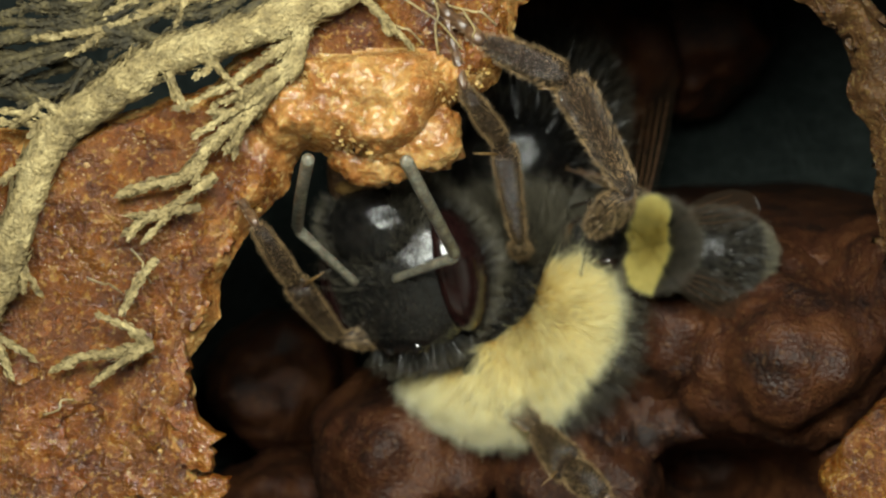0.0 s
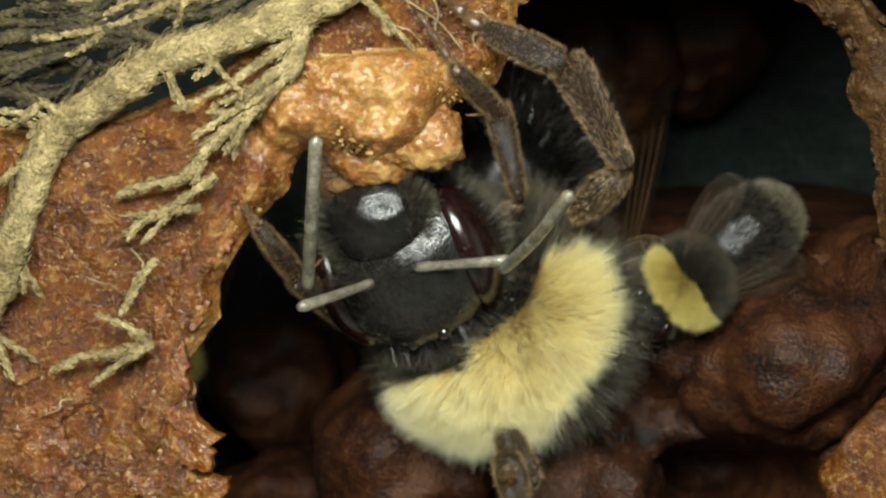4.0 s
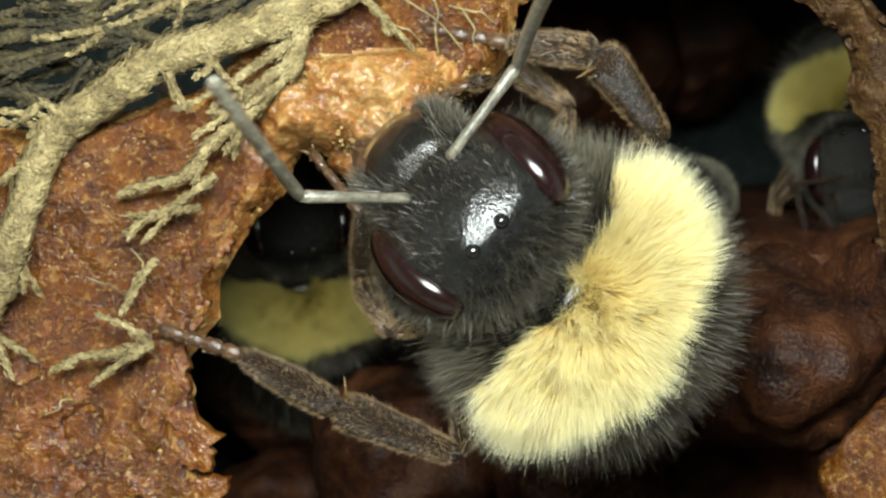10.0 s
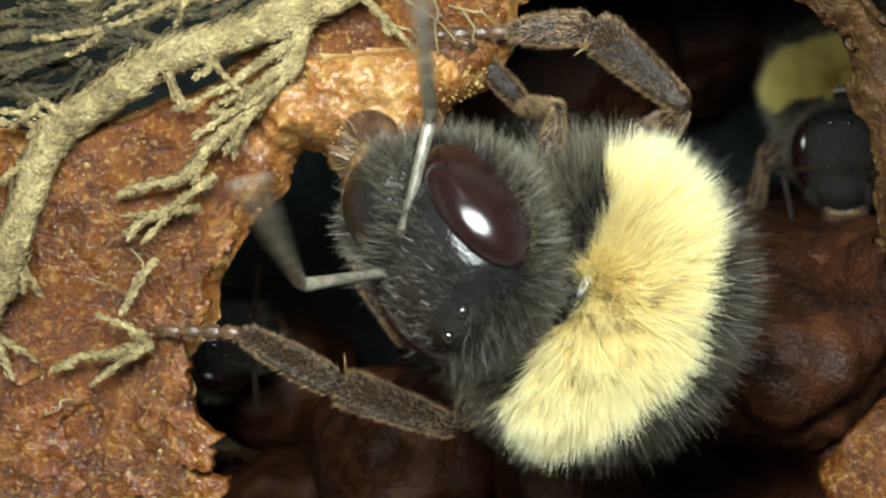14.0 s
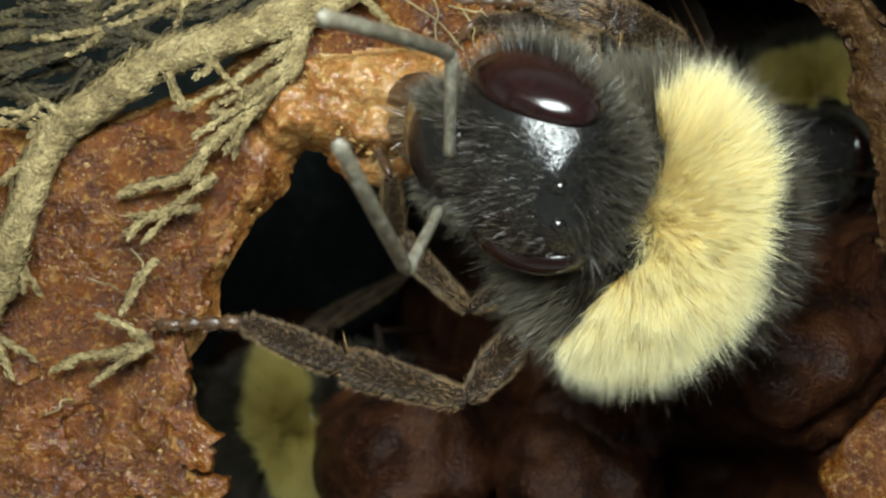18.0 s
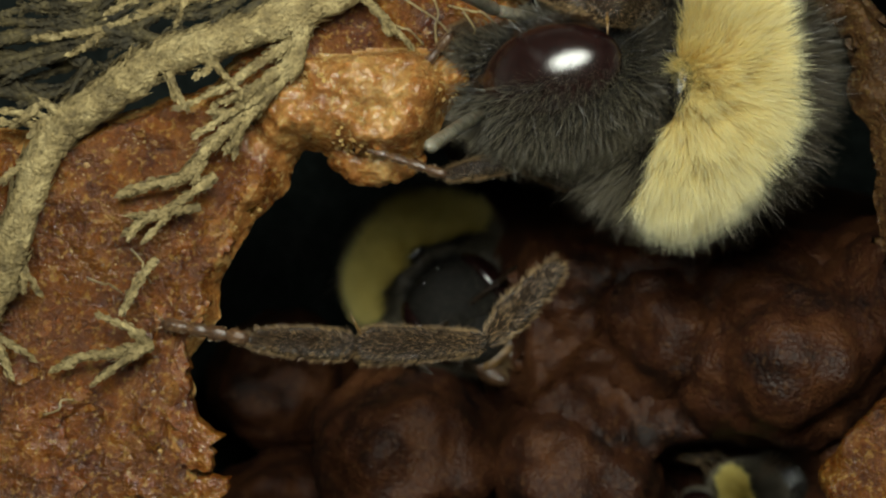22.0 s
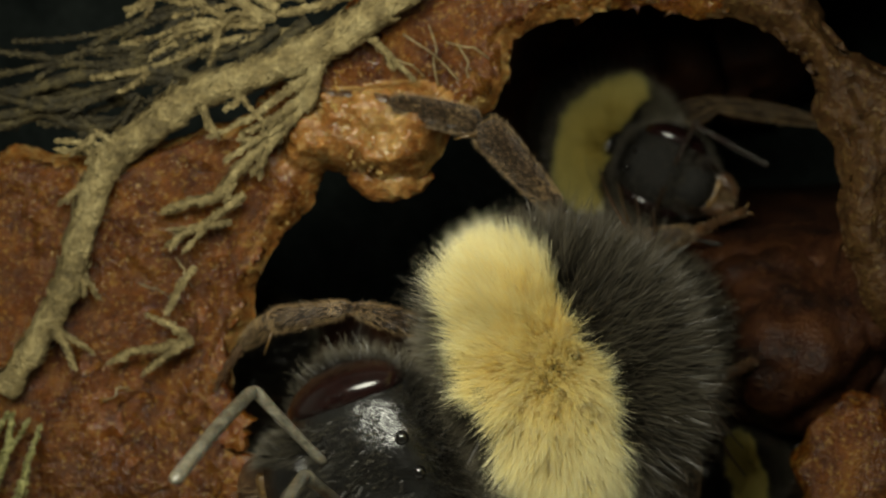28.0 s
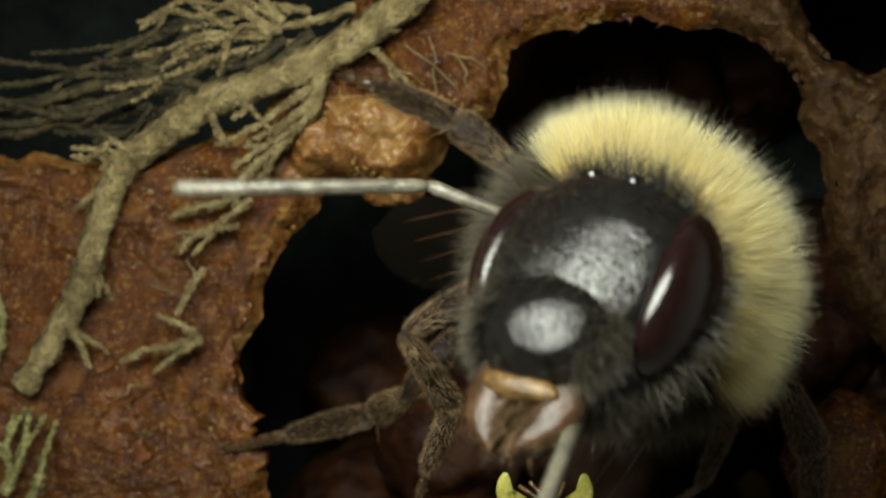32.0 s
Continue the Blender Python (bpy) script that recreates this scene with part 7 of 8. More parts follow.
    walk(legs[3][2], ride([
        (0, rod(2.77, -4.77, -2.27, 3.29, -5.05, -0.1)),
        (1, rod(2.77, -4.77, -2.27, 3.29, -5.05, -0.1)),
        (2, rod(2.77, -4.77, -2.27, 3.29, -5.05, -0.1)),
        (3, rod(2.77, -4.77, -2.27, 3.29, -5.05, -0.1)),
        (6, rod(-2.99, -4.75, -0.81, -5.05, -4.19, -0.1)),
        (7, rod(-3.01, -4.73, -1.06, -5, -4.31, -0.1)),
        (8, rod(-2.1, -2.89, -0.61, -4.08, -1.95, -0.1)),
        (8.5, rod(-2.1, -3.07, -0.59, -4.08, -2.12, -0.1)),
        (9, rod(-2.1, -3.24, -0.59, -4.08, -2.29, -0.1)),
        (9.5, rod(-2.14, -3.26, -0.59, -4.08, -2.23, -0.1)),
        (10, rod(-2.18, -3.29, -0.57, -4.08, -2.18, -0.1)),
        (10.5, rod(-2.12, -3.13, -0.59, -4.02, -2.03, -0.1)),
        (11, rod(-2.06, -2.99, -0.59, -3.96, -1.89, -0.1)),
        (12, rod(-2.08, -2.97, -0.58, -3.96, -1.83, -0.1)),
        (12.5, rod(-2.05, -2.8, -0.6, -3.96, -1.72, -0.1)),
        (13, rod(-2.02, -2.63, -0.59, -3.96, -1.6, -0.1)),
        (14, rod(-2.18, -2.82, -0.59, -4.08, -1.72, -0.1)),
        (17, rod(-1.97, -2.45, -0.62, -3.96, -1.54, -0.1)),
        (18, rod(-2.09, -2.4, -0.62, -4.08, -1.49, -0.1)),
        (19, rod(-2.04, -2.72, -0.6, -3.96, -1.66, -0.1)),
        (20, rod(-2.15, -2.79, -0.57, -3.96, -1.54, -0.1)),
        (20.5, rod(-2.12, -2.75, -0.56, -3.96, -1.54, -0.1)),
        (21, rod(-1.9, -2.26, -0.65, -3.96, -1.54, -0.1)),
        (22, rod(-1.8, -2.02, -0.7, -3.96, -1.83, -0.1)),
        (23, rod(0.2, -1.79, -1.53, -1.43, -1.2, -0.1)),
        (24, rod(-0.17, -3.04, -2.06, -0.97, -2.29, -0.1)),
        (25, rod(-0.29, -2.55, -2.04, -1.31, -2.06, -0.1)),
        (27.5, rod(2.7, -3.88, -2.77, 3.47, -3.54, -4.86)),
        (28, rod(5.05, -3.93, -1.61, 6.49, -3.03, -3.09)),
        (29, rod(5.04, -3.45, -1.16, 6.31, -2.56, -2.79)),
        (30, rod(3.29, -2.07, -0.76, 4.35, -1.11, -2.5)),
        (31, rod(8.31, -4.65, 2.12, 8.57, -5.8, 0.2)),
        (32, rod(8.6, -4.31, 1.88, 8.72, -5.8, 0.2))], body))
    walk(legs[3][3], ride([
        (0, rod(3.29, -5.05, -0.1, 3.55, -5.33, -0.4)),
        (1, rod(3.29, -5.05, -0.1, 3.55, -5.33, -0.4)),
        (2, rod(3.29, -5.05, -0.1, 3.55, -5.33, -0.4)),
        (3, rod(3.29, -5.05, -0.1, 3.55, -5.33, -0.4)),
        (6, rod(-5.05, -4.19, -0.1, -5.27, -4.17, -0.4)),
        (7, rod(-5, -4.31, -0.1, -5.27, -4.17, -0.4)),
        (8, rod(-4.08, -1.95, -0.1, -5.97, -1.61, -0.4)),
        (8.5, rod(-4.08, -2.12, -0.1, -5.94, -1.59, -0.4)),
        (9, rod(-4.08, -2.29, -0.1, -5.91, -1.56, -0.4)),
        (9.5, rod(-4.08, -2.23, -0.1, -5.88, -1.59, -0.4)),
        (10, rod(-4.08, -2.18, -0.1, -5.85, -1.61, -0.4)),
        (10.5, rod(-4.02, -2.03, -0.1, -5.91, -1.64, -0.4)),
        (11, rod(-3.96, -1.89, -0.1, -5.97, -1.67, -0.4)),
        (12, rod(-3.96, -1.83, -0.1, -5.97, -1.67, -0.4)),
        (12.5, rod(-3.96, -1.72, -0.1, -5.97, -1.64, -0.4)),
        (13, rod(-3.96, -1.6, -0.1, -5.97, -1.61, -0.4)),
        (14, rod(-4.08, -1.72, -0.1, -5.97, -1.67, -0.4)),
        (17, rod(-3.96, -1.54, -0.1, -5.97, -1.61, -0.4)),
        (18, rod(-4.08, -1.49, -0.1, -5.97, -1.56, -0.4)),
        (19, rod(-3.96, -1.66, -0.1, -5.97, -1.56, -0.4)),
        (20, rod(-3.96, -1.54, -0.1, -5.97, -1.5, -0.4)),
        (20.5, rod(-3.96, -1.54, -0.1, -5.96, -1.5, -0.4)),
        (21, rod(-3.96, -1.54, -0.1, -5.85, -1.5, -0.4)),
        (22, rod(-3.96, -1.83, -0.1, -5.62, -1.56, -0.4)),
        (23, rod(-1.43, -1.2, -0.1, -2.83, -1.85, -0.4)),
        (24, rod(-0.97, -2.29, -0.1, -1.09, -1.38, -0.4)),
        (25, rod(-1.31, -2.06, -0.1, -1.44, -1.38, -0.4)),
        (27.5, rod(3.47, -3.54, -4.86, 4.32, -3.47, -6.5)),
        (28, rod(6.49, -3.03, -3.09, 7.91, -2.45, -4.13)),
        (29, rod(6.31, -2.56, -2.79, 7.61, -1.97, -3.97)),
        (30, rod(4.35, -1.11, -2.5, 5.5, -0.47, -3.8)),
        (31, rod(8.57, -5.8, 0.2, 8.71, -6.63, -0.1)),
        (32, rod(8.72, -5.8, 0.2, 8.86, -6.63, -0.1))], body))
    walk(legs[4][0], ride([
        (0, rod(4.72, -1.13, -8.86, 2.81, -1.35, -7.12)),
        (1, rod(4.55, -0.93, -8.87, 2.64, -1.16, -7.12)),
        (2, rod(4.51, -0.87, -8.87, 2.6, -1.1, -7.12)),
        (3, rod(4.38, -0.99, -8.68, 2.48, -1.21, -6.92)),
        (6, rod(3.97, -0.47, -5.96, 2.34, -0.83, -3.96)),
        (7, rod(3.92, -0.68, -5.94, 2.24, -0.98, -3.98)),
        (8, rod(4.24, 1.29, -4.27, 3.15, 0.53, -2.04)),
        (8.5, rod(3.4, 0.3, -4.54, 2.36, -0.38, -2.25)),
        (9, rod(3.99, 1.07, -4.28, 2.89, 0.35, -2.04)),
        (9.5, rod(4.19, 1.42, -3.95, 3.23, 0.58, -1.69)),
        (10, rod(3.8, 0.99, -3.98, 2.75, 0.26, -1.72)),
        (10.5, rod(4.05, 1.49, -3.85, 3.1, 0.64, -1.59)),
        (11, rod(3.98, 2.01, -3.71, 3.12, 1.07, -1.45)),
        (12, rod(3.6, 1.64, -3.65, 2.8, 0.69, -1.37)),
        (12.5, rod(3.6, 2.39, -3.22, 2.98, 1.31, -0.93)),
        (13, rod(3.62, 2.8, -2.9, 3.2, 1.63, -0.62)),
        (14, rod(3.51, 1.33, -3.47, 2.73, 0.4, -1.18)),
        (17, rod(3.9, 2.93, -2.35, 3.45, 1.76, -0.07)),
        (18, rod(3.83, 2.96, -2.36, 3.44, 1.77, -0.08)),
        (19, rod(4.25, 2.47, -2.8, 3.71, 1.34, -0.52)),
        (20, rod(4.05, 2.28, -2.21, 3.52, 1.17, 0.07)),
        (20.5, rod(4.05, 2.41, -2.21, 3.52, 1.29, 0.08)),
        (21, rod(6.7, 3, -5.15, 5.49, 2.06, -3.05)),
        (22, rod(6.84, 4.7, -5.04, 5.59, 3.69, -2.99)),
        (23, rod(5.18, 2.32, -4.27, 4.53, 1.21, -2)),
        (24, rod(3.46, 2.36, -0.83, 3.2, 1.21, 1.48)),
        (25, rod(3.62, 2.35, -0.62, 3.29, 1.2, 1.69)),
        (27.5, rod(2.85, 0.57, -1.12, 2.66, -0.52, 1.24)),
        (28, rod(3.18, 0.03, 0.21, 2.3, -1.51, 2.12)),
        (29, rod(3.23, 0.51, 0.73, 2.58, -1, 2.75)),
        (30, rod(1.6, 1.81, 1.39, 1.22, 0.26, 3.44)),
        (31, rod(-0.6, -3.46, 3.65, 1.39, -1.94, 4.36)),
        (32, rod(-0.48, -3.1, 2.08, 0.96, -1.61, 3.66))], body))
    walk(legs[4][1], ride([
        (0, rod(4.72, -1.13, -8.86, 5.45, -1.38, -11.4)),
        (1, rod(4.55, -0.93, -8.87, 5.26, -1.16, -11.41)),
        (2, rod(4.51, -0.87, -8.87, 5.22, -1.1, -11.41)),
        (3, rod(4.38, -0.99, -8.68, 5.08, -1.23, -11.22)),
        (6, rod(3.97, -0.47, -5.96, 4.26, -0.39, -8.59)),
        (7, rod(3.92, -0.68, -5.94, 4.27, -0.66, -8.57)),
        (8, rod(4.24, 1.29, -4.27, 4.07, 1.33, -6.92)),
        (8.5, rod(3.4, 0.3, -4.54, 3.14, 0.32, -7.17)),
        (9, rod(3.99, 1.07, -4.28, 3.8, 1.11, -6.93)),
        (9.5, rod(4.19, 1.42, -3.95, 3.87, 1.55, -6.58)),
        (10, rod(3.8, 0.99, -3.98, 3.53, 1.09, -6.62)),
        (10.5, rod(4.05, 1.49, -3.85, 3.73, 1.63, -6.48)),
        (11, rod(3.98, 2.01, -3.71, 3.58, 2.2, -6.33)),
        (12, rod(3.6, 1.64, -3.65, 3.16, 1.77, -6.27)),
        (12.5, rod(3.6, 2.39, -3.22, 3.1, 2.51, -5.81)),
        (13, rod(3.62, 2.8, -2.9, 3.05, 2.86, -5.49)),
        (14, rod(3.51, 1.33, -3.47, 3.08, 1.44, -6.09)),
        (17, rod(3.9, 2.93, -2.35, 3.27, 3.09, -4.92)),
        (18, rod(3.83, 2.96, -2.36, 3.2, 3.08, -4.93)),
        (19, rod(4.25, 2.47, -2.8, 3.72, 2.58, -5.4)),
        (20, rod(4.05, 2.28, -2.21, 3.51, 2.38, -4.81)),
        (20.5, rod(4.05, 2.41, -2.21, 3.51, 2.51, -4.8)),
        (21, rod(6.7, 3, -5.15, 6.87, 3.03, -7.79)),
        (22, rod(6.84, 4.7, -5.04, 7, 4.85, -7.68)),
        (23, rod(5.18, 2.32, -4.27, 4.87, 2.32, -6.9)),
        (24, rod(3.46, 2.36, -0.83, 2.84, 2.33, -3.41)),
        (25, rod(3.62, 2.35, -0.62, 2.99, 2.37, -3.2)),
        (27.5, rod(2.85, 0.57, -1.12, 2.53, 0.26, -3.73)),
        (28, rod(3.18, 0.03, 0.21, 4.12, 0.18, -2.26)),
        (29, rod(3.23, 0.51, 0.73, 3.93, 0.61, -1.82)),
        (30, rod(1.6, 1.81, 1.39, 2.02, 1.97, -1.22)),
        (31, rod(-0.6, -3.46, 3.65, -2.17, -3.8, 1.54)),
        (32, rod(-0.48, -3.1, 2.08, -1.61, -3.72, -0.23))], body))
    walk(legs[4][2], ride([
        (0, rod(5.45, -1.38, -11.4, 6.55, -2.47, -12.96)),
        (1, rod(5.26, -1.16, -11.41, 6.36, -2.24, -12.98)),
        (2, rod(5.22, -1.1, -11.41, 6.31, -2.18, -12.98)),
        (3, rod(5.08, -1.23, -11.22, 6.18, -2.31, -12.79)),
        (6, rod(4.26, -0.39, -8.59, 5.02, -1.3, -10.44)),
        (7, rod(4.27, -0.66, -8.57, 5.07, -1.63, -10.38)),
        (8, rod(4.07, 1.33, -6.92, 4.78, 0.62, -8.87)),
        (8.5, rod(3.14, 0.32, -7.17, 3.74, -0.45, -9.14)),
        (9, rod(3.8, 1.11, -6.93, 4.47, 0.37, -8.89)),
        (9.5, rod(3.87, 1.55, -6.58, 4.48, 0.91, -8.6)),
        (10, rod(3.53, 1.09, -6.62, 4.12, 0.37, -8.61)),
        (10.5, rod(3.73, 1.63, -6.48, 4.32, 0.99, -8.5)),
        (11, rod(3.58, 2.2, -6.33, 4.14, 1.64, -8.38)),
        (12, rod(3.16, 1.77, -6.27, 3.74, 1.21, -8.31)),
        (12.5, rod(3.1, 2.51, -5.81, 3.69, 2.06, -7.88)),
        (13, rod(3.05, 2.86, -5.49, 3.66, 2.5, -7.57)),
        (14, rod(3.08, 1.44, -6.09, 3.65, 0.86, -8.13)),
        (17, rod(3.27, 3.09, -4.92, 3.78, 2.73, -7.02)),
        (18, rod(3.2, 3.08, -4.93, 3.74, 2.73, -7.04)),
        (19, rod(3.72, 2.58, -5.4, 4.32, 2.17, -7.47)),
        (20, rod(3.51, 2.38, -4.81, 4.1, 1.96, -6.88)),
        (20.5, rod(3.51, 2.51, -4.8, 4.1, 2.1, -6.88)),
        (21, rod(6.87, 3.03, -7.79, 7.93, 2.45, -9.63)),
        (22, rod(7, 4.85, -7.68, 8.05, 4.33, -9.54)),
        (23, rod(4.87, 2.32, -6.9, 5.68, 1.91, -8.9)),
        (24, rod(2.84, 2.33, -3.41, 3.43, 1.99, -5.5)),
        (25, rod(2.99, 2.37, -3.2, 3.57, 2.01, -5.29)),
        (27.5, rod(2.53, 0.26, -3.73, 3.41, 0, -5.73)),
        (28, rod(4.12, 0.18, -2.26, 5.81, 0.51, -3.63)),
        (29, rod(3.93, 0.61, -1.82, 5.48, 0.95, -3.35)),
        (30, rod(2.02, 1.97, -1.22, 3.37, 2.38, -2.9)),
        (31, rod(-2.17, -3.8, 1.54, -3.85, -4.29, 0.2)),
        (32, rod(-1.61, -3.72, -0.23, -3.7, -4.23, 0.2))], body))
    walk(legs[4][3], ride([
        (0, rod(6.55, -2.47, -12.96, 7.74, -3.29, -14.11)),
        (1, rod(6.36, -2.24, -12.98, 7.55, -3.07, -14.14)),
        (2, rod(6.31, -2.18, -12.98, 7.5, -3, -14.14)),
        (3, rod(6.18, -2.31, -12.79, 7.36, -3.14, -13.96)),
        (6, rod(5.02, -1.3, -10.44, 5.94, -2.02, -11.88)),
        (7, rod(5.07, -1.63, -10.38, 6.02, -2.38, -11.78)),
        (8, rod(4.78, 0.62, -8.87, 5.65, 0.17, -10.44)),
        (8.5, rod(3.74, -0.45, -9.14, 4.52, -0.96, -10.74)),
        (9, rod(4.47, 0.37, -8.89, 5.31, -0.11, -10.46)),
        (9.5, rod(4.48, 0.91, -8.6, 5.26, 0.52, -10.23)),
        (10, rod(4.12, 0.37, -8.61, 4.89, -0.12, -10.22)),
        (10.5, rod(4.32, 0.99, -8.5, 5.1, 0.6, -10.13)),
        (11, rod(4.14, 1.64, -8.38, 4.88, 1.32, -10.04)),
        (12, rod(3.74, 1.21, -8.31, 4.49, 0.9, -9.98)),
        (12.5, rod(3.69, 2.06, -7.88, 4.43, 1.88, -9.57)),
        (13, rod(3.66, 2.5, -7.57, 4.39, 2.43, -9.27)),
        (14, rod(3.65, 0.86, -8.13, 4.39, 0.53, -9.79)),
        (17, rod(3.78, 2.73, -7.02, 4.45, 2.63, -8.75)),
        (18, rod(3.74, 2.73, -7.04, 4.42, 2.66, -8.76)),
        (19, rod(4.32, 2.17, -7.47, 5.05, 2.04, -9.17)),
        (20, rod(4.1, 1.96, -6.88, 4.83, 1.82, -8.58)),
        (20.5, rod(4.1, 2.1, -6.88, 4.83, 1.96, -8.57)),
        (21, rod(7.93, 2.45, -9.63, 9.05, 2.16, -11.07)),
        (22, rod(8.05, 4.33, -9.54, 9.16, 4.07, -11)),
        (23, rod(5.68, 1.91, -8.9, 6.57, 1.8, -10.52)),
        (24, rod(3.43, 1.99, -5.5, 4.12, 1.96, -7.21)),
        (25, rod(3.57, 2.01, -5.29, 4.27, 1.94, -7)),
        (27.5, rod(3.41, 0, -5.73, 4.27, 0.07, -7.37)),
        (28, rod(5.81, 0.51, -3.63, 7.23, 1.09, -4.67)),
        (29, rod(5.48, 0.95, -3.35, 6.77, 1.53, -4.53)),
        (30, rod(3.37, 2.38, -2.9, 4.52, 3.02, -4.21)),
        (31, rod(-3.85, -4.29, 0.2, -4.77, -4.46, -0.1)),
        (32, rod(-3.7, -4.23, 0.2, -4.77, -4.48, -0.1))], body))
    walk(legs[5][0], ride([
        (0, rod(1.79, -4.33, -9.6, 1.4, -2.88, -7.47)),
        (1, rod(1.61, -4.12, -9.61, 1.23, -2.69, -7.47)),
        (2, rod(1.57, -4.06, -9.61, 1.19, -2.63, -7.47)),
        (3, rod(1.44, -4.18, -9.4, 1.07, -2.75, -7.27)),
        (6, rod(0.7, -3.34, -6.61, 0.77, -2.2, -4.28)),
        (7, rod(0.67, -3.57, -6.6, 0.68, -2.37, -4.29)),
        (8, rod(2.04, -2.52, -4.39, 2.1, -1.3, -2.1)),
        (8.5, rod(1.01, -3.39, -4.52, 1.21, -2.15, -2.25)),
        (9, rod(1.66, -2.66, -4.38, 1.77, -1.44, -2.09)),
        (9.5, rod(1.99, -2.39, -4.08, 2.17, -1.25, -1.75)),
        (10, rod(1.34, -2.66, -4.07, 1.57, -1.49, -1.76)),
        (10.5, rod(1.85, -2.32, -3.98, 2.04, -1.19, -1.65)),
        (11, rod(1.92, -1.87, -3.88, 2.13, -0.79, -1.53)),
        (12, rod(1.74, -2.34, -3.75, 1.91, -1.22, -1.41)),
        (12.5, rod(2.24, -1.79, -3.36, 2.33, -0.7, -1)),
        (13, rod(2.86, -1.53, -3.04, 2.84, -0.45, -0.68)),
        (14, rod(1.66, -2.66, -3.53, 1.83, -1.51, -1.2)),
        (17, rod(2.76, -1.32, -2.55, 2.9, -0.28, -0.17)),
        (18, rod(2.92, -1.34, -2.54, 3, -0.29, -0.17)),
        (19, rod(3.11, -1.78, -2.96, 3.16, -0.69, -0.6)),
        (20, rod(2.91, -1.96, -2.34, 2.97, -0.87, 0.01)),
        (20.5, rod(2.91, -1.84, -2.35, 2.97, -0.75, 0.01)),
        (21, rod(5.2, -1.12, -5.48, 4.77, 0.08, -3.21)),
        (22, rod(5.2, 0.65, -5.57, 4.8, 1.75, -3.25)),
        (23, rod(4.64, -3.65, 3.83, 4.48, -2.69, 1.41)),
        (24, rod(4.64, -3.65, 3.83, 3.63, -2.07, 2.02)),
        (25, rod(4.64, -3.65, 3.83, 3.58, -2.02, 2.1)),
        (27.5, rod(3.62, -3.76, -0.9, 3.02, -2.59, 1.34)),
        (28, rod(4.3, -3.78, 4.34, 3.55, -3.55, 1.86)),
        (29, rod(4.6, -3.25, 4, 3.51, -2.9, 1.67)),
        (30, rod(4.68, -2.64, 3.35, 2.32, -1.64, 2.9)),
        (31, rod(4.58, -3.88, 2.79, 4.11, -2.67, 5.04)),
        (32, rod(4.33, -2.89, 3.72, 4.18, -1.64, 5.99))], body))
    walk(legs[5][1], ride([
        (0, rod(1.79, -4.33, -9.6, 2.67, -4.4, -12.1)),
        (1, rod(1.61, -4.12, -9.61, 2.49, -4.18, -12.11)),
        (2, rod(1.57, -4.06, -9.61, 2.44, -4.12, -12.11)),
        (3, rod(1.44, -4.18, -9.4, 2.3, -4.25, -11.91)),
        (6, rod(0.7, -3.34, -6.61, 1.17, -3.1, -9.21)),
        (7, rod(0.67, -3.57, -6.6, 1.2, -3.39, -9.19)),
        (8, rod(2.04, -2.52, -4.39, 1.99, -2.27, -7.03)),
        (8.5, rod(1.01, -3.39, -4.52, 0.87, -3.16, -7.16)),
        (9, rod(1.66, -2.66, -4.38, 1.6, -2.41, -7.02)),
        (9.5, rod(1.99, -2.39, -4.08, 1.79, -2.05, -6.7)),
        (10, rod(1.34, -2.66, -4.07, 1.21, -2.36, -6.7)),
        (10.5, rod(1.85, -2.32, -3.98, 1.65, -1.97, -6.6)),
        (11, rod(1.92, -1.87, -3.88, 1.63, -1.47, -6.49)),
        (12, rod(1.74, -2.34, -3.75, 1.41, -2, -6.36)),
        (12.5, rod(2.24, -1.79, -3.36, 1.81, -1.44, -5.95)),
        (13, rod(2.86, -1.53, -3.04, 2.33, -1.23, -5.62)),
        (14, rod(1.66, -2.66, -3.53, 1.32, -2.33, -6.14)),
        (17, rod(2.76, -1.32, -2.55, 2.19, -0.92, -5.11)),
        (18, rod(2.92, -1.34, -2.54, 2.34, -0.99, -5.1)),
        (19, rod(3.11, -1.78, -2.96, 2.64, -1.43, -5.54)),
        (20, rod(2.91, -1.96, -2.34, 2.43, -1.63, -4.93)),
        (20.5, rod(2.91, -1.84, -2.35, 2.43, -1.5, -4.93)),
        (21, rod(5.2, -1.12, -5.48, 5.45, -0.87, -8.1)),
        (22, rod(5.2, 0.65, -5.57, 5.46, 1.02, -8.18)),
        (23, rod(4.64, -3.65, 3.83, 5.75, -4.58, 1.61)),
        (24, rod(4.64, -3.65, 3.83, 5.75, -4.58, 1.61)),
        (25, rod(4.64, -3.65, 3.83, 5.75, -4.58, 1.61)),
        (27.5, rod(3.62, -3.76, -0.9, 3.26, -3.83, -3.53)),
        (28, rod(4.3, -3.78, 4.34, 5.48, -4.18, 2)),
        (29, rod(4.6, -3.25, 4, 5.91, -3.74, 1.75)),
        (30, rod(4.68, -2.64, 3.35, 6.27, -3.43, 1.38)),
        (31, rod(4.58, -3.88, 2.79, 3.55, -5, 0.62)),
        (32, rod(4.33, -2.89, 3.72, 3.08, -3.59, 1.49))], body))
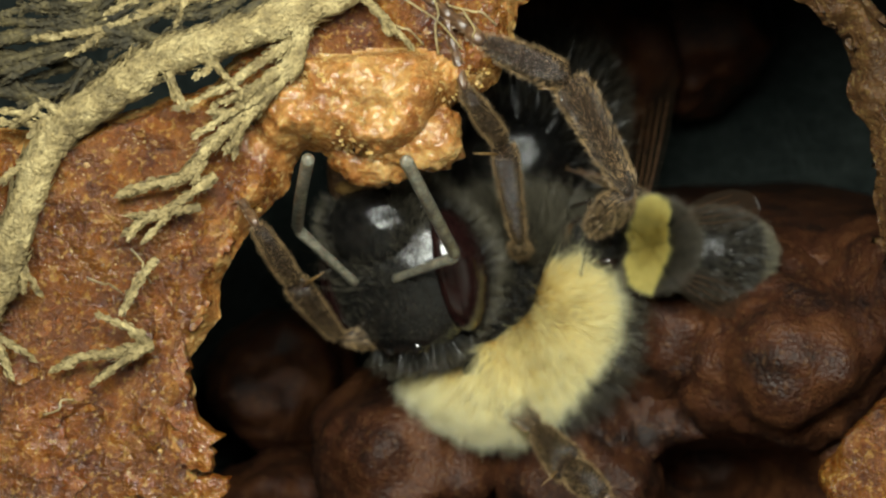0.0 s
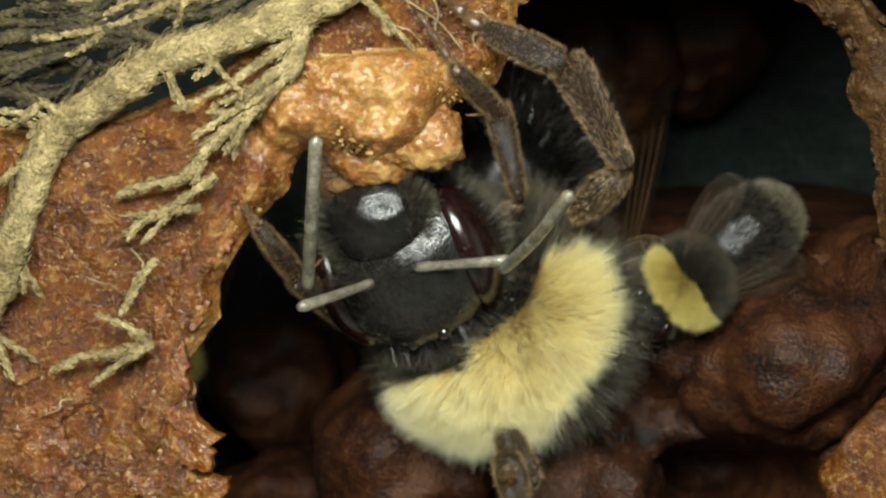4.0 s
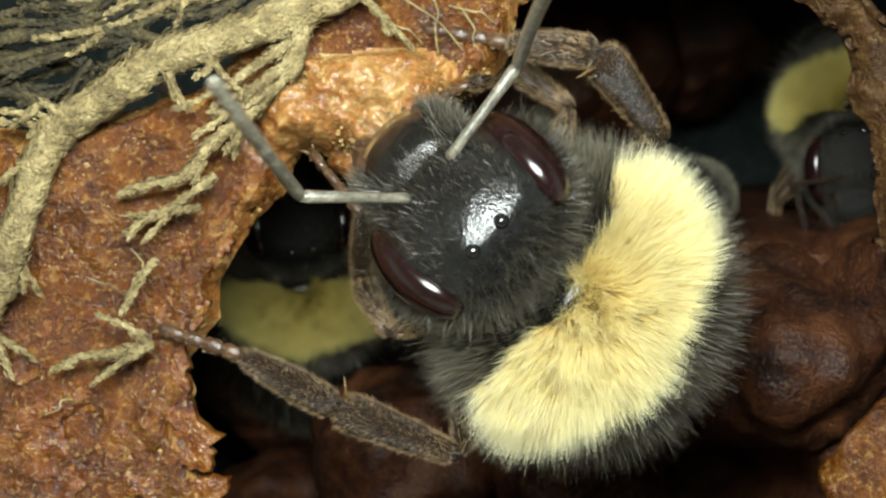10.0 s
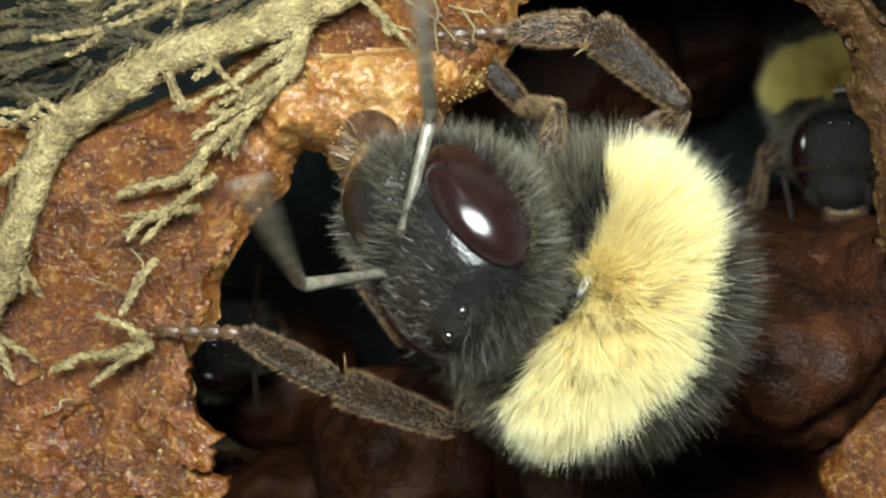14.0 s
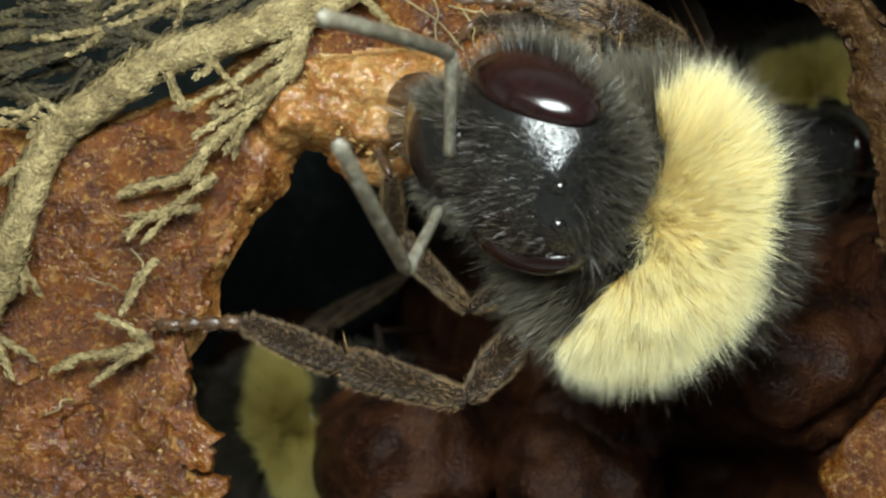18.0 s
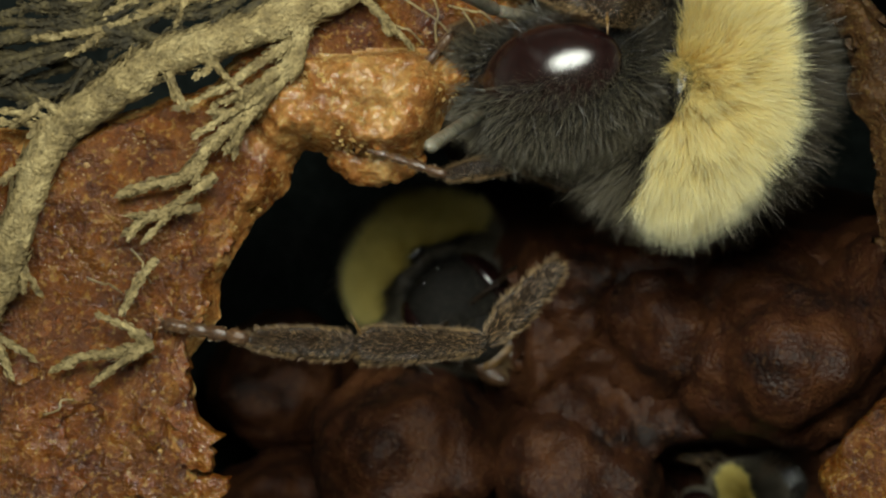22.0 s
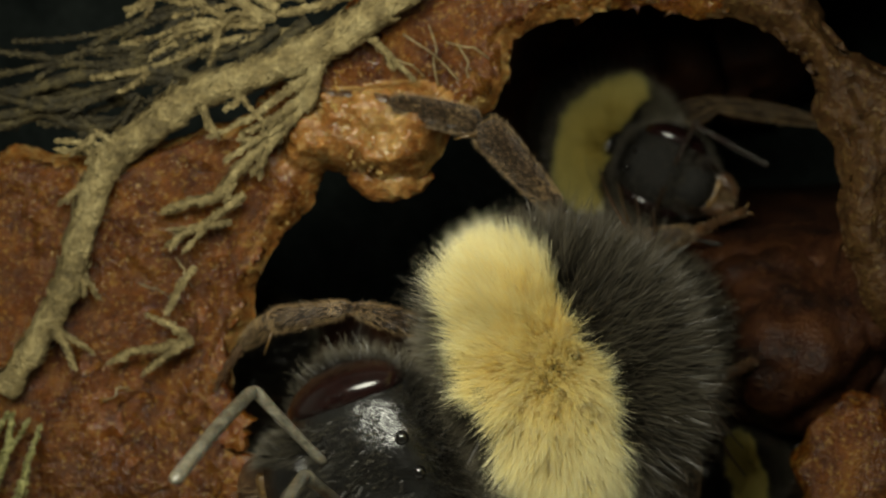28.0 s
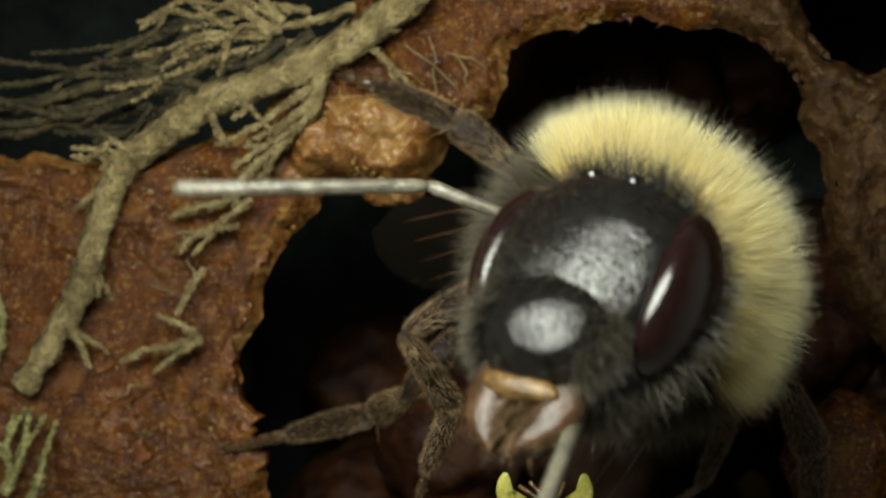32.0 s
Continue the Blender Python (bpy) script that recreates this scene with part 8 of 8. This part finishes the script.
    walk(legs[5][2], ride([
        (0, rod(2.67, -4.4, -12.1, 4.2, -5.03, -13.55)),
        (1, rod(2.49, -4.18, -12.11, 4, -4.81, -13.57)),
        (2, rod(2.44, -4.12, -12.11, 3.96, -4.74, -13.58)),
        (3, rod(2.3, -4.25, -11.91, 3.82, -4.88, -13.37)),
        (6, rod(1.17, -3.1, -9.21, 2.39, -3.61, -10.97)),
        (7, rod(1.2, -3.39, -9.19, 2.46, -3.95, -10.91)),
        (8, rod(1.99, -2.27, -7.03, 3.01, -2.44, -8.97)),
        (8.5, rod(0.87, -3.16, -7.16, 1.81, -3.41, -9.13)),
        (9, rod(1.6, -2.41, -7.02, 2.6, -2.62, -8.96)),
        (9.5, rod(1.79, -2.05, -6.7, 2.71, -2.14, -8.7)),
        (10, rod(1.21, -2.36, -6.7, 2.14, -2.56, -8.68)),
        (10.5, rod(1.65, -1.97, -6.6, 2.56, -2.07, -8.6)),
        (11, rod(1.63, -1.47, -6.49, 2.48, -1.48, -8.51)),
        (12, rod(1.41, -2, -6.36, 2.25, -1.99, -8.39)),
        (12.5, rod(1.81, -1.44, -5.95, 2.6, -1.3, -8)),
        (13, rod(2.33, -1.23, -5.62, 3.05, -0.98, -7.69)),
        (14, rod(1.32, -2.33, -6.14, 2.16, -2.35, -8.18)),
        (17, rod(2.19, -0.92, -5.11, 2.87, -0.68, -7.18)),
        (18, rod(2.34, -0.99, -5.1, 3.01, -0.72, -7.18)),
        (19, rod(2.64, -1.43, -5.54, 3.4, -1.24, -7.6)),
        (20, rod(2.43, -1.63, -4.93, 3.19, -1.45, -6.99)),
        (20.5, rod(2.43, -1.5, -4.93, 3.19, -1.31, -6.99)),
        (21, rod(5.45, -0.87, -8.1, 6.72, -0.86, -9.9)),
        (22, rod(5.46, 1.02, -8.18, 6.73, 1.08, -9.97)),
        (23, rod(5.75, -4.58, 1.61, 6.29, -5.86, -0.1)),
        (24, rod(5.75, -4.58, 1.61, 6.29, -5.86, -0.1)),
        (25, rod(5.75, -4.58, 1.61, 6.29, -5.86, -0.1)),
        (27.5, rod(3.26, -3.83, -3.53, 4.03, -3.47, -5.56)),
        (28, rod(5.48, -4.18, 2, 5.64, -5.44, 0.2)),
        (29, rod(5.91, -3.74, 1.75, 6.45, -5.2, 0.2)),
        (30, rod(6.27, -3.43, 1.38, 6.67, -5.24, 0.2)),
        (31, rod(3.55, -5, 0.62, 3.15, -4.94, -1.54)),
        (32, rod(3.08, -3.59, 1.49, 2.8, -3.35, -0.68))], body))
    walk(legs[5][3], ride([
        (0, rod(4.2, -5.03, -13.55, 5.39, -5.86, -14.7)),
        (1, rod(4, -4.81, -13.57, 5.19, -5.63, -14.73)),
        (2, rod(3.96, -4.74, -13.58, 5.14, -5.56, -14.74)),
        (3, rod(3.82, -4.88, -13.37, 5, -5.7, -14.54)),
        (6, rod(2.39, -3.61, -10.97, 3.31, -4.33, -12.4)),
        (7, rod(2.46, -3.95, -10.91, 3.41, -4.7, -12.3)),
        (8, rod(3.01, -2.44, -8.97, 3.88, -2.89, -10.54)),
        (8.5, rod(1.81, -3.41, -9.13, 2.6, -3.92, -10.73)),
        (9, rod(2.6, -2.62, -8.96, 3.44, -3.11, -10.54)),
        (9.5, rod(2.71, -2.14, -8.7, 3.49, -2.54, -10.33)),
        (10, rod(2.14, -2.56, -8.68, 2.92, -3.05, -10.29)),
        (10.5, rod(2.56, -2.07, -8.6, 3.33, -2.46, -10.24)),
        (11, rod(2.48, -1.48, -8.51, 3.23, -1.8, -10.18)),
        (12, rod(2.25, -1.99, -8.39, 2.99, -2.3, -10.05)),
        (12.5, rod(2.6, -1.3, -8, 3.34, -1.48, -9.68)),
        (13, rod(3.05, -0.98, -7.69, 3.77, -1.05, -9.39)),
        (14, rod(2.16, -2.35, -8.18, 2.9, -2.67, -9.84)),
        (17, rod(2.87, -0.68, -7.18, 3.54, -0.78, -8.91)),
        (18, rod(3.01, -0.72, -7.18, 3.69, -0.79, -8.9)),
        (19, rod(3.4, -1.24, -7.6, 4.14, -1.37, -9.29)),
        (20, rod(3.19, -1.45, -6.99, 3.92, -1.59, -8.68)),
        (20.5, rod(3.19, -1.31, -6.99, 3.92, -1.45, -8.69)),
        (21, rod(6.72, -0.86, -9.9, 7.85, -1.15, -11.34)),
        (22, rod(6.73, 1.08, -9.97, 7.85, 0.82, -11.42)),
        (23, rod(6.29, -5.86, -0.1, 6.34, -6.49, -0.4)),
        (24, rod(6.29, -5.86, -0.1, 6.34, -6.49, -0.4)),
        (25, rod(6.29, -5.86, -0.1, 6.34, -6.49, -0.4)),
        (27.5, rod(4.03, -3.47, -5.56, 4.88, -3.4, -7.2)),
        (28, rod(5.64, -5.44, 0.2, 5.9, -6.26, -0.1)),
        (29, rod(6.45, -5.2, 0.2, 6.59, -6.02, -0.1)),
        (30, rod(6.67, -5.24, 0.2, 6.81, -6.2, -0.1)),
        (31, rod(3.15, -4.94, -1.54, 3.13, -4.9, -3.39)),
        (32, rod(2.8, -3.35, -0.68, 2.86, -3.27, -2.53))], body))
    walk(left_bee, [
        (0, stand(-10.16, -3.96, -11.2, 0.09, 0.91, 0.41, 0.2, -0.42, 0.88)),
        (3.5, stand(-9.55, -3.05, -11.2, 0.09, 0.9, 0.43, 0.19, -0.44, 0.88)),
        (5.2, stand(-5.51, -2.41, -10.7, 0.49, 0.78, 0.4, -0.14, -0.39, 0.91)),
        (6, stand(-3.52, -0.59, -10.4, -0.14, 0.38, 0.92, 0.48, -0.78, 0.4)),
        (7, stand(-5.4, -2.36, -9.8, 0.9, 0.33, 0.3, -0.28, -0.09, 0.95)),
        (8, stand(-5.25, -1.76, -9.8, 0.92, 0.33, 0.22, -0.21, -0.08, 0.98)),
        (9, stand(-3.49, -1.55, -10, -0.05, 0.66, 0.75, 0.19, -0.73, 0.66)),
        (10, stand(-3.64, -1.1, -10, 0.01, 0.66, 0.75, 0.12, -0.75, 0.65)),
        (11, stand(-3.26, -1.18, -10, -0.31, 0.55, 0.78, 0.49, -0.61, 0.62)),
        (12, stand(-7.28, -2.09, -10.4, 0.84, 0.47, 0.27, -0.21, -0.17, 0.96)),
        (13, stand(-8.3, -1.7, -10.2, 0.99, 0.01, 0.12, -0.12, 0.06, 0.99)),
        (14, stand(-8.3, -2.3, -9.8, 1, 0, 0.05, -0.05, 0.07, 1)),
        (14.4, stand(-6.91, -2.67, -10, 0.98, 0.14, 0.15, -0.15, 0.02, 0.99)),
        (17, stand(-4.77, -5.35, -11.7, 0.91, 0.04, 0.41, -0.41, 0.09, 0.91)),
        (18, stand(-4.25, -4.85, -11.7, 0.86, 0.3, 0.41, -0.41, -0.05, 0.91)),
        (19, stand(-5.5, -4.6, -10.6, 0.92, 0.18, 0.3, -0.3, 0.05, 0.94)),
        (20, stand(-5.2, -8.6, -11.7, 0.91, 0.04, 0.41, -0.41, 0.09, 0.91)),
        (20.5, stand(-5.2, -8.6, -11.7, 0.91, 0.04, 0.41, -0.41, 0.09, 0.91)),
        (21, stand(-1.45, -1.1, -12, 0.3, -0.3, 0.9, -0.61, 0.64, 0.42)),
        (22, stand(-0.4, -0.6, -12, 0.22, -0.27, 0.94, -0.56, 0.68, 0.35)),
        (23, stand(-9.71, -3.66, -11.2, -0.85, 0.04, 0.53, 0.53, 0.07, 0.84)),
        (24, stand(-8.94, -3.35, -11.2, -0.74, -0.1, 0.67, 0.65, 0.14, 0.74)),
        (32, stand(-13.07, -4.25, -11.2, -0.62, -0.1, 0.78, 0.76, 0.14, 0.63))])
    walk(right_bee, [
        (0, stand(17.37, 1.65, -10, 0.27, 0.2, 0.94, -0.9, -0.29, 0.32)),
        (6, stand(17.37, 1.65, -10, 0.27, 0.2, 0.94, -0.9, -0.29, 0.32)),
        (7, stand(14.72, 1.69, -11, 0.2, -0.04, 0.98, -0.98, -0.01, 0.2)),
        (8, stand(12.05, 2.52, -9.6, 0.18, -0.31, 0.93, -0.85, 0.42, 0.31)),
        (9, stand(11.95, 3.7, -9.6, 0.08, -0.45, 0.89, -0.67, 0.64, 0.38)),
        (10, stand(10.75, 3.55, -9.9, -0.16, -0.55, 0.82, -0.2, 0.83, 0.52)),
        (11, stand(11.45, 1.93, -9.6, 0.21, -0.41, 0.89, -0.75, 0.52, 0.42)),
        (12, stand(12.05, 3.75, -11, 0.1, -0.6, 0.8, -0.6, 0.6, 0.5)),
        (13, stand(11.5, 3.5, -11, -0.04, -0.7, 0.72, -0.3, 0.7, 0.65)),
        (14, stand(10.7, 4.3, -11, -0.15, -0.7, 0.7, -0.2, 0.72, 0.66)),
        (17, stand(11.4, 5.4, -12, -0.1, -0.75, 0.66, -0.1, 0.7, 0.7)),
        (18, stand(10.3, 4.3, -12, -0.1, -0.75, 0.66, -0.1, 0.7, 0.7)),
        (19, stand(11.6, 4.4, -12, 0.2, -0.6, 0.77, -0.6, 0.6, 0.55)),
        (20, stand(13.35, 3.37, -11, -0.08, -0.53, 0.84, -0.43, 0.78, 0.45)),
        (21, stand(14.87, 2.45, -11, -0.11, -0.52, 0.85, -0.44, 0.79, 0.43)),
        (25, stand(14.71, 2.88, -10.5, -0.11, -0.53, 0.84, -0.44, 0.79, 0.43)),
        (27.5, stand(4.87, 4.11, -8.4, 0.76, -0.34, 0.55, -0.54, 0.13, 0.83)),
        (28, stand(3.9, 3.0, -9.6, 0.45, -0.3, 0.84, -0.8, 0.3, 0.5)),
        (29, stand(4.81, 2.52, -7.8, 0.18, -0.54, 0.83, -0.28, 0.78, 0.56)),
        (30, stand(6.3, 3.6, -11, 0.9, 0.1, 0.4, -0.4, -0.14, 0.9)),
        (30.6, stand(12.1, 2.85, -10, 0.79, -0.05, 0.61, -0.61, -0.04, 0.79)),
        (31, stand(15.46, 2.54, -11, 0.75, -0.05, 0.66, -0.66, -0.03, 0.75)),
        (32, stand(15.48, 2.55, -11, 0.75, -0.05, 0.65, -0.66, -0.03, 0.75))])
    walk(small_bee, [
        (0, stand(4.95, 0.1, -5.2, -0.97, 0.11, 0.22, 0, 0, 1)),
        (1, stand(5.6, -0.3, -5, -0.92, -0.21, 0.34, 0, 0, 1)),
        (2, stand(6.0, -0.5, -5, -0.89, -0.35, 0.29, 0, 0, 1)),
        (3, stand(5.7, -0.8, -5, -0.75, -0.62, 0.24, 0, 0, 1)),
        (6, stand(5.75, -0.3, -5.4, -0.7, -0.45, -0.5, -0.4, -0.2, 0.9)),
        (7, stand(5.4, 0.15, -5.8, -0.7, -0.45, -0.5, -0.4, -0.2, 0.9)),
        (8, stand(5.6, 0.2, -6.6, -0.7, -0.45, -0.5, -0.4, -0.2, 0.9)),
        (9, stand(4.82, 0.29, -7.2, -0.82, -0.55, 0.16, 0, 0, 1)),
        (12, stand(5.28, -0.56, -8.6, -0.67, -0.67, 0.33, 0, 0, 1)),
        (14, stand(6.28, -0.59, -10.6, -0.88, -0.25, 0.41, 0, 0, 1)),
        (19, stand(6.89, -0.59, -10.6, -0.88, -0.25, 0.41, 0, 0, 1)),
        (20, stand(7.03, -2.35, -9.6, -0.88, -0.23, 0.41, 0, 0, 1)),
        (21, stand(7.72, -6.5, -8.6, -0.93, -0.31, 0.19, 0, 0, 1)),
        (22, stand(7.72, -6.5, -8.6, -0.93, -0.31, 0.19, 0, 0, 1)),
        (23, stand(7.19, -1.19, -10.6, -0.88, -0.24, 0.41, 0, 0, 1)),
        (25, stand(7.19, -1.19, -10.6, -0.88, -0.24, 0.41, 0, 0, 1)),
        (28, stand(7.46, -5.77, -6.8, -0.93, -0.25, 0.28, 0, 0, 1)),
        (30, stand(7.51, -5.67, -6.8, -0.93, -0.23, 0.28, 0, 0, 1)),
        (32, stand(8.09, -6.97, -7.6, -0.93, -0.29, 0.24, 0, 0, 1))])
    walk(abdomen, [(t, Matrix.Translation((0, -1.2 * k * MM, -1.2 * k * MM)) @ Matrix.Rotation(radians(48 * k), 4, 'X'))
                   for t, k in ((0, 1), (27.5, 1), (30, 0.8), (31, 0.15), (32, 0.1))])
    walk(morsel, [(0, stand(-0.72, 2.5, -0.95, 0.1, 1, 0, 0, 0, 1)), (7.5, stand(-0.72, 2.5, -0.95, 0.1, 1, 0, 0, 0, 1)), (8.2, stand(-0.3, 1.6, -2.6, 0.3, 1, -0.3, 0, 0.3, 1)),
                  (9, stand(0.6, 0.2, -7.5, 0.6, 0.8, -0.5, 0, 0.5, 0.8)), (10, stand(0.9, -0.6, -21.5, 0.6, 0.8, -0.2, 0, 0.2, 0.9)), (32, stand(0.9, -0.6, -21.9, 0.6, 0.8, -0.2, 0, 0.2, 0.9))])
    walk(blossom, [(0, pose(0.0002, -0.00035, 0)), (28.2, pose(0.0002, -0.00035, 0)), (29.6, pose(0, 0, 0)), (32, pose(0, -0.00003, 0))])


motions()
